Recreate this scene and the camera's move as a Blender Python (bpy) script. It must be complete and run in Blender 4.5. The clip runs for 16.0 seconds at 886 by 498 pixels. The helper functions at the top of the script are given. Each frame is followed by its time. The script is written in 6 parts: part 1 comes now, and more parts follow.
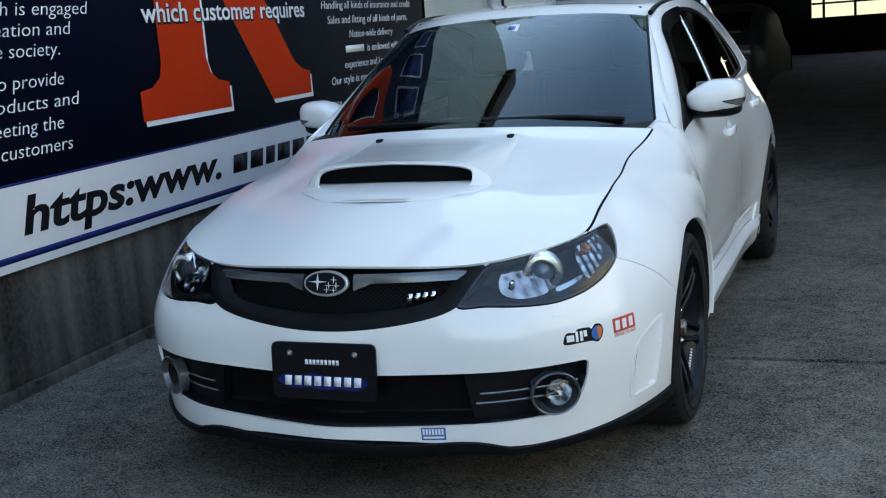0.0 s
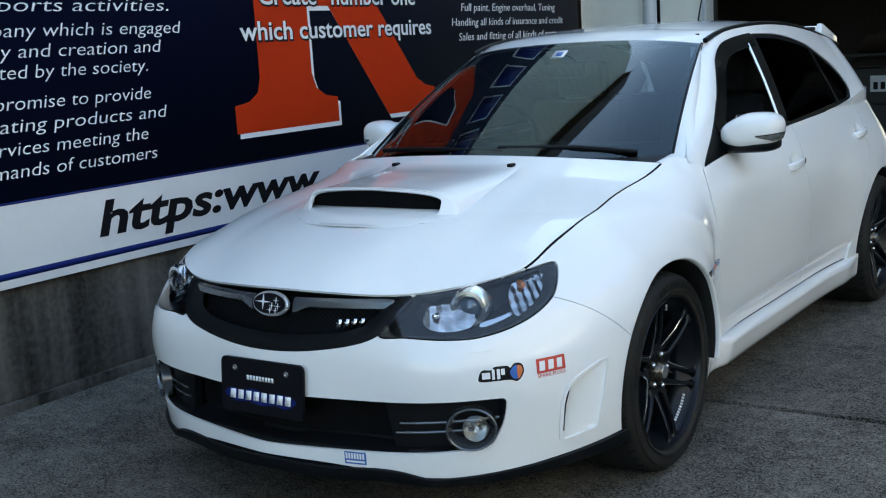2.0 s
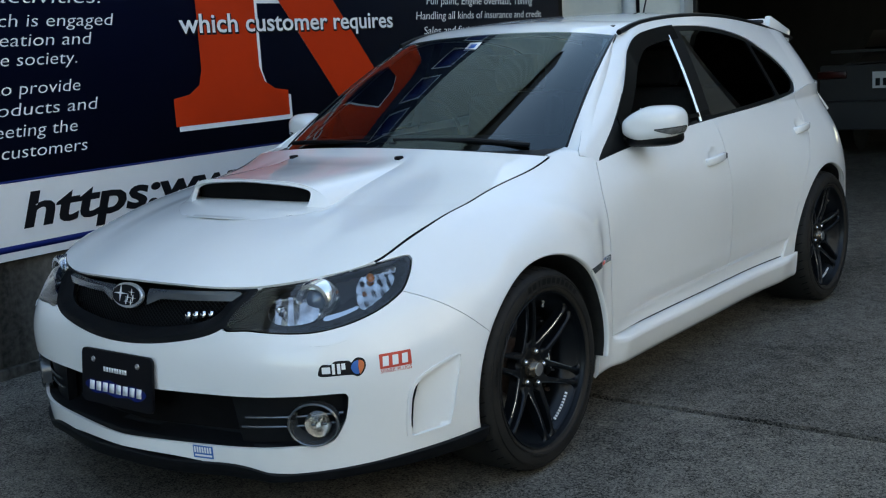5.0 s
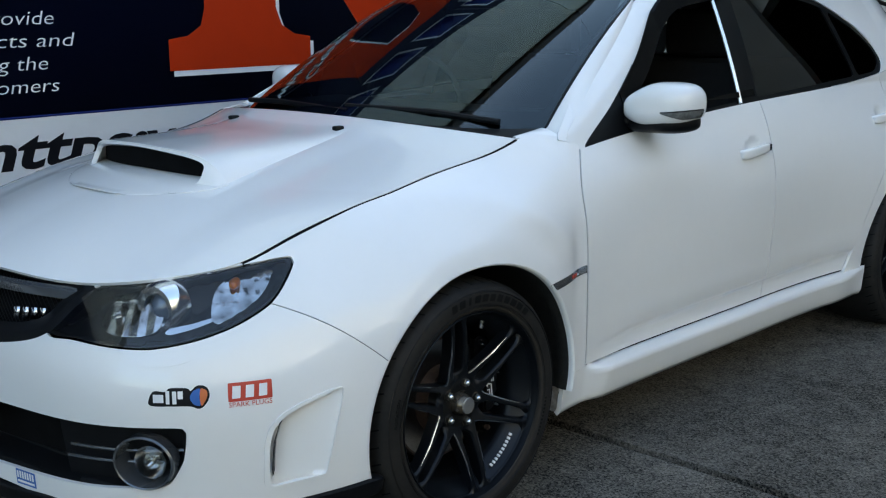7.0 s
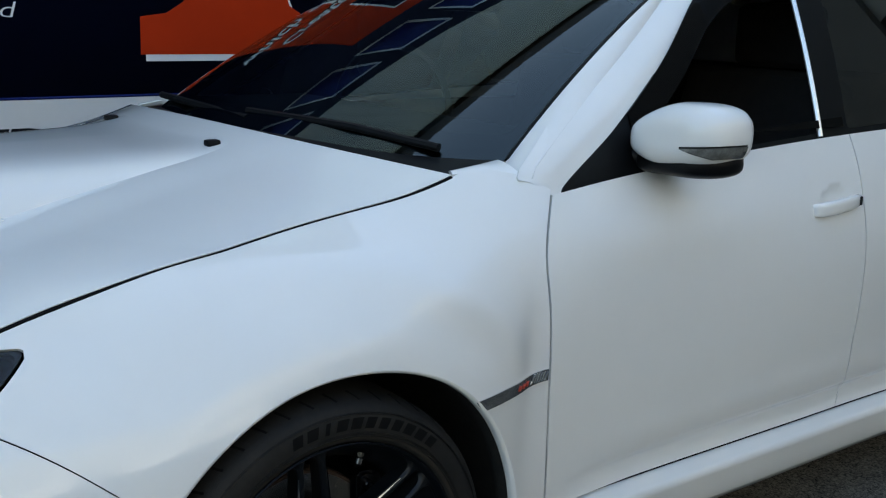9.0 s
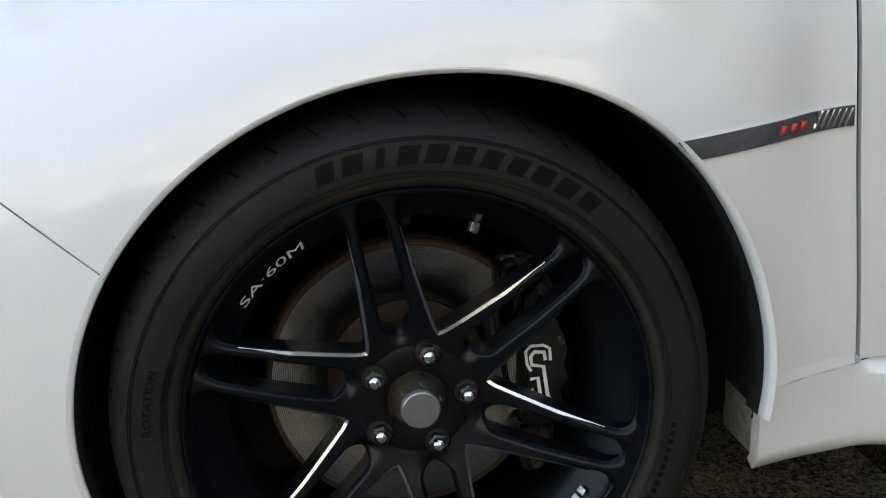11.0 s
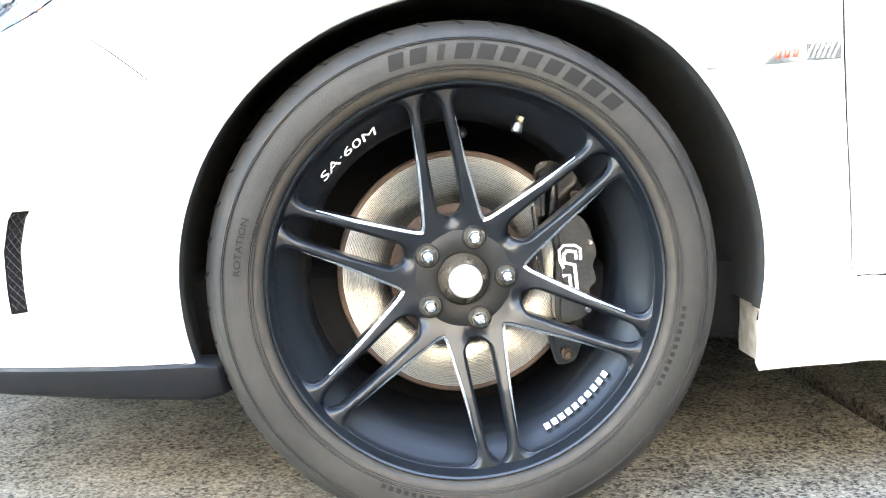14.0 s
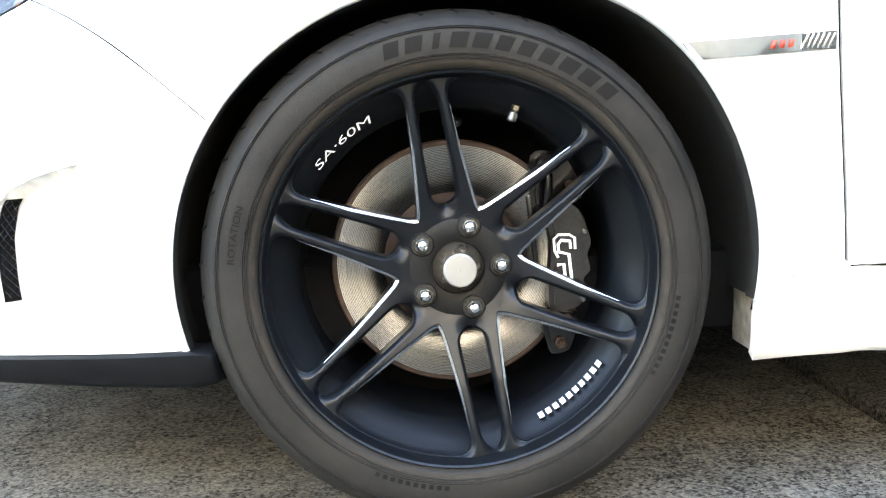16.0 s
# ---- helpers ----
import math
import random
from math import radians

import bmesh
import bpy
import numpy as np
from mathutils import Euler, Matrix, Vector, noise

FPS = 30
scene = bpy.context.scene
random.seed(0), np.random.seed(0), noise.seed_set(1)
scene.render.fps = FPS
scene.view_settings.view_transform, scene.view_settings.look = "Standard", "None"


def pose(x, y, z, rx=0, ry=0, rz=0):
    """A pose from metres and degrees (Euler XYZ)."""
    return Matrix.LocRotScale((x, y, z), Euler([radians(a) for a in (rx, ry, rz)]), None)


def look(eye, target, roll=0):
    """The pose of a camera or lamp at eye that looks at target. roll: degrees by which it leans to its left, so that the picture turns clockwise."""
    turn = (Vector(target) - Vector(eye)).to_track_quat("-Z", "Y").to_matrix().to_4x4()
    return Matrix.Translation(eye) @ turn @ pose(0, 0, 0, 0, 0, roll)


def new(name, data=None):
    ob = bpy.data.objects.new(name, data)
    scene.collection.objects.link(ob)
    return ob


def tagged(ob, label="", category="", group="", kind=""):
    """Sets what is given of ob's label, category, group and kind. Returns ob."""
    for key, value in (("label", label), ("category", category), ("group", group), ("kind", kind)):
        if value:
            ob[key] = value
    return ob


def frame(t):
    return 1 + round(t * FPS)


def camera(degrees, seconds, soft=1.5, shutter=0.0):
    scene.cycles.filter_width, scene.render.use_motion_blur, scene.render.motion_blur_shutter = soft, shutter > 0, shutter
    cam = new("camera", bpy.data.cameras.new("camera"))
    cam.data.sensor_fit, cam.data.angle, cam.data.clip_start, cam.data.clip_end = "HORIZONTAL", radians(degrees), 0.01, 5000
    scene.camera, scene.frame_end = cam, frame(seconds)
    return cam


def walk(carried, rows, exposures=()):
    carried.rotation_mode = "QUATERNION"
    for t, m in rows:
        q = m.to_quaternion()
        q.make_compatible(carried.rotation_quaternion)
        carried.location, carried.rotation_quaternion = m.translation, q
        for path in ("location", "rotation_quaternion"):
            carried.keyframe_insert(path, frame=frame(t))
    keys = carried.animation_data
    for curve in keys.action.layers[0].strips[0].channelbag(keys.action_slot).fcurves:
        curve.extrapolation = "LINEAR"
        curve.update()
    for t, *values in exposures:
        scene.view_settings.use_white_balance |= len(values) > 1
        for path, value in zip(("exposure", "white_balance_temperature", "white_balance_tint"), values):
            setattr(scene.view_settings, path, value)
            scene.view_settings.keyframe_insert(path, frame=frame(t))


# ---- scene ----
cam = camera(42.7, 16.0, soft=1.15)

PATH = [
    (0, (1.539, -3.733, 1.385), (0.794, -1.917, 1.003), -4.5),
    (0.5, (1.784, -3.652, 1.406), (0.851, -1.915, 1.072), -4.9),
    (1, (2.066, -3.518, 1.438), (1.103, -1.81, 1.045), -3.9),
    (1.5, (2.208, -3.408, 1.392), (1.14, -1.746, 1.08), -0.8),
    (2, (2.372, -3.311, 1.398), (1.229, -1.706, 1.057), -3.6),
    (2.5, (2.563, -3.265, 1.388), (1.283, -1.763, 1.062), -1.7),
    (3, (2.675, -3.251, 1.383), (1.48, -1.68, 1.061), -1.8),
    (3.5, (2.705, -3.238, 1.379), (1.546, -1.641, 1.054), -1.6),
    (4, (2.737, -3.18, 1.368), (1.578, -1.591, 1.01), -2.3),
    (4.2, (2.746, -3.142, 1.361), (1.585, -1.554, 1.0), -2.5),
    (6.3, (2.862, -2.398, 1.323), (1.471, -1.018, 0.925), -1.8),
    (6.5, (2.845, -2.289, 1.319), (1.432, -0.942, 0.884), -0.7),
    (7, (2.766, -1.996, 1.331), (1.388, -0.608, 0.911), -0.6),
    (7.5, (2.654, -1.714, 1.302), (1.277, -0.338, 0.842), -2.8),
    (8, (2.552, -1.421, 1.312), (1.14, -0.079, 0.86), -1.2),
    (10.3, (2.09, -0.357, 1.092), (0.286, 0.357, 0.609), 0.1),
    (10.6, (2.053, -0.208, 1.007), (0.187, 0.224, 0.428), -3.7),
    (11, (1.98, -0.12, 0.848), (0.086, 0.146, 0.265), -3.9),
    (11.2, (1.963, -0.071, 0.771), (0.058, 0.096, 0.183), -5.2),
    (11.5, (1.958, -0.053, 0.653), (0.032, 0.055, 0.126), -6.4),
    (12, (1.953, -0.092, 0.524), (-0.026, 0.061, 0.283), -4.1),
    (12.5, (1.957, -0.071, 0.521), (-0.033, 0.009, 0.334), -4.1),
    (13, (1.952, -0.046, 0.552), (-0.031, 0.01, 0.298), -2.9),
    (13.5, (2.128, -0.121, 0.55), (0.152, 0.039, 0.288), -2.6),
    (14, (2.284, -0.121, 0.541), (0.305, 0.010, 0.304), -1.9),
    (14.5, (2.284, -0.121, 0.541), (0.305, 0.013, 0.293), -1.8),
    (15, (2.284, -0.121, 0.541), (0.305, 0.016, 0.289), -1.7),
    (15.5, (2.284, -0.121, 0.541), (0.305, 0.016, 0.286), -1.7),
    (16, (2.284, -0.121, 0.541), (0.305, 0.019, 0.284), -1.7),
]
EXPOSURES = [(0, 2.47, 6820, 5), (3.0, 2.44, 6820, 4), (3.5, 2.25, 6820, 4), (4.2, 2.25, 6870, 4), (6.3, 2.25, 6920, 5), (8.2, 2.17, 6960, 5), (10.3, 1.74, 6980, 3), (10.8, 2.22, 7460, 8),
             (11.0, 2.55, 7750, 10), (11.2, 3.78, 7750, 10), (11.5, 4.78, 7800, 10), (12.0, 5.60, 7850, 10), (13.0, 5.98, 7850, 10), (14.0, 6.32, 7850, 10), (14.5, 5.88, 7850, 10), (15.0, 5.43, 7850, 10), (16.0, 5.13, 7850, 10)]
walk(cam, [(t, look(eye, target, roll)) for t, eye, target, roll in PATH], EXPOSURES)

# ---- light ----
world = bpy.data.worlds.new("sky")
scene.world = world
world.use_nodes = True
wn = world.node_tree
sky = wn.nodes.new("ShaderNodeTexSky")
sky.sky_type, sky.sun_disc = "NISHITA", False
sky.sun_elevation, sky.sun_rotation = radians(31), radians(280)
sky.air_density, sky.dust_density = 1.0, 2.0
wn.links.new(sky.outputs[0], wn.nodes["Background"].inputs[0])
wn.nodes["Background"].inputs[1].default_value = 0.15
sun = new("sun", bpy.data.lights.new("sun", "SUN"))
sun.data.energy, sun.data.angle, sun.data.color = 2.2, radians(0.6), (1, 0.94, 0.86)
sun.matrix_world = look((-6.9, 1.2, 4.2), (0, 0, 0))  # behind the long wall: the car stands in its shade


# ---- materials ----
def material(name, colour, rough=0.5, metal=0.0, coat=0.0, vary=0.0, scale=8.0, bump=0.0, bump_scale=60.0,
             second=None, glow=0.0, rough_vary=0.0, shine=0.5):
    """A node material: base colour varied at two scales, with fine relief."""
    m = bpy.data.materials.new(name)
    m.use_nodes = True
    nt = m.node_tree
    p = nt.nodes["Principled BSDF"]
    p.inputs["Base Color"].default_value = (*colour, 1)
    p.inputs["Roughness"].default_value = rough
    p.inputs["Metallic"].default_value = metal
    p.inputs["Specular IOR Level"].default_value = shine
    p.inputs["Coat Weight"].default_value = coat
    p.inputs["Coat Roughness"].default_value = 0.03
    if glow:
        p.inputs["Emission Color"].default_value = (*colour, 1)
        p.inputs["Emission Strength"].default_value = glow
    tc = nt.nodes.new("ShaderNodeTexCoord")
    if vary or second:
        big = nt.nodes.new("ShaderNodeTexNoise")
        big.inputs["Scale"].default_value, big.inputs["Detail"].default_value = scale, 6
        fine = nt.nodes.new("ShaderNodeTexNoise")
        fine.inputs["Scale"].default_value, fine.inputs["Detail"].default_value = scale * 9, 4
        add = nt.nodes.new("ShaderNodeMath")
        add.operation = "MULTIPLY_ADD"
        add.inputs[1].default_value = 0.4
        mix = nt.nodes.new("ShaderNodeMix")
        mix.data_type = "RGBA"
        other = second or tuple(c * (1 - vary) for c in colour)
        mix.inputs["A"].default_value = (*other, 1)
        mix.inputs["B"].default_value = (*colour, 1)
        ramp = nt.nodes.new("ShaderNodeMapRange")
        ramp.inputs["From Min"].default_value, ramp.inputs["From Max"].default_value = 0.5, 0.9
        for n in (big, fine):
            nt.links.new(tc.outputs["Object"], n.inputs["Vector"])
        nt.links.new(fine.outputs["Fac"], add.inputs[0])
        nt.links.new(big.outputs["Fac"], add.inputs[2])
        nt.links.new(add.outputs[0], ramp.inputs["Value"])
        nt.links.new(ramp.outputs[0], mix.inputs["Factor"])
        nt.links.new(mix.outputs["Result"], p.inputs["Base Color"])
        if rough_vary:
            rr = nt.nodes.new("ShaderNodeMapRange")
            rr.inputs["To Min"].default_value, rr.inputs["To Max"].default_value = rough - rough_vary, rough + rough_vary
            nt.links.new(big.outputs["Fac"], rr.inputs["Value"])
            nt.links.new(rr.outputs[0], p.inputs["Roughness"])
    if bump:
        bn = nt.nodes.new("ShaderNodeTexNoise")
        bn.inputs["Scale"].default_value, bn.inputs["Detail"].default_value = bump_scale, 5
        bp = nt.nodes.new("ShaderNodeBump")
        bp.inputs["Strength"].default_value, bp.inputs["Distance"].default_value = bump, 0.01
        nt.links.new(tc.outputs["Object"], bn.inputs["Vector"])
        nt.links.new(bn.outputs["Fac"], bp.inputs["Height"])
        nt.links.new(bp.outputs[0], p.inputs["Normal"])
    return m


def glass(name, tint, rough=0.0, sheen=(1, 1, 1), index=1.5):
    """Thin sheet glass: a tinted see-through sheet with a mirror-like face."""
    m = bpy.data.materials.new(name)
    m.use_nodes = True
    nt = m.node_tree
    nt.nodes.remove(nt.nodes["Principled BSDF"])
    out = nt.nodes["Material Output"]
    tr, gl, mx = (nt.nodes.new(k) for k in ("ShaderNodeBsdfTransparent", "ShaderNodeBsdfGlossy", "ShaderNodeMixShader"))
    tr.inputs[0].default_value = (*tint, 1)
    gl.inputs["Roughness"].default_value = rough
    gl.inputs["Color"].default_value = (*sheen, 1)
    fr = nt.nodes.new("ShaderNodeFresnel")
    fr.inputs[0].default_value = index
    nt.links.new(fr.outputs[0], mx.inputs[0])
    nt.links.new(tr.outputs[0], mx.inputs[1])
    nt.links.new(gl.outputs[0], mx.inputs[2])
    nt.links.new(mx.outputs[0], out.inputs[0])
    return m


PAINT = material("pearl white paint", (0.80, 0.80, 0.785), 0.32, 0, 1.0, shine=0.2, vary=0.02, scale=3, bump=0.01, bump_scale=900)
BLACK = material("black plastic", (0.0062, 0.0068, 0.008), 0.5, shine=0.14, vary=0.3, scale=30, bump=0.05, bump_scale=700)
SMOKE = material("smoked black visor plastic", (0.0032, 0.0028, 0.0026), 0.2, shine=0.08, vary=0.2, scale=20)
SATIN = material("satin black trim", (0.0042, 0.0046, 0.0054), 0.36, shine=0.16, vary=0.2, scale=20)
VOID = material("black liner", (0.005, 0.005, 0.0055), 0.9, shine=0.1, vary=0.4, scale=20)
GUNMETAL = material("smoked grey grille bar", (0.12, 0.13, 0.14), 0.25, 0.6, 0.5, vary=0.1)
SATINCHROME = material("satin silver trim", (0.80, 0.81, 0.82), 0.28, 0.8, vary=0.05, scale=20)
CHROME = material("chrome", (0.85, 0.86, 0.87), 0.08, 1.0, vary=0.03, scale=20)
REFLECT = material("faceted reflector", (0.70, 0.71, 0.71), 0.12, 1.0, second=(0.22, 0.22, 0.22), scale=26, bump=0.08, bump_scale=50)
TRIM = material("dark chrome trim", (0.62, 0.63, 0.65), 0.07, 1.0, vary=0.06, scale=30)
AMBER = material("amber bulb cover", (0.6, 0.16, 0.02), 0.2, 0, 0.5, vary=0.2)
SIGNAL = material("clear signal lens over silver", (0.30, 0.31, 0.30), 0.18, 0.5, 1.0, vary=0.6, scale=60)
LAMPCHROME = material("lamp chrome", (0.88, 0.89, 0.90), 0.22, 1.0, vary=0.04, scale=30)
LAMPBLACK = material("dark lamp housing", (0.0085, 0.0082, 0.0075), 0.4, 0.0, 0.0, shine=0.3, vary=0.3, scale=30)
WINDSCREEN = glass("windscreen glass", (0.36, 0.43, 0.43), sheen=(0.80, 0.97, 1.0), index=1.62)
TINT = glass("smoked privacy glass", (0.05, 0.055, 0.055))
CLEAR = glass("clear lamp lens", (0.93, 0.94, 0.94))
RUBBER = material("tyre rubber", (0.0118, 0.0114, 0.0110), 0.6, shine=0.16, second=(0.0215, 0.0200, 0.0178), vary=0.4, scale=11, bump=0.10, bump_scale=520)
SCUFF = material("brown tyre scuff", (0.045, 0.033, 0.021), 0.9, vary=0.6, scale=70)
RUBBERDARK = material("moulded tyre lettering", (0.0045, 0.0045, 0.0047), 0.55, shine=0.10, vary=0.2, scale=40)
RUST = material("brown road dirt", (0.024, 0.018, 0.012), 0.9, vary=0.5, scale=60)
WHEELPAINT = material("blue-black wheel paint", (0.0062, 0.0080, 0.0108), 0.36, 0.3, 0.05, shine=0.3, vary=0.25, scale=18, bump=0.04, bump_scale=400)
MILLED = material("polished bevel", (0.50, 0.52, 0.56), 0.16, 1.0, vary=0.1, scale=50)
DISC = material("turned brake disc steel", (0.265, 0.240, 0.204), 0.30, 0.97)
# the disc is turned: its gloss runs round the axle
nt = DISC.node_tree
tangent = nt.nodes.new("ShaderNodeTangent")
tangent.direction_type, tangent.axis = "RADIAL", "X"
nt.links.new(tangent.outputs[0], nt.nodes["Principled BSDF"].inputs["Tangent"])
nt.nodes["Principled BSDF"].inputs["Anisotropic"].default_value = 0.9
grooves = nt.nodes.new("ShaderNodeTexWave")
grooves.wave_type, grooves.rings_direction = "RINGS", "X"
grooves.inputs["Scale"].default_value, grooves.inputs["Distortion"].default_value = 150, 1.4
spread = nt.nodes.new("ShaderNodeMapRange")
spread.inputs["To Min"].default_value, spread.inputs["To Max"].default_value = 0.25, 0.38
place = nt.nodes.new("ShaderNodeTexCoord")
nt.links.new(place.outputs["Object"], grooves.inputs["Vector"])
nt.links.new(grooves.outputs["Fac"], spread.inputs["Value"])
nt.links.new(spread.outputs[0], nt.nodes["Principled BSDF"].inputs["Roughness"])
# scratches that run in rings, by the distance from the axle
split = nt.nodes.new("ShaderNodeSeparateXYZ")
flat = nt.nodes.new("ShaderNodeCombineXYZ")
radius = nt.nodes.new("ShaderNodeVectorMath")
radius.operation = "LENGTH"
rings = nt.nodes.new("ShaderNodeTexNoise")
rings.noise_dimensions = "1D"
rings.inputs["Scale"].default_value, rings.inputs["Detail"].default_value, rings.inputs["Roughness"].default_value = 420, 6, 0.75
worn = nt.nodes.new("ShaderNodeMix")
worn.data_type = "RGBA"
worn.inputs["A"].default_value, worn.inputs["B"].default_value = (0.20, 0.193, 0.181, 1), (0.315, 0.310, 0.298, 1)
reach_of = nt.nodes.new("ShaderNodeMapRange")
reach_of.inputs["From Min"].default_value, reach_of.inputs["From Max"].default_value = 0.3, 0.65
nt.links.new(place.outputs["Object"], split.inputs[0])
nt.links.new(split.outputs["Y"], flat.inputs["Y"])
nt.links.new(split.outputs["Z"], flat.inputs["Z"])
nt.links.new(flat.outputs[0], radius.inputs[0])
nt.links.new(radius.outputs["Value"], rings.inputs["W"])
nt.links.new(rings.outputs["Fac"], reach_of.inputs["Value"])
nt.links.new(reach_of.outputs[0], worn.inputs["Factor"])
nt.links.new(worn.outputs["Result"], nt.nodes["Principled BSDF"].inputs["Base Color"])
RUSTED = material("rusted disc rim", (0.062, 0.038, 0.028), 0.8, 0.2, vary=0.5, scale=80)
CALIPER = material("dark metallic caliper", (0.042, 0.042, 0.044), 0.30, 0.85, 0.5, vary=0.45, scale=22)
CALIPERDARK = material("gloss black caliper", (0.0045, 0.0045, 0.005), 0.16, 0.0, 0.0, shine=0.45, vary=0.4, scale=30)
HUBPAINT = material("dusty black hub", (0.0030, 0.0038, 0.0048), 0.5, 0.0, shine=0.18, second=(0.0052, 0.0052, 0.0048), vary=0.3, scale=26, bump=0.05, bump_scale=300)
CAPFACE = material("brushed aluminium cap", (0.40, 0.40, 0.39), 0.38, 0.85, vary=0.08, scale=60)
NUTDIRT = material("brown nut recess", (0.022, 0.018, 0.012), 0.75, vary=0.5, scale=120)
NUTMETAL = material("tarnished nut", (0.20, 0.185, 0.155), 0.28, 0.9, vary=0.4, scale=80)
LINER = material("dusty arch liner", (0.020, 0.020, 0.019), 0.7, shine=0.25, second=(0.034, 0.032, 0.028), vary=0.4, scale=45, bump=0.3, bump_scale=500)
STEEL = material("brushed steel", (0.55, 0.55, 0.54), 0.28, 1.0, vary=0.2, scale=90)
BRONZE = material("tarnished hub metal", (0.17, 0.135, 0.10), 0.25, 0.8, vary=0.3, scale=40)
WHITE = material("white vinyl print", (0.80, 0.80, 0.80), 0.45, vary=0.03, scale=4)
NAVY = material("navy printed vinyl", (0.0010, 0.0034, 0.021), 0.55, 0, 0.0, shine=0.12, vary=0.2, scale=1.2)
SIGNWHITE = material("weathered white print", (0.74, 0.75, 0.76), 0.5, vary=0.05, scale=3)
DIRTYPAINT = material("dirt-speckled white paint", (0.62, 0.61, 0.57), 0.5, second=(0.33, 0.30, 0.23), scale=55)
BLUE = material("royal blue print", (0.006, 0.016, 0.12), 0.5, shine=0.15, vary=0.1)
RED = material("red printed vinyl", (0.46, 0.030, 0.004), 0.55, shine=0.12, vary=0.12, scale=1.5)
INK = material("black ink", (0.006, 0.006, 0.008), 0.4, vary=0.2, shine=0.2)
STICKRED = material("red sticker", (0.55, 0.06, 0.035), 0.4, vary=0.1)
STICKBLUE = material("blue sticker", (0.03, 0.13, 0.42), 0.4, vary=0.15)
STICKORANGE = material("orange sticker", (0.62, 0.16, 0.05), 0.4, vary=0.1)
# hall shade is put into the saloon's dark silver and tail red
SHADEDSILVER = material("silver car paint", (0.050, 0.050, 0.050), 0.6, 0.0, 0.0, shine=0.2, vary=0.1)
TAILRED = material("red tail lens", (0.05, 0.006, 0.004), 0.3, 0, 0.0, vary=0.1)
PANEL = material("beige ribbed sheet wall", (0.68, 0.68, 0.61), 0.5, vary=0.12, scale=2.5, bump=0.05, bump_scale=20)
GREYSHEET = material("weathered grey sheet", (0.33, 0.32, 0.28), 0.6, vary=0.2, scale=2, bump=0.04, bump_scale=20)
PIPE = material("pale grey downpipe", (0.42, 0.46, 0.47), 0.4, vary=0.1, scale=5)
CLOTH = material("dark seat cloth", (0.02, 0.02, 0.022), 0.9, vary=0.3, scale=40, bump=0.2, bump_scale=500)
FASCIA = material("brown painted eaves board", (0.09, 0.06, 0.04), 0.6, vary=0.2, scale=4)
# near-black base colour carries the gloom of the hall
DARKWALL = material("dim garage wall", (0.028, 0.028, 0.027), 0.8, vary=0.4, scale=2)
PALEBLIND = material("pale blind", (0.80, 0.78, 0.72), 0.6, vary=0.06, scale=3)
FACADE = material("pale opposite facade", (0.34, 0.35, 0.325), 0.7, vary=0.15, scale=1.5)


def concrete(name, low, high, scale, rough, relief, streak):
    """Stained cast concrete: cloudy stains, fine grain and vertical run marks."""
    m = bpy.data.materials.new(name)
    m.use_nodes = True
    nt = m.node_tree
    p = nt.nodes["Principled BSDF"]
    tc = nt.nodes.new("ShaderNodeTexCoord")

    def noise(s, detail, stretch=(1, 1, 1)):
        mp = nt.nodes.new("ShaderNodeMapping")
        mp.inputs["Scale"].default_value = stretch
        n = nt.nodes.new("ShaderNodeTexNoise")
        n.inputs["Scale"].default_value, n.inputs["Detail"].default_value = s, detail
        nt.links.new(tc.outputs["Object"], mp.inputs[0])
        nt.links.new(mp.outputs[0], n.inputs["Vector"])
        return n.outputs["Fac"]

    def total(value, factor, rest):
        n = nt.nodes.new("ShaderNodeMath")
        n.operation = "MULTIPLY_ADD"
        n.inputs[1].default_value = factor
        nt.links.new(value, n.inputs[0])
        nt.links.new(rest, n.inputs[2])
        return n.outputs[0]
    last = total(noise(1.3, 5, (6, 6, 0.4)), streak, total(noise(scale * 42, 5), 0.55, noise(scale, 7)))
    rg = nt.nodes.new("ShaderNodeMapRange")
    middle = 0.5 + 0.275 + streak / 2
    rg.inputs["From Min"].default_value, rg.inputs["From Max"].default_value = middle - 0.32, middle + 0.38
    nt.links.new(last, rg.inputs["Value"])
    mix = nt.nodes.new("ShaderNodeMix")
    mix.data_type = "RGBA"
    mix.inputs["A"].default_value, mix.inputs["B"].default_value = (*low, 1), (*high, 1)
    nt.links.new(rg.outputs[0], mix.inputs["Factor"])
    nt.links.new(mix.outputs["Result"], p.inputs["Base Color"])
    p.inputs["Roughness"].default_value, p.inputs["Specular IOR Level"].default_value = rough, 0.2
    bp = nt.nodes.new("ShaderNodeBump")
    bp.inputs["Strength"].default_value, bp.inputs["Distance"].default_value = relief, 0.006
    nt.links.new(last, bp.inputs["Height"])
    nt.links.new(bp.outputs[0], p.inputs["Normal"])
    return m


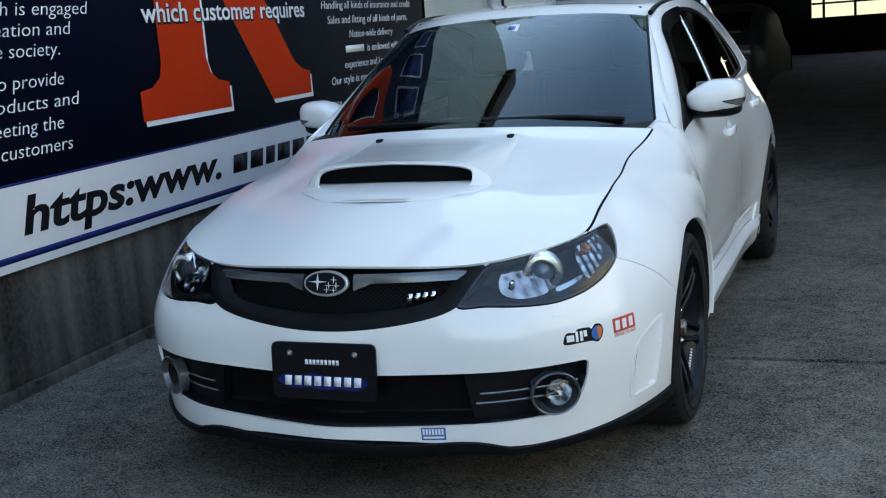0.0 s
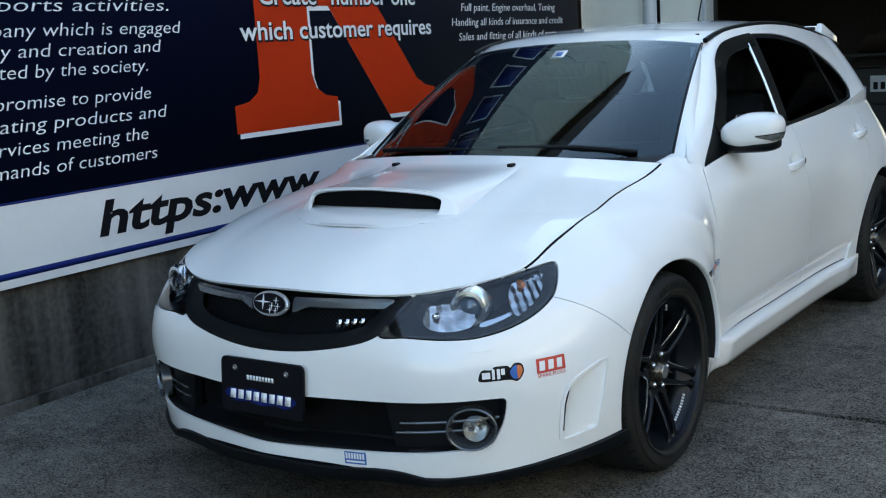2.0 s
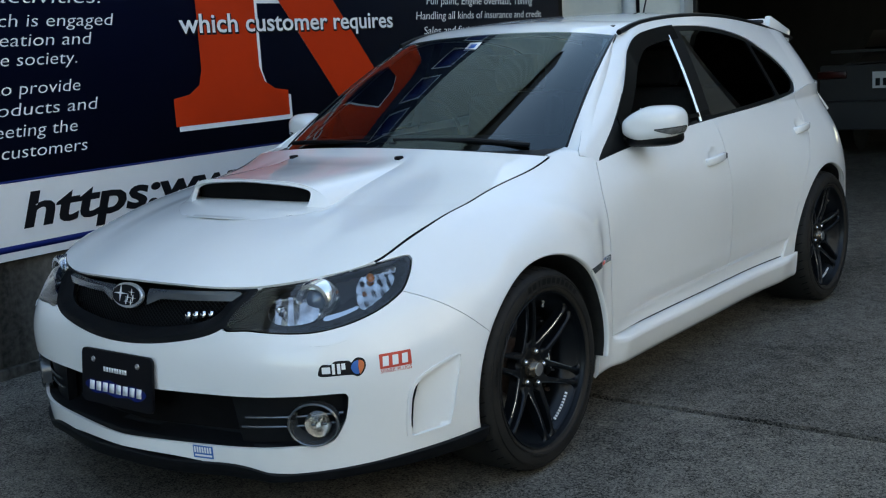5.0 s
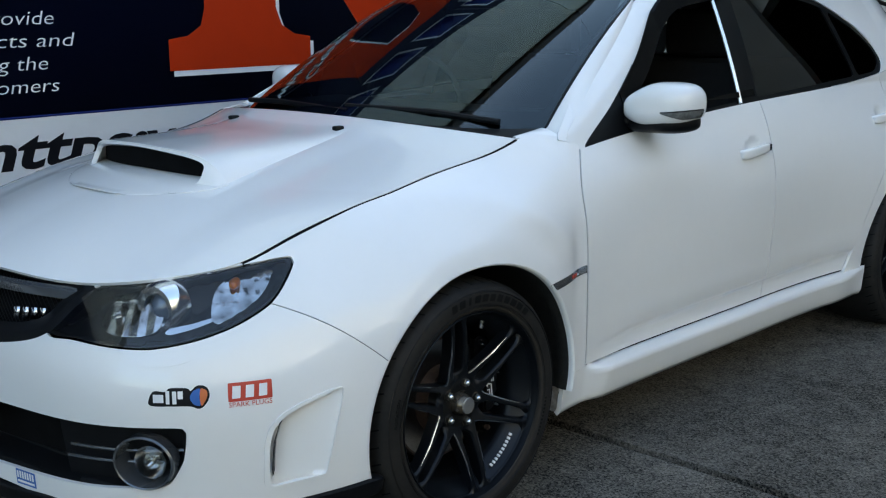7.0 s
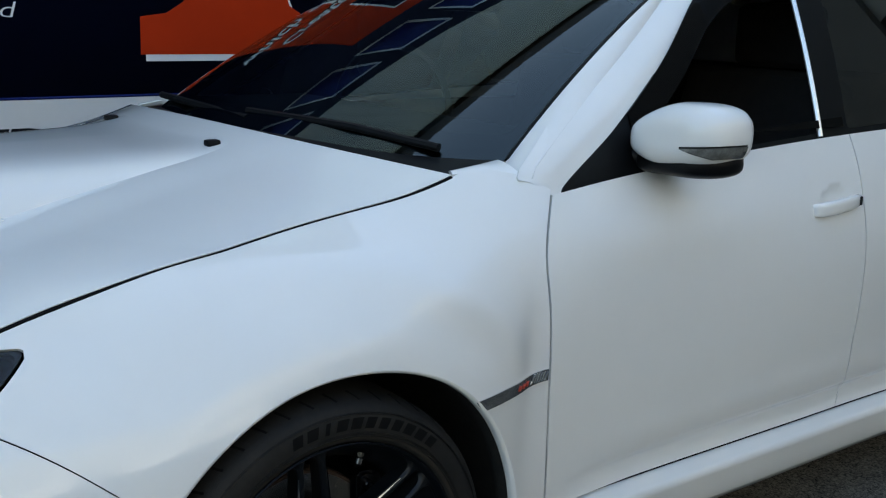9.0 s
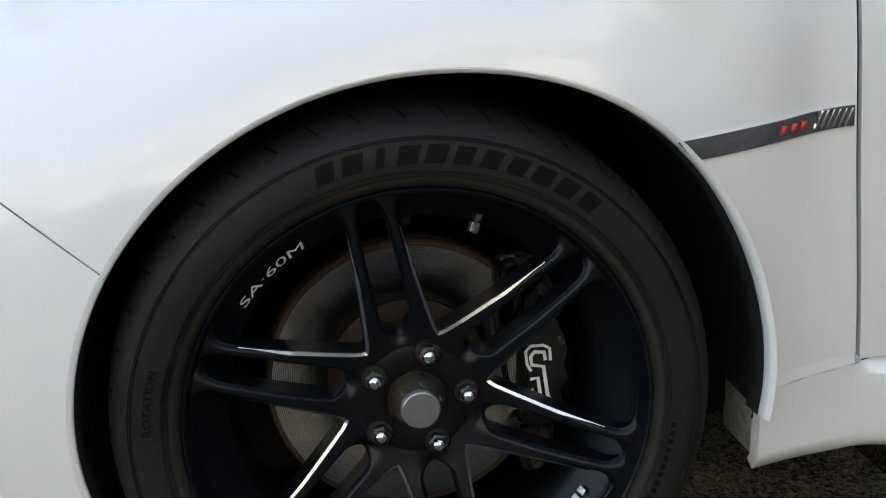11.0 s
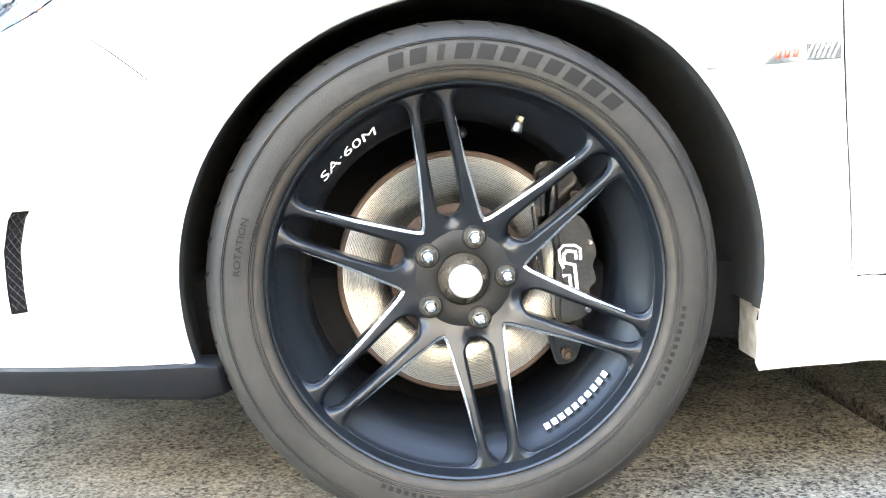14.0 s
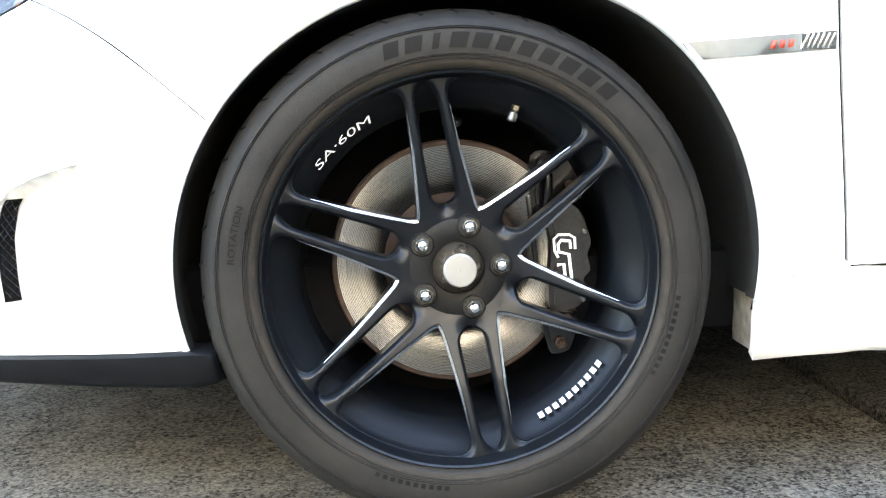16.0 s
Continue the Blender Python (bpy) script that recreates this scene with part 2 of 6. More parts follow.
def paving(name, low, high, stain):
    """Worn exposed-aggregate concrete: pale grains in a dark matrix, with blotches and broad damp stains."""
    m = bpy.data.materials.new(name)
    m.use_nodes = True
    nt = m.node_tree
    p = nt.nodes["Principled BSDF"]
    tc = nt.nodes.new("ShaderNodeTexCoord")

    def noise(scale, detail, rough):
        n = nt.nodes.new("ShaderNodeTexNoise")
        n.inputs["Scale"].default_value, n.inputs["Detail"].default_value, n.inputs["Roughness"].default_value = scale, detail, rough
        nt.links.new(tc.outputs["Object"], n.inputs["Vector"])
        return n.outputs["Fac"]

    def total(value, factor, rest):
        n = nt.nodes.new("ShaderNodeMath")
        n.operation = "MULTIPLY_ADD"
        n.inputs[1].default_value = factor
        nt.links.new(value, n.inputs[0])
        if rest is None:
            n.inputs[2].default_value = 0
        else:
            nt.links.new(rest, n.inputs[2])
        return n.outputs[0]
    cells = nt.nodes.new("ShaderNodeTexVoronoi")
    cells.inputs["Scale"].default_value = 210
    nt.links.new(tc.outputs["Object"], cells.inputs["Vector"])
    sp = nt.nodes.new("ShaderNodeSeparateColor")
    nt.links.new(cells.outputs["Color"], sp.inputs[0])
    grain = total(sp.outputs[0], 0.62, total(noise(80, 7, 0.78), 1.7, None))
    blotch = total(noise(14, 5, 0.65), 0.75, total(noise(2.1, 5, 0.6), 0.65, total(noise(0.55, 4, 0.55), stain, grain)))
    rg = nt.nodes.new("ShaderNodeMapRange")
    middle = 0.31 + 0.85 + 0.375 + 0.325 + stain / 2
    rg.inputs["From Min"].default_value, rg.inputs["From Max"].default_value = middle - 0.40, middle + 0.58
    nt.links.new(blotch, rg.inputs["Value"])
    mix = nt.nodes.new("ShaderNodeMix")
    mix.data_type = "RGBA"
    mix.inputs["A"].default_value, mix.inputs["B"].default_value = (*low, 1), (*high, 1)
    nt.links.new(rg.outputs[0], mix.inputs["Factor"])
    nt.links.new(mix.outputs["Result"], p.inputs["Base Color"])
    p.inputs["Roughness"].default_value, p.inputs["Specular IOR Level"].default_value = 0.85, 0.15
    bp = nt.nodes.new("ShaderNodeBump")
    bp.inputs["Strength"].default_value, bp.inputs["Distance"].default_value = 0.8, 0.004
    nt.links.new(grain, bp.inputs["Height"])
    nt.links.new(bp.outputs[0], p.inputs["Normal"])
    return m


GROUND = paving("rough worn concrete paving", (0.007, 0.0066, 0.0056), (0.307, 0.284, 0.240), 0.5)
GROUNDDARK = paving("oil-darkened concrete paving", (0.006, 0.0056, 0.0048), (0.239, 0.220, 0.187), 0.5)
BASEWALL = concrete("stained concrete plinth", (0.018, 0.0165, 0.0135), (0.135, 0.126, 0.108), 0.9, 0.85, 0.15, 1.5)


# ---- mesh helpers ----
def spline(xs, ys):
    """A natural cubic spline through knots, as a function of an array."""
    xs, ys = np.asarray(xs, float), np.asarray(ys, float)
    A = spline_matrix(xs)

    def f(q):
        return spline_eval(xs, np.broadcast_to(ys, (np.size(q), len(xs))), A, np.ravel(q)).reshape(np.shape(q))
    return f


def spline_matrix(xs):
    n, h = len(xs), np.diff(xs)
    L, R = np.eye(n), np.zeros((n, n))
    for i in range(1, n - 1):
        L[i, i - 1:i + 2] = h[i - 1], 2 * (h[i - 1] + h[i]), h[i]
        R[i, i - 1:i + 2] = 6 / h[i - 1], -6 / h[i - 1] - 6 / h[i], 6 / h[i]
    return np.linalg.solve(L, R)


def spline_eval(xs, Y, A, q):
    """Y: a row of knot values for each query."""
    M = Y @ A.T
    k = np.clip(np.searchsorted(xs, q) - 1, 0, len(xs) - 2)
    i = np.arange(len(q))
    h = xs[k + 1] - xs[k]
    qq = np.clip(q, xs[0] - 0.3 * h, xs[-1] + 0.3 * h)
    a, b = (xs[k + 1] - qq) / h, (qq - xs[k]) / h
    return a * Y[i, k] + b * Y[i, k + 1] + ((a ** 3 - a) * M[i, k] + (b ** 3 - b) * M[i, k + 1]) * h * h / 6


def outline(points, steps=8, closed=True, tight=0.5):
    """A smooth closed curve through the points."""
    p = np.asarray(points, float)
    n = len(p)
    out = []
    for i in range(n if closed else n - 1):
        a, b, c, d = (p[(i + k) % n] if closed else p[min(max(i + k, 0), n - 1)] for k in (-1, 0, 1, 2))
        m1, m2 = tight * (c - a), tight * (d - b)
        for t in np.linspace(0, 1, steps, endpoint=False):
            t2, t3 = t * t, t * t * t
            out.append((2 * t3 - 3 * t2 + 1) * b + (t3 - 2 * t2 + t) * m1 + (3 * t2 - 2 * t3) * c + (t3 - t2) * m2)
    if not closed:
        out.append(p[-1])
    return np.array(out)


def distance(poly, x, y):
    """Signed distance to a polygon: above 0 outside."""
    q = np.stack([np.ravel(x), np.ravel(y)], 1)
    a, b = poly, np.roll(poly, -1, 0)
    best, inside = np.full(len(q), 1e9), np.zeros(len(q), bool)
    for s, e in zip(a, b):
        w, v = e - s, q - s
        t = np.clip((v @ w) / max(w @ w, 1e-12), 0, 1)
        best = np.minimum(best, np.hypot(*(v - t[:, None] * w).T))
        cross = ((s[1] > q[:, 1]) != (e[1] > q[:, 1]))
        with np.errstate(divide="ignore", invalid="ignore"):
            inside ^= cross & (q[:, 0] < w[0] * (q[:, 1] - s[1]) / (w[1] if w[1] else 1e-12) + s[0])
    return np.where(inside, -best, best).reshape(np.shape(x))


def mesh_object(name, verts, faces, mat, parent=None, label="", normals=None, smooth=True):
    me = bpy.data.meshes.new(name)
    me.from_pydata([tuple(map(float, v)) for v in verts], [], [tuple(map(int, f)) for f in faces])
    for m in (mat if isinstance(mat, (list, tuple)) else [mat]):
        me.materials.append(m)
    if smooth:
        me.shade_smooth()
    if normals is not None:
        me.normals_split_custom_set(normals)
    ob = new(name, me)
    if parent is not None:
        ob.parent = parent
    if label:
        ob["label"] = label
    return ob


def part(name, bm, mat, parent=None, label="", smooth=True, angle=35):
    """Links a bmesh as one mesh object, its edges sharp past the angle."""
    me = bpy.data.meshes.new(name)
    for e in bm.edges:
        if len(e.link_faces) == 2 and e.calc_face_angle(0) > radians(angle):
            e.smooth = False
    bm.to_mesh(me)
    bm.free()
    me.materials.append(mat)
    if smooth:
        for f in me.polygons:
            f.use_smooth = True
    ob = new(name, me)
    if parent is not None:
        ob.parent = parent
    if label:
        ob["label"] = label
    return ob


def patch(P, us, vs, cuts=(), rim=0.012, mirror=False, fold=None):
    """A curved panel: the surface P(u, v) over a grid, trimmed where a cut function falls below 0, its edges folded in
    by rim. Returns vertices, faces and a normal for each face corner."""
    U, V = np.meshgrid(us, vs, indexing="ij")
    uv = np.stack([U.ravel(), V.ravel()], 1)
    nv = len(vs)
    faces = [(i * nv + j, (i + 1) * nv + j, (i + 1) * nv + j + 1, i * nv + j + 1)
             for i in range(len(us) - 1) for j in range(nv - 1)]
    for cut in cuts:
        val = cut(uv[:, 0], uv[:, 1])
        pts, made, kept = list(map(tuple, uv)), {}, []
        snap = 1e-6
        for f in faces:
            s = [val[k] > snap for k in f]
            if all(s):
                kept.append(f)
                continue
            if not any(s):
                continue
            poly = []
            for k in range(len(f)):
                a, b = f[k], f[(k + 1) % len(f)]
                if val[a] > snap:
                    poly.append(a)
                if (val[a] > snap) != (val[b] > snap):
                    key = (min(a, b), max(a, b))
                    if key not in made:
                        t = val[key[0]] / (val[key[0]] - val[key[1]])
                        t = min(max(t, 0.02), 0.98)
                        made[key] = len(pts)
                        pts.append(tuple(uv[key[0]] + t * (uv[key[1]] - uv[key[0]])))
                    poly.append(made[key])
            if len(poly) > 2:
                kept.append(tuple(poly))
        uv, faces = np.array(pts), kept
    used = sorted({k for f in faces for k in f})
    index = {k: i for i, k in enumerate(used)}
    uv = uv[used]
    faces = [tuple(index[k] for k in f) for f in faces]
    pos = P(uv[:, 0], uv[:, 1])
    eu, ev = (us[-1] - us[0]) * 2e-4, (vs[-1] - vs[0]) * 2e-4
    du = P(uv[:, 0] + eu, uv[:, 1]) - P(uv[:, 0] - eu, uv[:, 1])
    dv = P(uv[:, 0], uv[:, 1] + ev) - P(uv[:, 0], uv[:, 1] - ev)
    nrm = np.cross(du, dv)
    nrm /= np.maximum(np.linalg.norm(nrm, axis=1), 1e-12)[:, None]
    if mirror:
        pos, nrm = pos * (-1, 1, 1), nrm * (-1, 1, 1)
        faces = [f[::-1] for f in faces]
    verts = [*pos]
    loops = [nrm[k] for f in faces for k in f]
    if rim:
        count = {}
        for f in faces:
            for a, b in zip(f, f[1:] + f[:1]):
                count[(a, b)] = count.get((a, b), 0) + 1
        edges = [e for e in count if (e[1], e[0]) not in count]
        low = {}
        for a, b in edges:
            for k in (a, b):
                if k not in low:
                    low[k] = len(verts)
                    verts.append(pos[k] - (nrm[k] if fold is None else np.array(fold)) * rim)
        for a, b in edges:
            q = (b, a, low[a], low[b])
            n = np.cross(pos[a] - pos[b], nrm[a])
            n = -n / max(np.linalg.norm(n), 1e-12)
            n2 = np.cross(verts[a] - verts[b], verts[low[a]] - verts[b])
            if np.linalg.norm(n2) > 1e-12:
                n = n2 / np.linalg.norm(n2)
            faces.append(q)
            loops += [n] * 4
    return verts, faces, loops


def panel(name, P, us, vs, cuts, mat, parent, label="", rim=0.012, mirror=False):
    v, f, n = patch(P, us, vs, cuts, rim, mirror)
    return mesh_object(name, v, f, mat, parent, label, n)


def lathe(profile, steps=96, axis="x", turn=2 * math.pi):
    """A bmesh turned round the x axis from (x, r) pairs."""
    bm = bmesh.new()
    rings = []
    n = steps if turn > 6.28 else steps + 1
    for x, r in profile:
        rings.append([bm.verts.new((x, r * math.cos(turn * k / steps), r * math.sin(turn * k / steps))) for k in range(n)])
    for a, b in zip(rings, rings[1:]):
        for k in range(steps):
            bm.faces.new((a[k], a[(k + 1) % n], b[(k + 1) % n], b[k]))
    bmesh.ops.remove_doubles(bm, verts=bm.verts, dist=1e-6)
    bmesh.ops.recalc_face_normals(bm, faces=bm.faces)
    return bm


def block(size, at=(0, 0, 0), bevel=0.0, turn=None, seg=2):
    """A bevelled block centred at a place."""
    bm = bmesh.new()
    bmesh.ops.create_cube(bm, size=1, matrix=Matrix.Diagonal((*size, 1)))
    if bevel:
        bmesh.ops.bevel(bm, geom=bm.edges[:], offset=bevel, segments=seg, affect="EDGES", profile=0.6)
    m = Matrix.Translation(at) @ (turn or Matrix())
    bmesh.ops.transform(bm, matrix=m, verts=bm.verts)
    return bm


def prism(points, depth, place=Matrix(), bevel=0.0):
    """A flat outline in local x, y raised along local z by depth."""
    bm = bmesh.new()
    low = [bm.verts.new((x, y, 0)) for x, y in points]
    f = bm.faces.new(low)
    ret = bmesh.ops.extrude_face_region(bm, geom=[f])
    top = [v for v in ret["geom"] if isinstance(v, bmesh.types.BMVert)]
    bmesh.ops.translate(bm, verts=top, vec=(0, 0, depth))
    bmesh.ops.recalc_face_normals(bm, faces=bm.faces)
    if bevel:
        es = [e for e in bm.edges if all(v in top for v in e.verts)]
        bmesh.ops.bevel(bm, geom=es, offset=bevel, segments=2, affect="EDGES")
    bmesh.ops.triangulate(bm, faces=[f for f in bm.faces if len(f.verts) > 4])
    bmesh.ops.transform(bm, matrix=place, verts=bm.verts)
    return bm


def tube(points, radius, sides=10, taper=1.0):
    """A round bar along points."""
    bm = bmesh.new()
    p = [Vector(q) for q in points]
    rings = []
    for i, q in enumerate(p):
        d = (p[min(i + 1, len(p) - 1)] - p[max(i - 1, 0)]).normalized()
        a = d.orthogonal().normalized() if i == 0 else (rings_dir - d * rings_dir.dot(d)).normalized()
        rings_dir = a
        b = d.cross(a)
        r = radius * (1 + (taper - 1) * i / (len(p) - 1))
        rings.append([bm.verts.new(q + r * (a * math.cos(2 * math.pi * k / sides) + b * math.sin(2 * math.pi * k / sides))) for k in range(sides)])
    for a, b in zip(rings, rings[1:]):
        for k in range(sides):
            bm.faces.new((a[k], a[(k + 1) % sides], b[(k + 1) % sides], b[k]))
    bm.faces.new(rings[0][::-1])
    bm.faces.new(rings[-1])
    bmesh.ops.recalc_face_normals(bm, faces=bm.faces)
    return bm


def words(text, size, depth=0.002, shear=0.0, grow=0.0):
    """Lettering as mesh data in local x, y."""
    cu = bpy.data.curves.new("lettering", "FONT")
    cu.body, cu.size, cu.extrude, cu.shear, cu.resolution_u, cu.offset = text, size, depth / 2, shear, 3, grow
    ob = bpy.data.objects.new("lettering", cu)
    scene.collection.objects.link(ob)
    bpy.context.view_layer.update()
    me = bpy.data.meshes.new_from_object(ob)
    bpy.data.objects.remove(ob)
    bpy.data.curves.remove(cu)
    co = np.array([v.co[:] for v in me.vertices])
    return me, co


def glyphs(me, co):
    """The faces of lettering, letter by letter: pieces that stand over one another belong together."""
    parent = list(range(len(co)))

    def find(k):
        while parent[k] != k:
            parent[k] = parent[parent[k]]
            k = parent[k]
        return k
    for p in me.polygons:
        vs = list(p.vertices)
        for v in vs[1:]:
            parent[find(v)] = find(vs[0])
    spans = {}
    for k in range(len(co)):
        r = find(k)
        lo, hi = spans.get(r, (9e9, -9e9))
        spans[r] = (min(lo, co[k, 0]), max(hi, co[k, 0]))
    order = sorted(spans, key=lambda r: spans[r][0])
    groups, owner = [], {}
    for r in order:
        lo, hi = spans[r]
        if groups and min(hi, groups[-1][1]) - lo > 0.6 * min(hi - lo, groups[-1][1] - groups[-1][0]):
            groups[-1][1] = max(groups[-1][1], hi)
        else:
            groups.append([lo, hi, []])
        owner[r] = len(groups) - 1
    for p in me.polygons:
        groups[owner[find(p.vertices[0])]][2].append(tuple(p.vertices))
    return [g[2] for g in groups]


def letters(me, co, pos, mat, parent, label=""):
    """Each letter as a part of its own, its corners at pos."""
    for faces in glyphs(me, co):
        used = sorted({k for f in faces for k in f})
        index = {k: i for i, k in enumerate(used)}
        mesh_object("letter", pos[used], [[index[k] for k in f] for f in faces], mat, parent, label, smooth=False)
    bpy.data.meshes.remove(me)


def lettering(text, place, left, right, base, height, mat, parent, depth=0.002, shear=0.0, grow=0.0):
    """Text set between left and right on the local x axis, its capitals of a given height above base."""
    plain, c0 = words(text, 1.0, 0.002, shear)
    lo, hi = c0[:, 0].min(), c0[:, 0].max()
    bpy.data.meshes.remove(plain)
    me, co = words(text, 1.0, 0.002, shear, grow)
    sx, sy = (right - left) / (hi - lo), height / 0.70
    pos = np.stack([left + (co[:, 0] - lo) * sx, base + co[:, 1] * sy, (co[:, 2] + 0.001) * depth / 0.002], 1)
    m = np.array(place)
    letters(me, co, pos @ m[:3, :3].T + m[:3, 3], mat, parent)


# ---- ground and buildings ----
# two concrete bays meet at an open joint across the yard
JOINT = 0.732
ground = tagged(new("ground"), "rough worn grey concrete yard with an open joint", "ground", kind="structure")
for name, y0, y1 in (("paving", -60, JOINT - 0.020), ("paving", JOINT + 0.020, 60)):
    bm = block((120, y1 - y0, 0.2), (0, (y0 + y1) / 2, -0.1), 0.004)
    part(name, bm, GROUND if y0 < 0 else GROUNDDARK, ground, "" if y0 < 0 else "darker paving by the garage")
bm = block((120, 0.05, 0.05), (0, JOINT, -0.085))
part("joint_filler", bm, VOID, ground, "dark dirt-filled joint")

# the long wall, turned a little away from the car
WALL = Matrix(((-0.043, 0, 1, -1.845), (1, 0, 0.043, 0), (0, 1, 0, 0), (0, 0, 0, 1)))


def on_wall(y0, y1, z0, z1, thick, out=0.0, bevel=0.003):
    return block2(y0, y1, z0, z1, out - thick, out, bevel)


def block2(y0, y1, z0, z1, d0, d1, bevel=0.0):
    bm = block((y1 - y0, z1 - z0, d1 - d0), ((y0 + y1) / 2, (z0 + z1) / 2, (d0 + d1) / 2), bevel)
    bmesh.ops.transform(bm, matrix=WALL, verts=bm.verts)
    bmesh.ops.recalc_face_normals(bm, faces=bm.faces)
    return bm


WALL_TOP = 8.5
wall_left = tagged(new("wall_west"), "stained grey concrete plinth under ribbed beige sheet wall", "wall", kind="structure")
# the unseen length towards -26 is added to keep sun off the yard
part("plinth", on_wall(-26, 5.0, 0.05, 0.60, 0.25, -0.04), BASEWALL, wall_left)
part("footing", on_wall(-26, 5.0, -0.05, 0.048, 0.27, -0.015, 0.008), BASEWALL, wall_left)
bm = bmesh.new()
n, y = [], -26.0
while y < 5.0:
    n += [(y, -0.06), (y + 0.05, -0.06), (y + 0.065, -0.035), (y + 0.115, -0.035), (y + 0.13, -0.06)]
    y += 0.15
cols = [[bm.verts.new(WALL @ Vector((a, z, b))) for z in (0.6, WALL_TOP)] for a, b in n]
for a, b in zip(cols, cols[1:]):
    bm.faces.new((a[0], b[0], b[1], a[1]))
part("sheet", bm, PANEL, wall_left, "ribbed beige sheet metal")
part("core", on_wall(-26, 5.0, 0.6, WALL_TOP, 0.2, -0.07), PANEL, wall_left)
part("fascia", on_wall(-26, 5.0, WALL_TOP - 0.05, WALL_TOP + 1.6, 0.40, 0.22, 0.01), FASCIA, wall_left, "brown eaves board")

# pier that turns towards the garage opening
pier = tagged(new("wall_pier"), "beige panelled pier beside the garage opening", "wall", kind="structure")
part("panel", block((0.54, 0.12, 5.2), (-1.79, 5.11, 2.6), 0.004), PANEL, pier)
part("panel", block((0.36, 0.12, 5.2), (-1.20, 5.13, 2.6), 0.004), PANEL, pier)
part("rib", block((0.04, 0.05, 5.2), (-1.53, 5.06, 2.6), 0.004), PANEL, pier)
part("jamb", block((0.035, 0.16, 5.2), (-1.005, 5.10, 2.6), 0.004), PIPE, pier, "pale metal door jamb")
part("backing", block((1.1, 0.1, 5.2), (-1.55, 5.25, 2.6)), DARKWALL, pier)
pipe = tagged(part("downpipe", tube([(-1.445, 5.02, 0), (-1.445, 5.02, 2.6), (-1.445, 5.02, 5.2)], 0.055, 20), PIPE),
              "pale grey rain downpipe beside the sheet pier", "pipe")

# garage: dark hall behind the car, its shade put into the wall colour
hall = tagged(new("wall_hall"), "garage hall walls, shade put into dark colour, with a far opening", "wall", kind="structure")
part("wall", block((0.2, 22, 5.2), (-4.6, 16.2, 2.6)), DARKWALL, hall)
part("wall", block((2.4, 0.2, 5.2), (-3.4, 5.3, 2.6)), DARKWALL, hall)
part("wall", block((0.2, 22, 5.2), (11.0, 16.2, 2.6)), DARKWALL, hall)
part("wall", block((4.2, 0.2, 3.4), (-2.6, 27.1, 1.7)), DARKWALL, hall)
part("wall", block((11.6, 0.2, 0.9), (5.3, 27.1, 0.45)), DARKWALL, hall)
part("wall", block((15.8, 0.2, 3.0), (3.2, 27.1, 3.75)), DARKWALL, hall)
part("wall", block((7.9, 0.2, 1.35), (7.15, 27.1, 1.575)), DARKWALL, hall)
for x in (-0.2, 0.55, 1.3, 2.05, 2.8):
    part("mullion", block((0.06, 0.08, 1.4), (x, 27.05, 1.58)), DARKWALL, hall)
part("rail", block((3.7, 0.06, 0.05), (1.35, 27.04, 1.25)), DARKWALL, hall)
# lintel above view, set low to keep daylight out of the hall
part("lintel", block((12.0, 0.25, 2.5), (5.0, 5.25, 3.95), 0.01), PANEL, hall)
ceiling = tagged(part("ceiling", block((16, 22, 0.15), (3.2, 16.2, 5.27)), DARKWALL), "garage ceiling, shade put into dark colour", "ceiling", kind="structure")

# sheet wall that closes the garage front beyond the opening
front = tagged(new("wall_front"), "weathered grey sheet wall beside the garage opening", "wall", kind="structure")
part("wall", block((9.1, 0.2, 5.4), (6.5, 5.02, 2.7), 0.01), GREYSHEET, front)
part("plinth", block((9.1, 0.24, 0.5), (6.5, 5.02, 0.25), 0.01), BASEWALL, front, "grey concrete plinth")

# yard opposite
opposite = tagged(new("wall_opposite"), "pale facade across the yard with a row of pale windows", "wall", kind="structure")
part("wall", block((0.3, 26, 7.6), (11.2, -4, 3.8)), FACADE, opposite)
for k in range(5):
    part("window", block((0.1, 2.0, 1.3), (11.04, -11 + 3.4 * k, 3.2), 0.01), PALEBLIND, opposite, "window with a drawn pale blind")
part("gutter", block((0.14, 26, 0.16), (11.0, -4, 5.2), 0.03), PALEBLIND, opposite, "pale gutter")


# ---- printed signboard on the wall ----
sign = tagged(new("signboard"), "large navy printed signboard with white lettering and red letter shape", "signboard")
part("board", on_wall(-6.5, 5.0, 0.535, 3.6, 0.035, -0.004, 0.003), SIGNWHITE, sign)


def print_on(points, mat, level, name="print", label=""):
    bm = prism(points, 0.0012, WALL @ Matrix.Translation((0, 0, -0.004 + level * 0.0013)))
    return part(name, bm, mat, sign, label)


def rect(a, b, c, d):
    return [(a, c), (b, c), (b, d), (a, d)]


print_on(rect(-6.5, 5.0, 0.893, 3.6), NAVY, 0, "navy_field")
print_on(rect(-6.5, 5.0, 0.883, 0.893), BLUE, 0, "blue_line")
print_on(rect(-6.5, 5.0, 0.572, 0.601), BLUE, 0, "blue_stripe")

# large blue slanted shapes high on the board
for k in range(7):
    a = -0.2 + 0.62 * k
    print_on([(a - 0.03, 2.97), (a + 0.43, 2.97), (a + 0.60, 3.43), (a + 0.14, 3.43)], SIGNWHITE, 1, "slanted_edge")
    print_on([(a, 3.0), (a + 0.40, 3.0), (a + 0.56, 3.4), (a + 0.16, 3.4)], BLUE, 2, "slanted_shape")
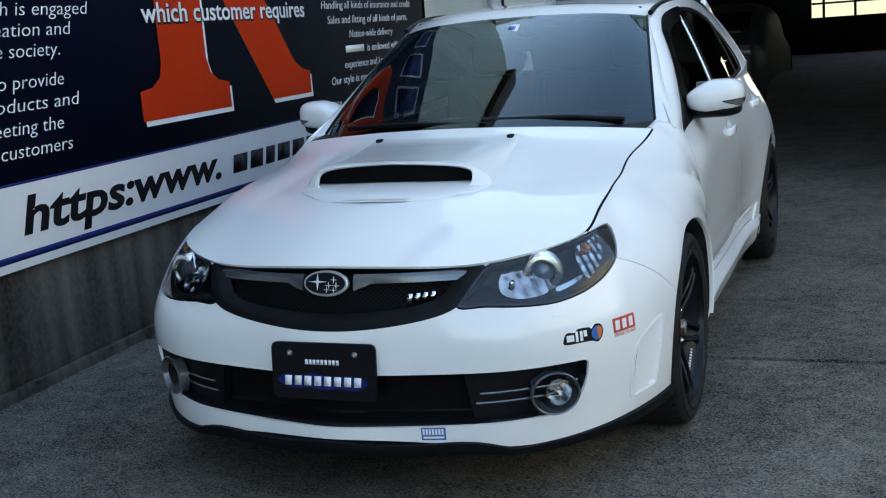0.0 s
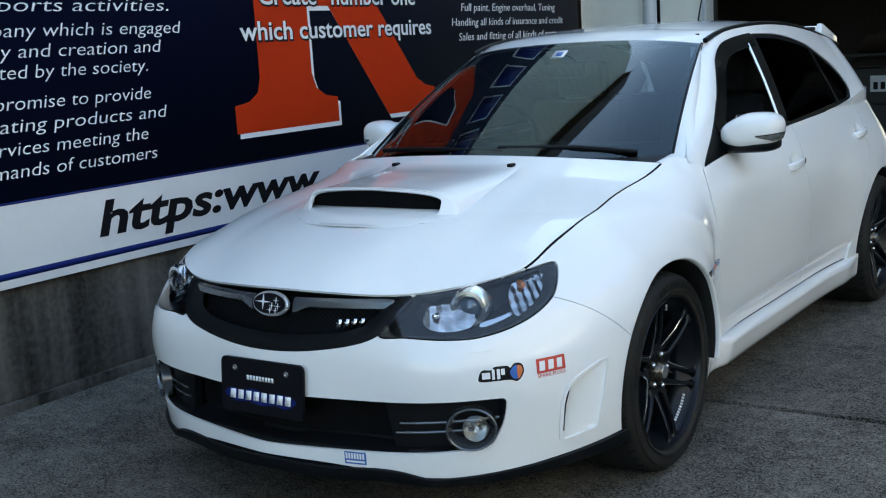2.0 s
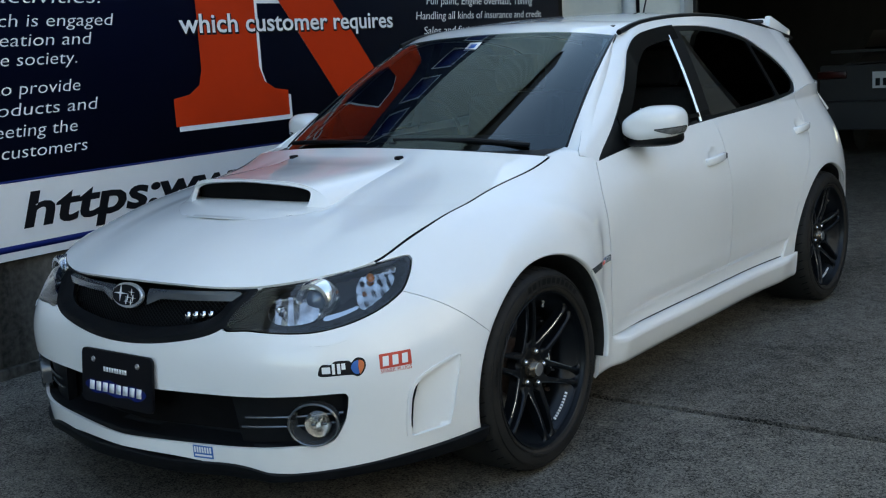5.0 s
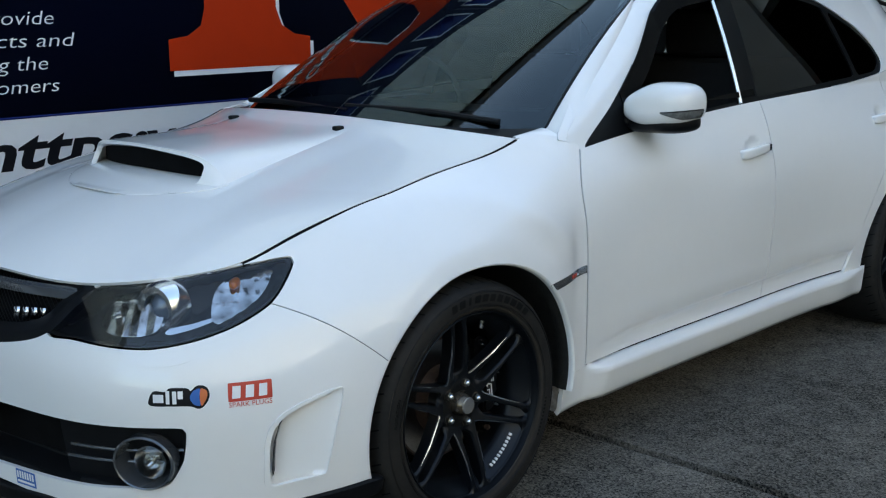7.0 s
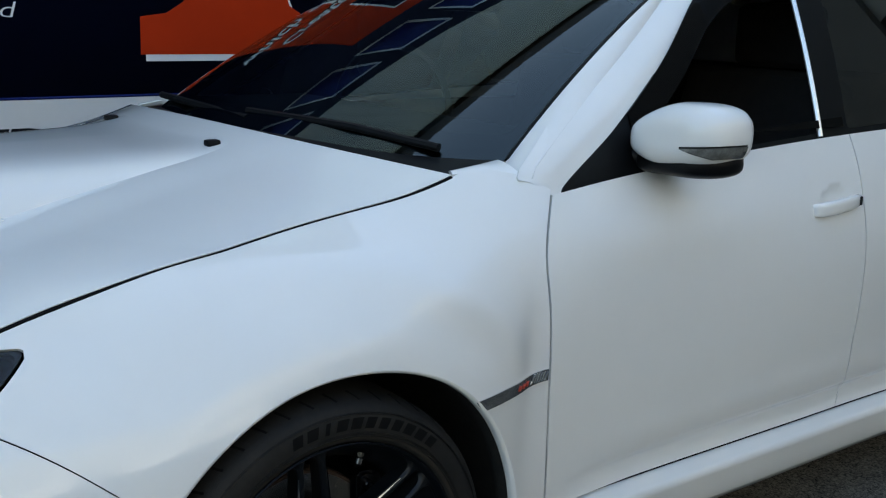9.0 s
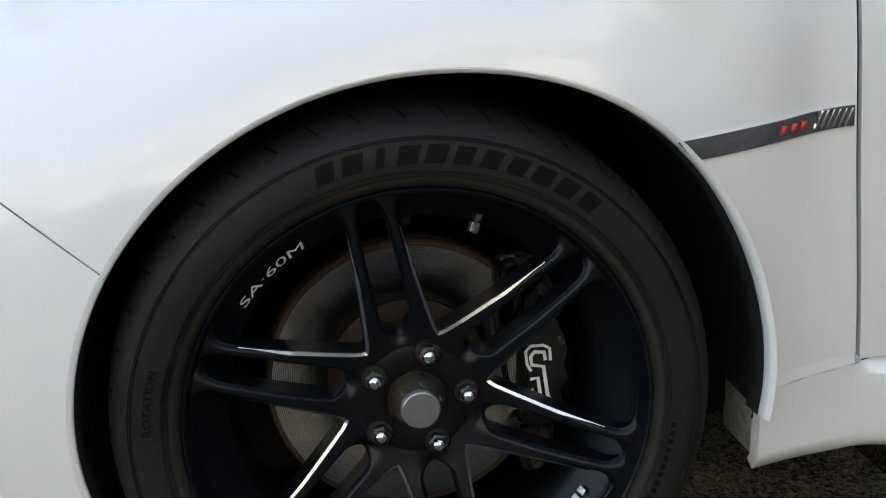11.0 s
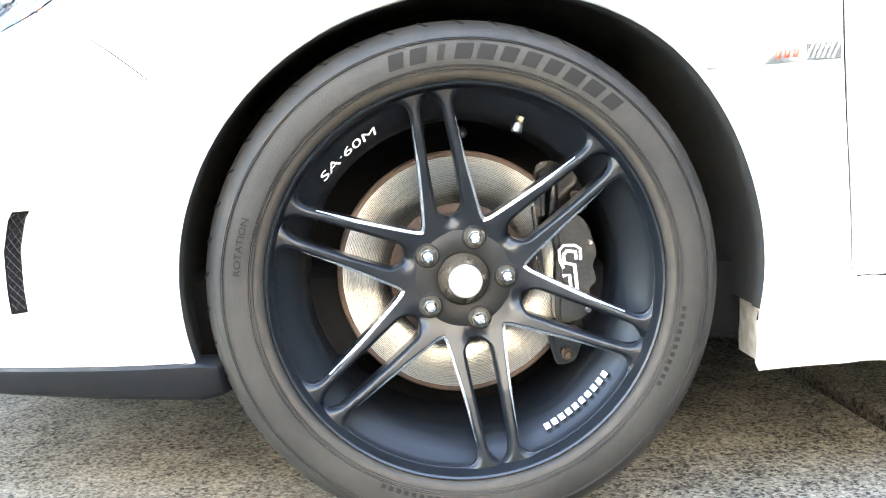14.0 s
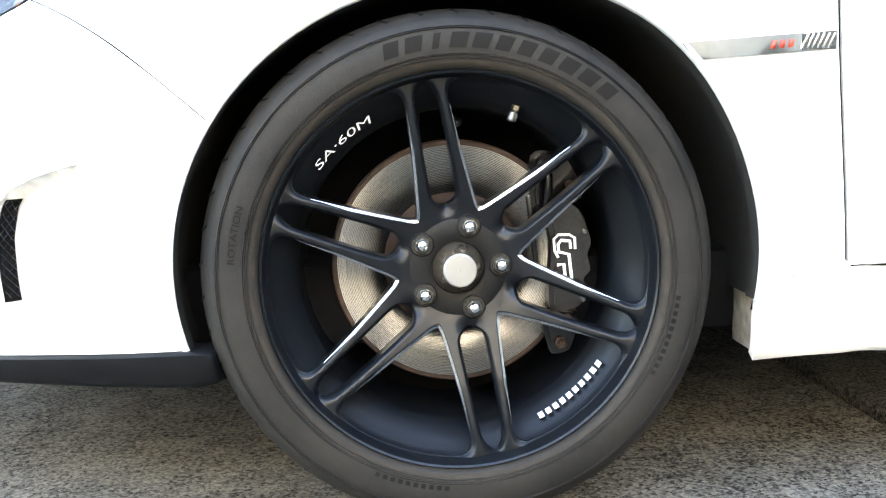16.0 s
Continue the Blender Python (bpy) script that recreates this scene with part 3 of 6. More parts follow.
# the tall red letter: stem with serif foot, sloping leg, bowl; white drop shadow
FOOT = [(0.90, 1.045), (1.765, 1.045), (1.765, 1.185), (1.66, 1.20), (1.58, 1.245), (1.545, 1.33), (1.545, 2.75), (1.11, 2.75),
        (1.11, 1.33), (1.085, 1.25), (1.01, 1.205), (0.90, 1.19)]
LEG = [(1.72, 1.72), (2.13, 1.80), (2.60, 1.25), (2.70, 1.20), (2.80, 1.185), (2.80, 1.045), (2.27, 1.045)]
BOWL = [(1.545, 1.70), (1.9, 1.70), (2.2, 1.75), (2.42, 1.88), (2.5, 2.1), (2.45, 2.4), (2.3, 2.62), (2.05, 2.72), (1.545, 2.75),
        (1.545, 2.55), (1.8, 2.55), (2.0, 2.42), (2.07, 2.2), (2.0, 1.98), (1.8, 1.88), (1.545, 1.88)]
for shape in (FOOT, LEG, BOWL):
    print_on([(a + 0.022, b - 0.026) for a, b in shape], SIGNWHITE, 1, "shadow_print")
    print_on(shape, RED, 2, "red_letter")


def line(text, left, right, mid, height, mat=SIGNWHITE, level=3, shear=0.18, depth=0.0012, grow=0.0):
    lettering(text, WALL @ Matrix.Translation((0, 0, -0.004 + level * 0.0013)), left, right,
              mid - height / 2, height, mat, sign, depth, shear, grow)


for text, left, right, mid in (("sports activities.", -0.52, 0.50, 1.705),
                               ("is a company which is engaged", -0.90, 0.57, 1.600),
                               ("in study and creation and", -0.79, 0.43, 1.514),
                               ("trusted by the society.", -0.664, 0.33, 1.428),
                               ("we promise to provide", -0.688, 0.332, 1.300),
                               ("fascinating products and", -0.79, 0.425, 1.207),
                               ("services meeting the", -0.635, 0.29, 1.112),
                               ("demands of customers", -0.684, 0.335, 1.018)):
    line(text, left, right, mid, 0.058, grow=-0.010)
for text, left, right, mid in (("Create \u201cnumber one\u201d", 1.15, 2.70, 1.757), ("which customer requires", 0.986, 2.795, 1.572)):
    line(text, left + 0.004, right + 0.004, mid - 0.006, 0.098, INK, 3.2, 0.0, 0.0008, 0.05)
    line(text, left, right, mid, 0.098, SIGNWHITE, 4.2, 0.0, 0.0012, 0.012)
for text, left, right, mid in (("Sheet metal, General inspection,", 3.19, 4.60, 1.885),
                               ("Certified car inspection.", 3.36, 4.40, 1.790),
                               ("Full paint, Engine overhaul, Tuning", 3.188, 4.586, 1.692),
                               ("Handling all kinds of insurance and credit", 3.06, 4.715, 1.594),
                               ("Sales and fitting of all kinds of parts,", 3.14, 4.63, 1.495),
                               ("Nation-wide delivery", 3.48, 4.30, 1.395),
                               ("experience and knowledge.", 3.36, 4.40, 1.190),
                               ("Our style is modeled from customers\u2019", 3.12, 4.66, 1.09),
                               ("requests and feedback.", 3.42, 4.36, 0.985)):
    line(text, left, right, mid, 0.052, shear=0.14, grow=-0.006)
print_on(rect(3.40, 3.72, 1.268, 1.315), SIGNWHITE, 3, "word_bar")
line("is endowed with", 3.78, 4.40, 1.292, 0.052, shear=0.06)
line("https:www.", -0.05, 1.56, 0.752, 0.155, INK, 1, 0.22, 0.0012, 0.028)
for a, b in ((1.70, 1.86), (1.90, 2.05), (2.09, 2.2), (2.24, 2.4), (2.44, 2.6), (2.64, 2.8), (2.9, 3.3)):
    print_on([(a, 0.675), (b, 0.675), (b + 0.025, 0.775), (a + 0.025, 0.775)], INK, 1, "word_bar")


# ---- the white hatchback ----
# The shell is a set of section profiles: the distance out from an inner spine at ten heights, at stations that run
# from the nose (angle round the nose, degrees) along the side (centimetres) and round the tail.
NOSE, TAIL = -0.10, 2.75
LEVELS = np.array([0.18, 0.30, 0.42, 0.53, 0.62, 0.70, 0.78, 0.86, 0.94, 1.00])
STATIONS = (
    (0, (.868, .868, .858, .848, .825, .790, .735, .670, .600, .550)),
    (20, (.872, .878, .876, .872, .852, .810, .745, .675, .600, .550)),
    (34, (.912, .928, .934, .933, .900, .840, .760, .690, .610, .560)),
    (46, (.938, .952, .968, .968, .935, .880, .795, .715, .640, .590)),
    (57, (.935, .952, .966, .961, .928, .882, .812, .715, .630, .580)),
    (70, (.910, .930, .938, .933, .912, .866, .786, .700, .610, .560)),
    (80, (.898, .916, .924, .922, .911, .878, .812, .700, .590, .535)),
    (90, (.892, .906, .913, .915, .910, .888, .838, .722, .592, .530)),
    (100, (.892, .906, .913, .916, .912, .895, .856, .748, .600, .530)),
    (127, (.885, .900, .906, .910, .912, .903, .880, .812, .698, .610)),
    (140, (.855, .868, .876, .883, .888, .885, .866, .826, .758, .690)),
    (144, (.847, .858, .865, .870, .873, .871, .860, .828, .768, .703)),
    (148, (.842, .852, .860, .866, .870, .869, .859, .831, .780, .731)),
    (158, (.838, .846, .856, .864, .868, .868, .860, .838, .790, .759)),
    (240, (.828, .838, .852, .863, .868, .868, .860, .842, .815, .788)),
    (300, (.835, .845, .857, .868, .873, .873, .866, .848, .818, .792)),
    (335, (.870, .880, .892, .900, .902, .896, .880, .853, .815, .785)),
    (363, (.890, .898, .906, .910, .910, .902, .884, .853, .810, .780)),
    (375, (.885, .895, .903, .907, .907, .899, .882, .850, .806, .775)),
    (405, (.860, .880, .890, .893, .890, .880, .862, .835, .795, .765)),
    (435, (.800, .830, .850, .855, .850, .840, .820, .795, .760, .735)),
    (465, (.735, .760, .780, .785, .780, .770, .745, .700, .650, .620)),
)
KNOTS = np.array([s[0] for s in STATIONS], float)
RADII = np.array([s[1] for s in STATIONS])
A_LEVEL, A_KNOT = spline_matrix(LEVELS), spline_matrix(KNOTS)
SIDE_END = 90 + (TAIL - NOSE) * 100
ARCH = (0.018, 0.335, 0.358)


def reach(u, z):
    rows = np.stack([spline_eval(LEVELS, np.broadcast_to(r, (np.size(z), 10)), A_LEVEL, np.ravel(z)) for r in RADII], 1)
    return spline_eval(KNOTS, rows, A_KNOT, np.ravel(u)).reshape(np.shape(u))


def shell(u, z):
    """The outer skin: u along the body from the middle of the nose (left side above 0), z the height."""
    s, a = np.where(u < 0, -1.0, 1.0), np.abs(u)
    r = reach(a, z)
    front = np.radians(np.minimum(a, 90.0))
    rear = np.radians(np.clip(a - SIDE_END, 0, 90))
    y = NOSE + np.clip(a - 90, 0, SIDE_END - 90) / 100
    x = np.where(a <= 90, r * np.sin(front), r * np.cos(rear))
    y = y - np.where(a < 90, r * np.cos(front), 0) + np.where(a > SIDE_END, r * np.sin(rear), 0)
    # the front arch flares: a soft hollow runs round above it
    away = np.hypot(y - ARCH[0], z - ARCH[1])
    fade = np.clip((y + 0.40) / 0.20, 0, 1) * np.clip((0.42 - y) / 0.12, 0, 1) * np.clip((z - 0.48) / 0.14, 0, 1) * np.clip((0.917 + 0.2 * y - z) / 0.04, 0, 1)
    fade = fade * fade * (3 - 2 * fade)
    crest = 0.522 + 0.10 * np.clip(-y, 0, 0.5)
    hollow = (0.0070 * np.exp(-((away - crest + 0.068) / 0.042) ** 2) - 0.0055 * np.exp(-((away - crest) / 0.029) ** 2)) * fade
    return np.stack([s * (x - hollow), y, z + 0 * x], -1)


def along(y):
    """The station of a place along the side."""
    return 90 + (y - NOSE) * 100


# feature lines: bonnet edge, bumper seam, body bottom, belt
BONNET_EDGE = spline([0, 15, 32, 46, 56.3, 64, 70, 80, 90, 106, 118, 128, 137], [.730, .727, .722, .744, .769, .803, .826, .856, .876, .902, .921, .942, .972])
BELT = spline([150, 158, 243, 300, 345, 372], [.925, .934, .997, 1.015, 1.040, 1.075])
SEAM = spline([55, 60.8, 70, 77.3, 84], [.715, .686, .618, .528, .43])
BOTTOM = spline([0, 20, 34, 40, 57, 70, 78], [.238, .228, .208, .207, .230, .240, .247])
REAR_ARCH = (2.625, 0.335, 0.360)
LAMP = outline([(27.0, 62.0), (33.2, 71.2), (39, 72.6), (46, 74.0), (52, 75.4), (57, 76.3), (61.5, 76.9), (64.6, 77.0), (65.2, 76.3), (63.2, 72.6), (60.4, 68.6), (55.5, 65.0),
                (50, 62.5), (44, 61.0), (38, 61.0), (32, 61.6)], 6, tight=0.4)
GRILLE = outline([(-33, 72.5), (-20, 74.5), (0, 75.5), (20, 74.5), (33, 72.5), (30.5, 67), (26.5, 61.5), (20, 58.4), (10, 56.2), (0, 55.5), (-10, 56.2), (-20, 58.4), (-26.5, 61.5), (-30.5, 67)], 6)
INTAKE = outline([(-47.6, 44.0), (-48.6, 42), (-48.0, 36), (-46.3, 31), (-44.5, 29.4), (-34, 28.2), (-17, 27.6), (0, 27.4), (17, 27.6), (34, 28.2), (44.5, 29.4), (46.3, 31),
                  (48.0, 36), (48.6, 42), (47.6, 44.0), (34, 43.5), (17, 43.0), (0, 42.8), (-17, 43.0), (-34, 43.5)], 5, tight=0.3)
RECESS = outline([(69.9, 48.7), (68.6, 39), (67.2, 29.5), (66.6, 28.7), (63, 28.4), (59.8, 28.0), (59.1, 28.7), (59.1, 33), (59.3, 38.5), (60.0, 42.2), (61.6, 44.8), (64.2, 46.6), (67.2, 47.9)], 6, tight=0.3)


def outside(shape, gap=0.0):
    return lambda u, z: distance(shape, u, z * 100) - gap


def inside(shape, gap=0.0):
    return lambda u, z: -distance(shape, u, z * 100) - gap


def arch_swell(angle):
    """How much fuller than a circle the front arch is, behind and above the axle."""
    return 0.013 * np.exp(-((np.degrees(angle) - 54) / 26) ** 2)


def arch_cut(arch, gap=0.0):
    def f(u, z):
        y = shell(u, z)[..., 1]
        across = (y - arch[0]) * np.where(y < arch[0], 0.945, 0.978)
        swell = arch_swell(np.arctan2(z - arch[1], across)) if arch is ARCH else 0
        return np.hypot(across, z - arch[1]) - arch[2] - swell - gap
    return f


def below(line, gap):
    return lambda u, z: (line(np.abs(u)) - z) * 100 - gap


def above(line, gap):
    return lambda u, z: (z - line(np.abs(u))) * 100 - gap


car = tagged(new("car"), "white sports hatchback with black alloy wheels parked on concrete", "car")
steps = lambda a, b, d: np.linspace(a, b, max(2, int(round(abs(b - a) / d)) + 1))

# bumper
bumper = panel("front_bumper", shell, steps(-80, 80, 0.8), steps(0.19, 0.76, 0.0095),
               [above(BOTTOM, 0), below(BONNET_EDGE, 0.3),
                lambda u, z: np.where(np.abs(u) > 55, (SEAM(np.abs(u)) - z) * 100 - 0.12, 5.0),
                lambda u, z: distance(LAMP, np.abs(u), z * 100) - 0.25, outside(GRILLE), outside(INTAKE), arch_cut(ARCH),
                lambda u, z: distance(RECESS, np.abs(u), z * 100)],
               PAINT, car, rim=0.010)
for mirrored in (False, True):
    # pocket ahead of the wheel: deep at its front edge, running out flush at the back
    def pocket_skin(u, z):
        d = np.clip((69.5 - 1.5 * (48 - z * 100) / 10 - u) / 8.0, 0, 1)
        a = np.radians(np.minimum(u, 90))
        return shell(u, z) - np.stack([np.sin(a), -np.cos(a), 0 * a], -1) * (0.001 + (0.003 + 0.026 * d ** 0.8) * np.clip(-distance(RECESS, u, z * 100) / 0.45, 0, 1))[..., None]
    panel("pocket", pocket_skin, steps(58, 71, 0.5), steps(0.27, 0.50, 0.01), [inside(RECESS, -0.15)], PAINT, bumper, "body-colour side pocket", rim=0, mirror=mirrored)
    panel("pocket_rim", lambda u, z: shell(u, z) + np.array([0.0025, -0.0015, 0]), steps(57, 72, 0.3), steps(0.26, 0.51, 0.006),
          [lambda u, z: distance(RECESS, u, z * 100), lambda u, z: 0.75 * np.clip((69.5 - u) / 2, 0.2, 1) - distance(RECESS, u, z * 100)], PAINT, bumper, "raised pocket edge", rim=0.026, mirror=mirrored)
    def outlet(a, z, back=0.0):
        lo = np.interp(z, [.284, .33, .385, .432, .456], [59.2, 59.2, 59.5, 60.4, 62.4])
        q = shell(lo + 0.25 + 14 * a + back, z)
        d = np.radians(lo)
        return q - np.stack([np.sin(d), -np.cos(d), 0 * d], -1) * (0.003 + 0.9 * a)[..., None]
    panel("outlet_mesh", outlet, steps(0, 0.024, 0.006)[::-1], steps(0.303, 0.436, 0.01), [], VOID, bumper, "black mesh outlet", rim=0.001, mirror=mirrored)
    bm = bmesh.new()
    for k in range(-3, 16):
        for slope in (1, -1):
            a = np.linspace(0.001, 0.0235, 7)
            z = 0.292 + 0.0125 * k + slope * (a - 0.012) * 1.15
            pts = [q * (-1 if mirrored else 1, 1, 1) for q, h in zip(outlet(a, z, 0.14), z) if 0.305 < h < 0.434]
            for p, q in zip(pts, pts[1:]):
                side = Vector(q - p).normalized().cross(Vector((0.4, -0.9, 0))) * 0.0009
                bm.faces.new([bm.verts.new(Vector(e) + o) for e, o in ((p, side), (q, side), (q, -side), (p, -side))])
    part("mesh", bm, SATINCHROME, bumper, "pale diamond mesh")

# lip under the bumper
LIP_TOP = spline([0, 20, 31, 34.5, 38, 57, 70, 76], [.238, .230, .224, .210, .209, .232, .242, .247])


def lip_section(u, k):
    """One of eight corners of the lip's section at a station: the face leans in a little, edges rounded."""
    top = LIP_TOP(np.abs(u)) - 0.003
    tall = np.interp(np.abs(u), [0, 29, 36, 50, 62, 77], [.044, .042, .026, .032, .040, .052])
    end = np.clip((76.6 - np.abs(u)) / 1.6, 0, 1) ** 0.5
    out = np.array([-.055, .008, .012, .012, .008, .001, -.006, -.055])[k]
    down = np.array([0, 0, .06, .2, .8, .96, 1, 1])[k]
    z = top - tall * (0.5 + (down - 0.5) * (0.72 + 0.28 * end))
    p, a = shell(u, np.maximum(z, 0.2)), np.radians(np.minimum(np.abs(u), 90))
    p = p + np.stack([np.sign(u) * np.sin(a), -np.cos(a), 0 * a], -1) * (out - 0.010 * (1 - end))[..., None]
    p[..., 2] = z
    return p


us = np.concatenate([[-76.6, -76.45, -76.1, -75.6], steps(-75, 75, 0.9), [75.6, 76.1, 76.45, 76.6]])
bm = bmesh.new()
rows = [[bm.verts.new(p) for p in lip_section(np.full(8, u), np.arange(8))] for u in us]
for p, q in zip(rows, rows[1:]):
    for k in range(8):
        bm.faces.new((p[k], p[(k + 1) % 8], q[(k + 1) % 8], q[k]))
bm.faces.new(rows[0])
bm.faces.new(rows[-1][::-1])
bmesh.ops.recalc_face_normals(bm, faces=bm.faces)
part("lip_spoiler", bm, BLACK, car, "black chin lip spoiler", angle=40)
panel("undertray", lambda u, t: np.stack([0.9 * np.sin(np.radians(u)) * t, -0.02 - 0.9 * np.cos(np.radians(u)) * t, 0.2 + 0 * u], -1),
      steps(-72, 72, 4), steps(0.3, 1, 0.2), [], VOID, car, "black undertray", rim=0.004)

# front wings
DOOR_FRONT = spline([0.2, .308, .45, .611, .75, .822, .932, 1.01], [.516, .513, .503, .491, .486, .489, .544, .60])


def wing_top(u):
    """Upper edge of the wing from the bonnet corner to the corner of the door mirror sail."""
    return np.interp(u, [137, 143, 150, 157, 163], [.970, .978, .967, .926, .90])


def wing_cuts(side_gap=0.12):
    return [lambda u, z: np.where(u > 86, 5.0, (z - SEAM(np.minimum(u, 84))) * 100 - 0.12),
            lambda u, z: np.where(u < 137, (BONNET_EDGE(np.minimum(u, 137)) - z) * 100 - 0.30, (wing_top(u) - z) * 100),
            outside(LAMP, 0.25), arch_cut(ARCH),
            lambda u, z: (DOOR_FRONT(z) - shell(u, z)[..., 1]) * 100 - 0.28,
            lambda u, z: (z - 0.3005 - 0.01 * np.clip((u - 140) / 11, 0, 1)) * 100 - 0.1]


for mirrored in (False, True):
    panel("wing", shell, steps(54, 162, 0.9), steps(0.28, 1.02, 0.01), wing_cuts(), PAINT, car, rim=0.008, mirror=mirrored)

# doors and rear quarter
DOOR_MID = spline([.28, .313, .6, .841, 1.02], [1.55, 1.548, 1.545, 1.543, 1.54])
DOOR_REAR = spline([.25, .31, .45, .6, .75, .9, 1.06], [2.10, 2.13, 2.20, 2.28, 2.40, 2.50, 2.52])
HANDLES = ((1.425, .845), (2.42, .885))


def door_skin(u, z):
    p = shell(u, z)
    y = p[..., 1]
    # soft swage low on the doors and cups behind the handles
    k = np.clip((0.378 + 0.012 * (y - 0.6) - z) / 0.022, 0, 1)
    low = np.exp(-((z - 0.42 - 0.012 * (y - 0.6)) / 0.035) ** 2)
    p[..., 0] += (0.003 * low - 0.010 * k * k * (3 - 2 * k)) * np.clip((y - 0.56) / 0.22, 0, 1)
    for hy, hz in HANDLES:
        r = np.hypot((y - hy) / 0.062, (z - hz - 0.010) / 0.036)
        p[..., 0] -= 0.010 * np.clip(1 - r * r, 0, 1) ** 1.2
    return p


for mirrored in (False, True):
    door = panel("front_door", door_skin, steps(144, 270, 1.6), steps(0.29, 1.05, 0.0125),
                 [lambda u, z: (shell(u, z)[..., 1] - DOOR_FRONT(z)) * 100 - 0.28, lambda u, z: (DOOR_MID(z) - shell(u, z)[..., 1]) * 100 - 0.2,
                  below(BELT, 0), lambda u, z: (z - 0.313) * 100], PAINT, car, rim=0.008, mirror=mirrored)
    door2 = panel("rear_door", door_skin, steps(250, 356, 1.6), steps(0.29, 1.06, 0.0125),
                  [lambda u, z: (shell(u, z)[..., 1] - DOOR_MID(z)) * 100 - 0.2, lambda u, z: (DOOR_REAR(z) - shell(u, z)[..., 1]) * 100 - 0.2,
                   below(BELT, 0), lambda u, z: (z - 0.313) * 100, arch_cut(REAR_ARCH, 0.02)], PAINT, car, rim=0.008, mirror=mirrored)
    sgn = -1 if mirrored else 1
    for k, (d, (hy, hz)) in enumerate(((door, HANDLES[0]), (door2, HANDLES[1]))):
        hx = float(shell(np.array([along(hy)]), np.array([hz]))[0, 0])
        bm = bmesh.new()
        rows = []
        for t, o, s, w in ((-0.094, -0.004, -0.006, 0.010), (-0.090, 0.010, -0.006, 0.014), (-0.078, 0.020, -0.005, 0.016), (-0.03, 0.027, -0.001, 0.0165), (0.03, 0.026, 0.003, 0.0160),
                           (0.062, 0.020, 0.005, 0.0150), (0.086, 0.014, 0.006, 0.0135), (0.092, 0.006, 0.006, 0.011), (0.094, -0.004, 0.006, 0.009)):
            ring = [(0.55, -1), (0.9, -0.85), (1, -0.5), (1, 0.5), (0.88, 0.85), (0.5, 1), (-0.6, 1), (-0.6, -1)]
            rows.append([bm.verts.new((sgn * (hx + o - 0.008 + 0.008 * e), hy + t, hz + s + w * f)) for e, f in ring])
        for p, q in zip(rows, rows[1:]):
            for j in range(8):
                bm.faces.new((p[j], p[(j + 1) % 8], q[(j + 1) % 8], q[j]))
        bm.faces.new(rows[0])
        bm.faces.new(rows[-1][::-1])
        bmesh.ops.recalc_face_normals(bm, faces=bm.faces)
        h = part("door_handle", bm, PAINT, d, "white grip handle", angle=50)
        if k == 0 and not mirrored:
            part("lock", block((0.012, 0.012, 0.022), (hx + 0.0125, hy + 0.079, hz + 0.006), 0.003), BLACK, d, "black key lock")
    panel("rear_quarter", shell, steps(300, 465, 1.8), steps(0.24, 1.09, 0.014),
          [lambda u, z: (shell(u, z)[..., 1] - DOOR_REAR(z)) * 100 - 0.2, lambda u, z: (BELT(np.minimum(u, 372)) + np.clip(u - 372, 0, 99) * 0.0002 - z) * 100,
           arch_cut(REAR_ARCH)], PAINT, car, rim=0.02, mirror=mirrored)

    def inner_skin(u, z):
        a = np.radians(np.minimum(u, 90))
        return shell(u, z) - np.stack([np.sin(a), -np.cos(a), 0 * a], -1) * 0.012
    panel("inner_skin", inner_skin, steps(57, 372, 2), steps(0.26, 0.955, 0.02),
          [arch_cut(ARCH, 0.004), arch_cut(REAR_ARCH, 0.004), outside(LAMP, 0.8), lambda u, z: np.where(u < 84, (z - SEAM(np.minimum(u, 84))) * 100 + 4, 5.0),
           lambda u, z: np.where(u < 137, (BONNET_EDGE(np.minimum(u, 137)) - z) * 100 - 1.5, (BELT(np.clip(u, 150, 372)) - z) * 100 - 1.5)], VOID, car, "black inner skin", rim=0, mirror=mirrored)

    # filler between wing, bonnet corner and windscreen foot
    def corner(t, q):
        u = 136.6 + 15 * t
        A = shell(u, wing_top(u))
        B = np.stack([0.692 + 0.012 * t, 0.372 + 0.135 * t, 0.973 + 0.020 * t], -1)
        return A * (1 - q[..., None]) + B * q[..., None] + np.stack([0 * t, 0 * t, 0.004 * 4 * q * (1 - q)], -1)
    panel("wing_corner", corner, steps(0, 0.84, 0.1), steps(0, 1, 0.25), [], PAINT, car, rim=0.01, mirror=mirrored)
    # sill skirt: vertical face with a step out below the doors
    def skirt_skin(u, t):
        y = NOSE + (u - 90) / 100
        prof_x = np.interp(t, [0, .08, .2, .28, .75, .92, 1], [-.030, -.010, .020, .035, .019, .008, -.045])
        prof_z = np.interp(t, [0, .08, .2, .28, .75, .92, 1], [.3105, .3070, .2995, .293, .222, .195, .190])
        ahead = np.interp(t, [0, .08, .2, .28, .75, .92, 1], [.318, .311, .3035, .296, .215, .196, .190])
        prof_z = np.where(y < 0.512, ahead, prof_z)
        base = shell(np.maximum(u, 141), np.full_like(u, 0.30))[..., 0]
        flare = 0.012 * np.clip((1 - (y - 0.4) / 0.1), 0, 1)
        z = prof_z
        blend = np.clip((y - 0.505) / 0.10, 0, 1)
        blend = blend * blend * (3 - 2 * blend)
        tail = np.clip((2.30 - y) / 0.24, 0, 1)
        blend = blend * tail * tail * (3 - 2 * tail)
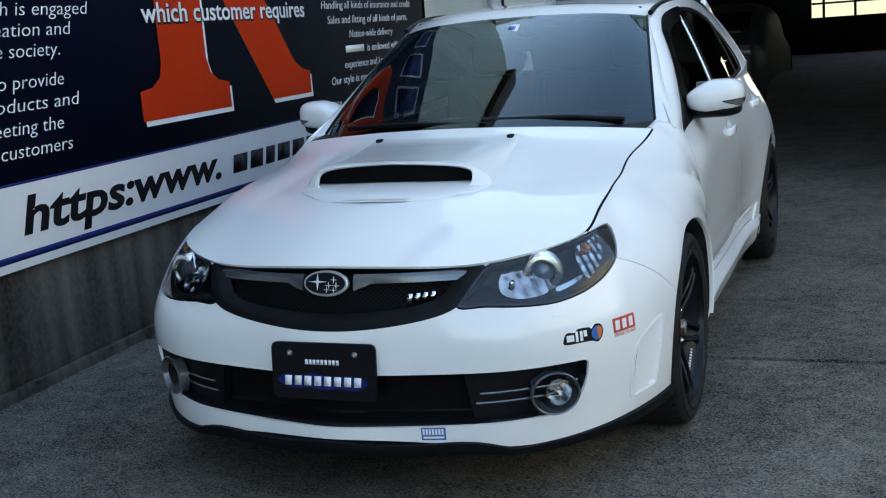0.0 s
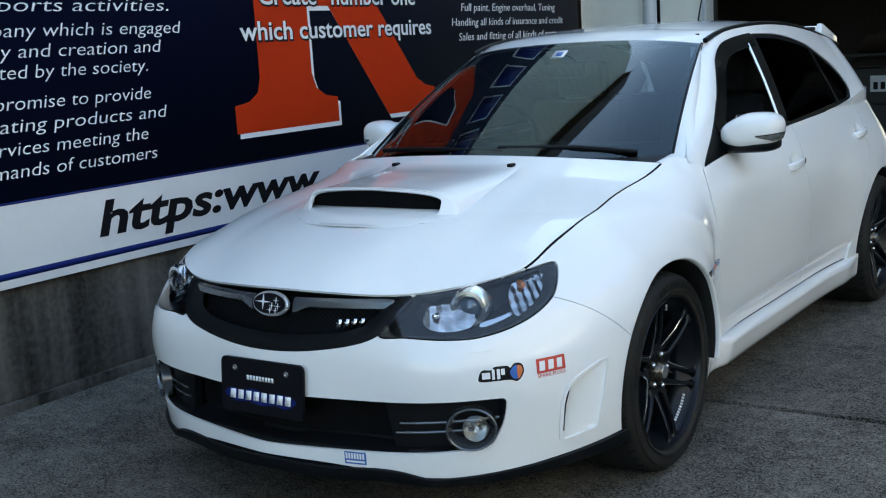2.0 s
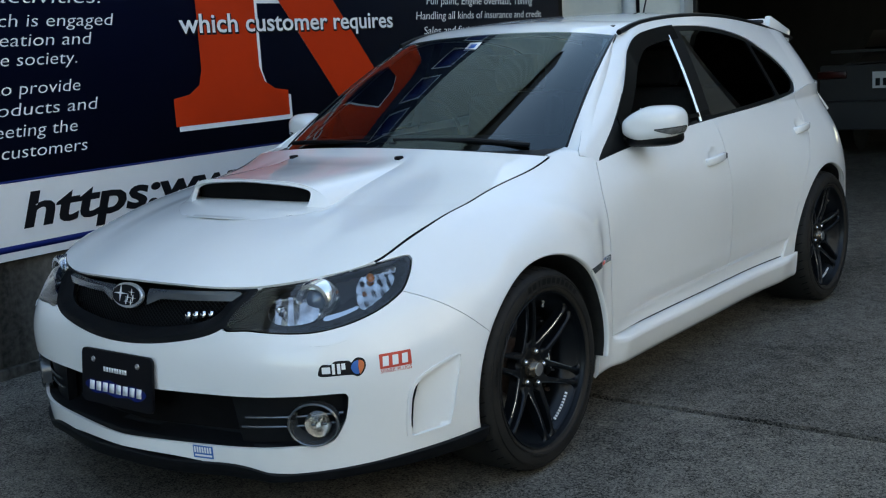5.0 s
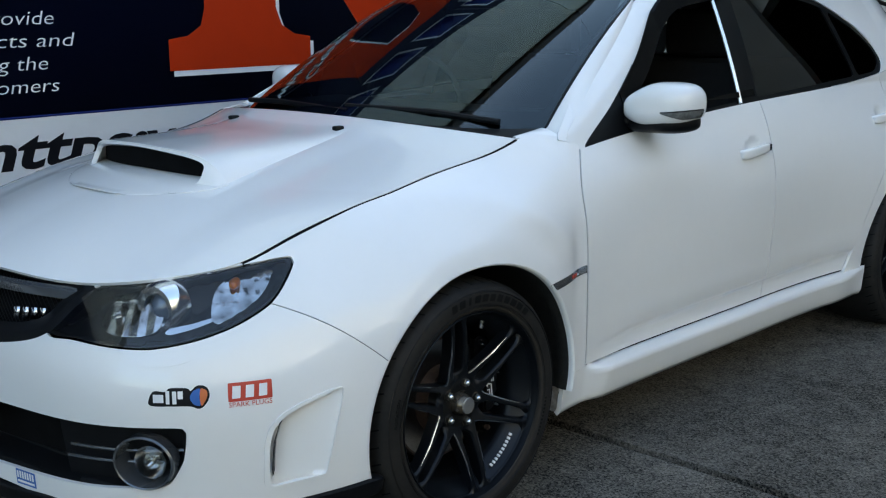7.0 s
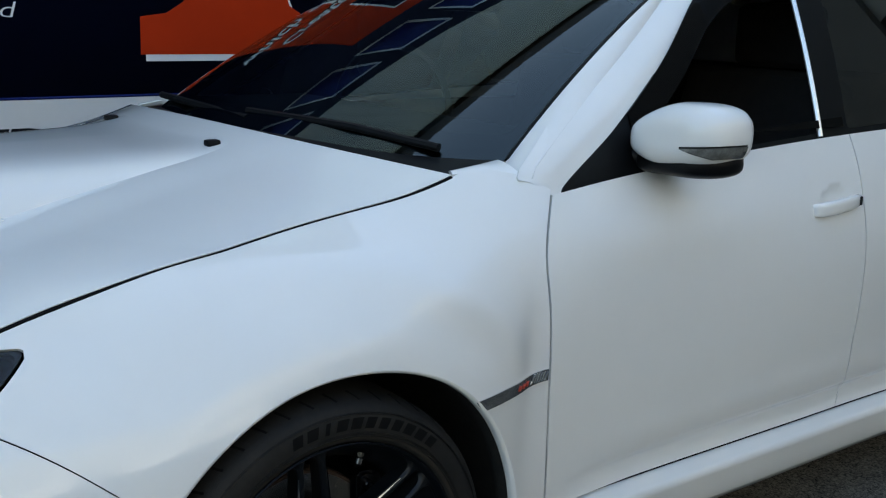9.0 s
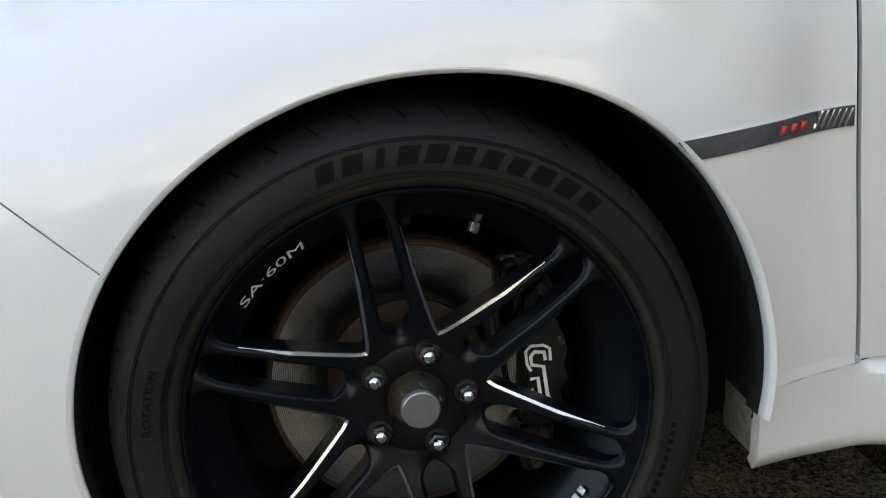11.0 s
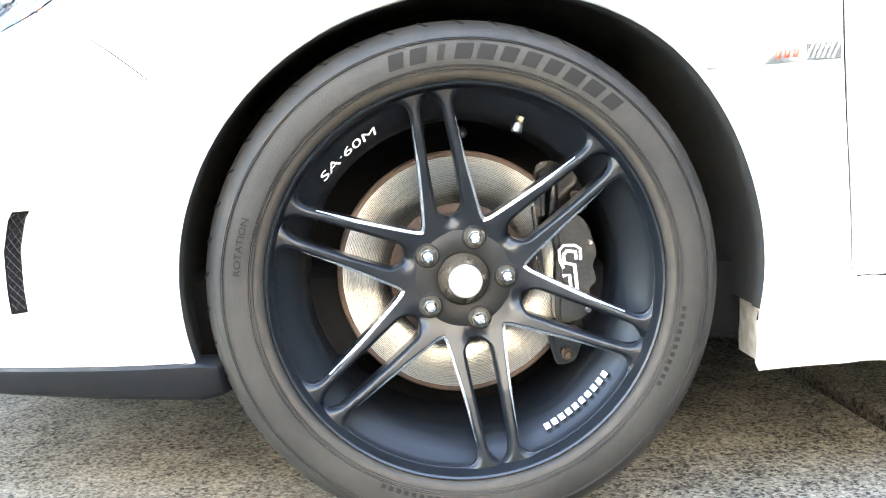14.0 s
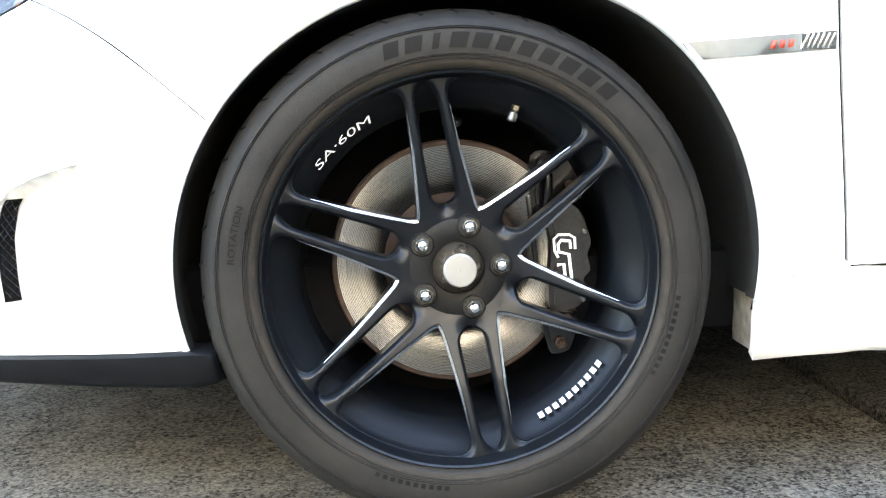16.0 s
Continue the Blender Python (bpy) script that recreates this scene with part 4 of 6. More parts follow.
        flush = shell(u, np.maximum(prof_z, 0.19))[..., 0] - 0.012 * np.clip((0.215 - prof_z) / 0.025, 0, 1) ** 2 + 0.001
        return np.stack([(base + prof_x) * blend + flush * (1 - blend), y, np.minimum(z, 0.2995 + 0.01 * np.clip((y - 0.4) / 0.11, 0, 1) + 0.02 * blend)], -1)
    panel("side_skirt", skirt_skin, np.concatenate([steps(along(0.3865), along(0.56), 1), steps(along(0.58), along(2.29), 2)])[::-1], np.array([0, .04, .08, .14, .2, .24, .28, .4, .6, .75, .84, .92, 1.0]), [lambda u, t: 2.275 - ((u - 90) / 100 + NOSE)],
          PAINT, car, rim=0.014, mirror=mirrored)


# bonnet
def edge_point(u):
    a = np.abs(u)
    return shell(u, BONNET_EDGE(a))


def bonnet_side(t):
    """Bonnet side edge, front to back, on the left."""
    return edge_point(56.6 + t * (136.6 - 56.6))


def rear_edge(s):
    a = np.abs(s)
    x = np.sign(s) * bonnet_side(np.array([1.0]))[0, 0] * a
    return np.stack([x, 0.185 + 0.18 * a ** 2.4, 1.016 - 0.046 * a ** 2.2], -1)


def bonnet_skin(s, t):
    t = np.asarray(t, float)
    F = edge_point(np.clip(s, -1, 1) * 56.6)
    B = rear_edge(s)
    L = bonnet_side(t)
    R = L * (-1, 1, 1)
    c = (s[..., None] + 1) / 2
    tt = t[..., None]
    F0, F1 = edge_point(np.array([-56.6]))[0], edge_point(np.array([56.6]))[0]
    B0, B1 = rear_edge(np.array([-1.0]))[0], rear_edge(np.array([1.0]))[0]
    p = (1 - tt) * F + tt * B + (1 - c) * R + c * L - ((1 - c) * (1 - tt) * F0 + c * (1 - tt) * F1 + (1 - c) * tt * B0 + c * tt * B1)
    a = np.abs(s)
    crown = (1 - a ** 3) * (0.024 * (1 - np.exp(-np.clip(t, 0, 1) / 0.09)) * (1 - np.clip(t, 0, 1)) ** 0.8 + 0.030 * t * (1 - t))
    # raised centre field bounded by two creases that run towards the nose
    k = np.clip((0.68 - 0.10 * t - a) / 0.16, 0, 1)
    ridge = 0.006 * k * k * (3 - 2 * k) * np.clip(t / 0.35, 0, 1) * np.clip((1 - t) / 0.25, 0, 1)
    p[..., 2] += crown + ridge
    return p


bonnet = panel("bonnet", bonnet_skin, steps(-1, 1, 0.02), np.concatenate([[0.002, 0.008, 0.016, 0.028], np.linspace(0.045, 0.998, 50)]), [], PAINT, car, rim=0.008)

for sgn in (-1, 1):
    pts = [edge_point(np.array([sgn * u]))[0] + np.array([0, 0, -0.009]) for u in np.linspace(57, 136.5, 40)]
    part("bonnet_seal", tube(pts, 0.008, 6), VOID, car, "black bonnet seal")


def bonnet_at(x, y):
    """Height of the bonnet over a place."""
    s, t = np.array([x / 0.68]), np.array([(y + 0.75) / 1.0])
    for _ in range(12):
        p = bonnet_skin(s, t)[0]
        s -= 0.9 * (p[0] - x) / 0.68
        t -= 0.9 * (p[1] - y) / 1.0
    return float(bonnet_skin(s, t)[0, 2]), float(s[0]), float(t[0])


# bonnet scoop: a low hood with an open mouth
HY = np.linspace(-0.50, 0.14, 14)
CENTRE = spline(HY, [bonnet_at(0, y)[0] for y in HY])
SIDE = spline(HY, [bonnet_at(0.30, y)[0] for y in HY])


def hood_height(x, y):
    return CENTRE(y) - (CENTRE(y) - SIDE(y)) * (np.abs(x) / 0.30) ** 2


def scoop_front(s):
    """The leading edge of the hood and its height over the bonnet."""
    half = 0.335
    x = s * half
    y = -0.395 + 0.060 * np.abs(s) ** 2.6
    h = 0.078 * np.clip(1 - np.abs(s) ** 6.5, 0, 1) ** 0.85
    return x, y, h


def scoop_skin(s, t):
    x, y, h = scoop_front(s)
    x = x * (1 - 0.14 * t)
    y = y + t * 0.50
    k = np.clip(1 - t, 0, 1)
    return np.stack([x, y, hood_height(x, y) + 0.001 + h * k ** 1.25 * (1 - 0.05 * np.abs(s)) - 0.002 * np.abs(s) ** 8], -1)


scoop = panel("bonnet_scoop", scoop_skin, np.sin(np.linspace(-math.pi / 2, math.pi / 2, 61)), steps(0, 1, 0.04), [], PAINT, bonnet, rim=0.004)


def scoop_face(s, q):
    """The front of the scoop, leaning back from the ramp to the hood's edge; q from foot to edge."""
    x, y, h = scoop_front(s)
    y = y - 0.030 * (1 - q) + 0.002
    foot = hood_height(x, y) + 0.002
    return np.stack([x, y, foot + (hood_height(x, y + 0.028 * (1 - q)) - 0.001 + h * (1 - 0.05 * np.abs(s)) - hood_height(x, y)) * q], -1)


def mouth_hole(s, q):
    """Above 0 outside the rounded slot of the mouth."""
    x, _, h = scoop_front(s)
    tall = 0.040 - 0.005 * np.abs(s) ** 2
    return (np.abs(x / 0.280) ** 5 + np.abs((q * h - 0.030 + 0.006 * s * s) / tall) ** 4) - 1


panel("scoop_frame", scoop_face, steps(-1, 1, 0.0125), steps(0, 1, 0.05), [mouth_hole], PAINT, scoop, rim=0.014)


def mouth_skin(s, t):
    x, y, h = scoop_front(s * 0.90)
    y = y + 0.028 + 0 * t
    return np.stack([x, y, hood_height(x, y) + 0.003 + (h - 0.012) * t], -1)


panel("scoop_mouth", mouth_skin, steps(-1, 1, 0.04), steps(0, 1, 0.2), [], VOID, scoop, "black open mouth of the scoop", rim=0.03)


def ramp_skin(s, t):
    half = 0.345 - 0.09 * t ** 2
    x = s * half
    y = -0.385 - 0.125 * t - 0.03 * (1 - s * s) * t + 0.05 * np.abs(s) ** 3
    return np.stack([x, y, hood_height(x, y) + 0.005 * np.clip(1 - t, 0, 1) ** 0.7 * (1 - np.abs(s) ** 6) + 0.0015], -1)


panel("scoop_lip", ramp_skin, steps(-1, 1, 0.05)[::-1], steps(0, 1, 0.1), [], PAINT, bonnet, rim=0.003)
for sx in (-1, 1):
    z, _, _ = bonnet_at(sx * 0.257, 0.108)
    part("washer_jet", block((0.022, 0.03, 0.014), (sx * 0.257, 0.108, z + 0.005), 0.005), BLACK, bonnet, "black washer jet")

# cabin: windscreen, roof, sides
GLASS_LOW = ((0, 0.215, 1.005), (0.35, 0.285, 0.998), (0.60, 0.418, 0.985), (0.70, 0.522, 0.985))
GLASS_TOP = ((0, 1.02, 1.405), (0.30, 1.045, 1.398), (0.50, 1.107, 1.378), (0.556, 1.16, 1.367))


def curve_of(points):
    p = np.array(points)
    knots = p[:, 0] / p[-1, 0]
    k = np.concatenate([-knots[:0:-1], knots])
    full = np.concatenate([p[:0:-1] * (-1, 1, 1), p])
    fs = [spline(k, full[:, i]) for i in range(3)]
    return lambda s: np.stack([f(s) for f in fs], -1)


low_curve, top_curve = curve_of(GLASS_LOW), curve_of(GLASS_TOP)


def screen_skin(s, t, lift=0.0):
    p = low_curve(s) * (1 - t[..., None]) + top_curve(s) * t[..., None]
    bow = 4 * t * (1 - t) * 0.022 + lift
    p[..., 1] -= 0.5 * bow
    p[..., 2] += 0.85 * bow
    return p


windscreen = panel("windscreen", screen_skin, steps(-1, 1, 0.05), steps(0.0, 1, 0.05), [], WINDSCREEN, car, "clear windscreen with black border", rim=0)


def band_cut(s, t):
    return np.maximum(np.maximum(np.abs(s) - (0.955 + 0.01 * t), t - 0.965), 0.085 + 0.02 * s * s - t)


panel("screen_border", lambda s, t: screen_skin(s, t, -0.004), steps(-1, 1, 0.02), steps(-0.02, 1.0, 0.02), [band_cut], SATIN, windscreen, "black printed border", rim=0)
at = screen_skin(np.array([0.05]), np.array([0.86]))[0]
for name, half, lift, mat, label in (("sticker", 0.030, 0.0015, WHITE, "small square inspection sticker"), ("sticker_print", 0.015, 0.0028, STICKBLUE, "blue print")):
    part(name, prism(rect(-half, half, -half, half), 0.001, Matrix(((1, 0, 0, at[0]), (0, 0.86, -0.5, at[1] - 0.5 * lift), (0, 0.5, 0.86, at[2] + 0.86 * lift), (0, 0, 0, 1)))), mat, windscreen, label)

# roof edge from the screen corner back to the tail
RAIL = (spline([1.0, 1.14, 1.5, 2.0, 2.5, 3.0, 3.2], [.572, .563, .585, .588, .575, .545, .53]),
        spline([1.0, 1.14, 1.3, 1.5, 2.0, 2.5, 3.0, 3.2], [1.325, 1.375, 1.412, 1.431, 1.432, 1.390, 1.322, 1.292]))
ROOF_MID = spline([1.0, 1.02, 1.3, 1.6, 2.0, 2.5, 3.0, 3.2], [1.40, 1.407, 1.452, 1.472, 1.470, 1.428, 1.360, 1.330])


def roof_skin(s, t):
    y = top_curve(s)[..., 1] * (1 - t) + 3.0 * t
    w, e, m = RAIL[0](y), RAIL[1](y), ROOF_MID(y)
    z0 = top_curve(s)[..., 2]
    z = m - (m - e) * np.abs(s) ** 2.6
    k = np.clip(t / 0.12, 0, 1)
    k = k * k * (3 - 2 * k)
    x = s * (w * k + 0.556 * (1 - k))
    return np.stack([x, y, z * k + (z0 + 0.35 * (y - top_curve(s)[..., 1])) * (1 - k)], -1)


panel("roof", roof_skin, steps(-1, 1, 0.05), np.concatenate([np.linspace(0.002, 0.12, 10), np.linspace(0.15, 1, 24)]), [], PAINT, car, rim=0.012)

# cabin side: leans in from the belt to the rail
FRONT_EDGE = spline([.97, 1.0, 1.1, 1.2, 1.3, 1.375, 1.45], [.475, .522, .690, .855, 1.015, 1.135, 1.27])


def cabin_skin(y, z):
    zb = BELT(np.clip(along(y), 150, 372))
    xb = reach(np.clip(along(y), 150, 372), zb) - 0.004
    e, w = RAIL[1](np.clip(y, 1.0, 3.2)), RAIL[0](np.clip(y, 1.0, 3.2))
    top_z, top_x = np.maximum(e, 1.37), np.where(y < 1.14, 0.575 + 0 * y, w + 0.012)
    k = (z - zb) / np.maximum(top_z - zb, 0.05)
    x = xb + (top_x - xb) * np.clip(k, -0.5, 1.5) ** 1.0 + 0.045 * np.clip(k, 0, 1) * (1 - np.clip(k, 0, 1)) - 0.05 * np.clip(k - 0.86, 0, 1) ** 1.3
    front = FRONT_EDGE(np.clip(z, .97, 1.45))
    x = x - 0.066 * np.clip((front + 0.12 - y) / 0.12, 0, 1.0 + 0.2 * np.clip((z - 1.0) / 0.1, 0, 1)) ** 2.2 * np.clip(0.16 + (z - 0.97) * 5.6, 0, 1)
    tail = np.clip(y - 2.75, 0, 1)
    x = x - 0.62 * tail ** 1.7
    return np.stack([x, y, z], -1)


SIDE_GLASS = outline([(0.57, 0.930), (0.75, 1.036), (0.95, 1.170), (1.12, 1.300), (1.25, 1.365), (1.5, 1.395), (1.85, 1.386), (2.2, 1.335), (2.43, 1.248), (2.54, 1.17), (2.575, 1.095), (2.52, 1.044),
                      (2.4, 1.030), (2.0, 1.012), (1.5, 0.990), (1.0, 0.962), (0.72, 0.938)], 6, tight=0.4)


def pillar_skin(q, t):
    """The pillar's rounded face between the screen's edge and the cabin side."""
    a = screen_skin(0.994 + 0 * t, t, 0.004)
    z = a[..., 2] - 0.004
    b = cabin_skin(FRONT_EDGE(np.clip(z, .97, 1.45)) + 0.035, z) + np.array([0.0015, 0, 0])
    bulge = (4 * q * (1 - q) * 0.006)[..., None] * np.array([0.6, -0.45, 0.66])
    return a * (1 - q[..., None]) + b * q[..., None] + bulge


def rail_line(y):
    return np.where(y < 1.14, 2.0, RAIL[1](np.clip(y, 1.0, 3.2)) - 0.004)


for mirrored in (False, True):
    sgn = -1 if mirrored else 1
    panel("cabin_side", cabin_skin, steps(0.46, 3.10, 0.022), steps(0.90, 1.46, 0.011),
          [lambda y, z: y - FRONT_EDGE(np.clip(z, .97, 1.45)) - 0.004, lambda y, z: rail_line(y) - z,
           lambda y, z: np.maximum(np.where(y < 0.58, z - wing_top(along(y)) + 0.010, np.where(y < 0.68, z - 0.955, -1.0)), np.minimum(y - DOOR_FRONT(np.clip(z, .2, 1.01)) - 0.002, z - BELT(np.clip(along(y), 150, 372)) - 0.001)),
           lambda y, z: 2.915 + 0.50 * (1.325 - z) / 0.42 - y,
           lambda y, z: distance(SIDE_GLASS, y, z) - 0.0],
          PAINT, car, rim=0.015, mirror=mirrored)
    glass_skin = lambda y, z: cabin_skin(y, z) - np.array([0.010, 0, 0])
    frame_cut = [lambda y, z: -distance(SIDE_GLASS, y, z) + 0.002]
    panel("window_frame", lambda y, z: cabin_skin(y, z) - np.array([0.006, 0, 0]), steps(0.56, 2.76, 0.02), steps(0.91, 1.42, 0.01),
          frame_cut + [lambda y, z: np.maximum.reduce([distance(SIDE_GLASS, y, z) + 0.020, 0.055 - np.abs(y - 1.495 - 0.06 * (z - 1.0)), 0.016 - np.abs(y - 2.34 + 0.35 * (z - 1.03)), 0.90 - y])],
          SATIN, car, "black window surround", rim=0.004, mirror=mirrored)
    if mirrored:
        panel("front_door_window", glass_skin, steps(0.86, 1.54, 0.04), steps(0.93, 1.41, 0.03), [lambda y, z: -distance(SIDE_GLASS, y, z) - 0.004, lambda y, z: 1.46 + 0.06 * (z - 1.0) - y],
              TINT, car, "dark front door glass", rim=0, mirror=mirrored)
    panel("rear_door_window", glass_skin, steps(1.44, 2.74, 0.04), steps(0.96, 1.41, 0.03), [lambda y, z: -distance(SIDE_GLASS, y, z) - 0.004, lambda y, z: y - 1.53 - 0.06 * (z - 1.0)],
          TINT, car, "dark privacy glass", rim=0, mirror=mirrored)
    # bright strip down the back edge of the front door window
    pts = [cabin_skin(np.array([1.425 + 0.09 * (z - 1.0)]), np.array([z]))[0] * (sgn, 1, 1) + np.array([0.001 * sgn, 0, 0]) for z in np.linspace(1.000, 1.355, 12)]
    part("window_strip", tube(pts, 0.0065, 8), SATINCHROME, car, "bright strip beside the door window")
    # smoked rain visor along the front window
    panel("rain_visor", lambda y, z: cabin_skin(y, z) + np.array([0.006, 0, 0]), steps(0.80, 1.52, 0.02), steps(1.0, 1.41, 0.01),
          [lambda y, z: -distance(SIDE_GLASS, y, z) + 0.004, lambda y, z: distance(SIDE_GLASS, y, z) + 0.052, lambda y, z: z - 1.02], SMOKE, car, "smoked black rain visor", rim=0.003, mirror=mirrored)
    # black gutter between roof and side
    pts = [(sgn * (RAIL[0](y) + 0.002), y, RAIL[1](y) - 0.001) for y in np.linspace(1.16, 3.1, 24)]
    part("gutter_strip", tube(pts, 0.0115, 8), SATIN, car, "black gutter strip")
    pts = [tuple(screen_skin(np.array([sgn * 0.992]), np.array([t]))[0]) for t in np.linspace(0.0, 1.0, 14)]
    part("screen_seal", tube(pts, 0.006, 8), SATIN, car, "black windscreen seal")
    panel("windscreen_pillar", pillar_skin, steps(0, 1, 0.1), steps(-0.05, 1.0, 0.04), [], PAINT, car, rim=0.004, mirror=mirrored)

# tail: hatch, spoiler, aerial
def tail_skin(s, t):
    x = s * (0.535 + 0.10 * t)
    return np.stack([x, 2.915 + 0.50 * t + 0.03 * (1 - s * s), 1.330 + 0.03 * (1 - s * s) - 0.42 * t], -1)


panel("tailgate", tail_skin, steps(-1, 1, 0.1), steps(0, 1, 0.1), [], PAINT, car)
spoiler = part("roof_spoiler", block((1.05, 0.28, 0.034), (0, 2.91, 1.378), 0.014, Matrix.Rotation(radians(-9), 4, "X"), 3), PAINT, car, "white roof spoiler")
for sx in (-1, 1):
    part("end_plate", block((0.035, 0.29, 0.115), (sx * 0.535, 2.915, 1.335), 0.015, Matrix.Rotation(radians(-16), 4, "X")), PAINT, spoiler)
part("aerial", tube([(0, 2.45, 1.45), (0, 2.50, 1.55), (0, 2.545, 1.64)], 0.005, 8, 0.6), BLACK, car, "black roof aerial")

# grille
grille = part("grille", bmesh.new(), BLACK, car, "black mesh grille with grey bar")


def recessed(depth, lean=0.0):
    def f(u, z):
        p = shell(u, z)
        a = np.radians(np.abs(u))
        return p - np.stack([np.sign(u) * np.sin(a), -np.cos(a), 0 * a], -1) * depth
    return f


panel("grille_back", recessed(0.075), steps(-34, 34, 1.5), steps(0.54, 0.76, 0.02), [inside(GRILLE, -1.2), below(BONNET_EDGE, 0.6)], VOID, grille, "", rim=0)


def frame_skin(u, z):
    d = np.clip(-distance(GRILLE, u, z * 100), 0, 9)
    dip = 0.004 + 0.05 * np.clip((d - 1.5) / 3.5, 0, 1) ** 1.4
    p, a = shell(u, z), np.radians(np.abs(u))
    return p - np.stack([np.sign(u) * np.sin(a), -np.cos(a), 0 * a], -1) * dip[..., None]


panel("grille_frame", frame_skin, steps(-34, 34, 0.6), steps(0.54, 0.77, 0.006), [inside(GRILLE, -0.1), below(BONNET_EDGE, 0.5), lambda u, z: np.maximum(3.6 + 1.2 * np.clip((0.62 - z) / 0.05, 0, 1) + distance(GRILLE, u, z * 100), -9)],
      BLACK, grille, "matt black grille frame", rim=0.02)
# diamond mesh
bm = bmesh.new()
for k in range(-60, 61):
    for slope in (1, -1):
        pts = []
        for z in np.linspace(0.555, 0.70, 9):
            u = k * 1.15 + slope * (z - 0.62) * 95
            if abs(u) < 30 and distance(GRILLE, np.array([u]), np.array([z * 100]))[0] < -1.2:
                pts.append(recessed(0.055)(np.array([u]), np.array([z]))[0])
        for a, b in zip(pts, pts[1:]):
            d = Vector(b - a).normalized().cross(Vector((0, 1, 0))) * 0.0017
            vs = [bm.verts.new(Vector(q) + o) for q, o in ((a, d), (b, d), (b, -d), (a, -d))]
            bm.faces.new(vs)
tagged(part("mesh", bm, BLACK, grille, "black diamond mesh"), kind="stuff")
# winged grey bar behind the badge
for sgn in (-1, 1):
    def wing_bar(u, t):
        z = 0.708 - 0.026 * t + 0.002 * (np.abs(u) - 6) / 26 - 0.012 * np.clip((10 - np.abs(u)) / 5, 0, 1) * t * 2
        a = np.radians(np.abs(u))
        p = shell(u, z) - np.stack([np.sign(u) * np.sin(a), -np.cos(a), 0 * a], -1) * (0.012 + 0.012 * np.abs(t - 0.35))[..., None]
        return p
    panel("grille_bar", wing_bar, steps(sgn * 6.0, sgn * 31.5, 1) if sgn > 0 else steps(-31.5, -6.0, 1), steps(0, 1, 0.12)[::-1], [], GUNMETAL, grille, "smoked grey grille bar", rim=0.02)


def oval(rx, ry, n=40):
    return [(rx * math.cos(2 * math.pi * k / n), ry * math.sin(2 * math.pi * k / n)) for k in range(n)]


BADGE = Matrix(((1, 0, 0, 0.0), (0, 0.25, -0.968, -0.885), (0, 0.968, 0.25, 0.684), (0, 0, 0, 1)))
badge = part("badge_ring", prism(oval(0.072, 0.038), 0.012, BADGE, 0.004), SATINCHROME, grille, "oval chrome badge")
part("badge_field", prism(oval(0.064, 0.031), 0.003, BADGE @ Matrix.Translation((0, 0, 0.0115))), INK, badge, "dark badge field")


def star(r, x, y):
    pts = []
    for k in range(8):
        a, q = k * math.pi / 4, r if k % 2 == 0 else r * 0.16
        pts.append((x + q * math.cos(a) * 1.35, y + q * math.sin(a)))
    return pts


for r, x, y in ((0.024, -0.024, 0.004), (0.010, 0.028, 0.010), (0.010, 0.012, -0.006), (0.010, 0.036, -0.007), (0.009, 0.006, -0.019), (0.009, 0.028, -0.020)):
    part("star", prism(star(r, x, y), 0.002, BADGE @ Matrix.Translation((0, 0, 0.0146))), WHITE, badge)
# small emblem on the mesh, drawn as plain slanted bars
for k in range(4):
    a = 0.245 + k * 0.019
    y0 = shell(np.array([17.0]), np.array([0.64]))[0, 1] + 0.020 + 0.012 * k
    part("emblem_bar", prism([(0, 0), (0.014, 0), (0.020, 0.028), (0.006, 0.028)], 0.006, Matrix(((1, 0, 0, a), (0.30, 0, -0.95, y0), (0, 1, 0, 0.627), (0, 0, 0, 1)))), CHROME, grille, "slanted chrome emblem bar")

# lower intake
intake = part("lower_intake", bmesh.new(), BLACK, car, "black lower intake with fog lamps")
panel("intake_back", recessed(0.09), steps(-50, 50, 1.5), steps(0.26, 0.46, 0.02), [inside(INTAKE, -1.5)], VOID, intake, rim=0)


def duct_skin(u, z):
    d = np.clip(-distance(INTAKE, u, z * 100), 0, 9)
    dip = 0.006 + 0.082 * np.clip(d / 2.0, 0, 1) ** 0.8
    p, a = shell(u, z), np.radians(np.abs(u))
    return p - np.stack([np.sign(u) * np.sin(a), -np.cos(a), 0 * a], -1) * dip[..., None]


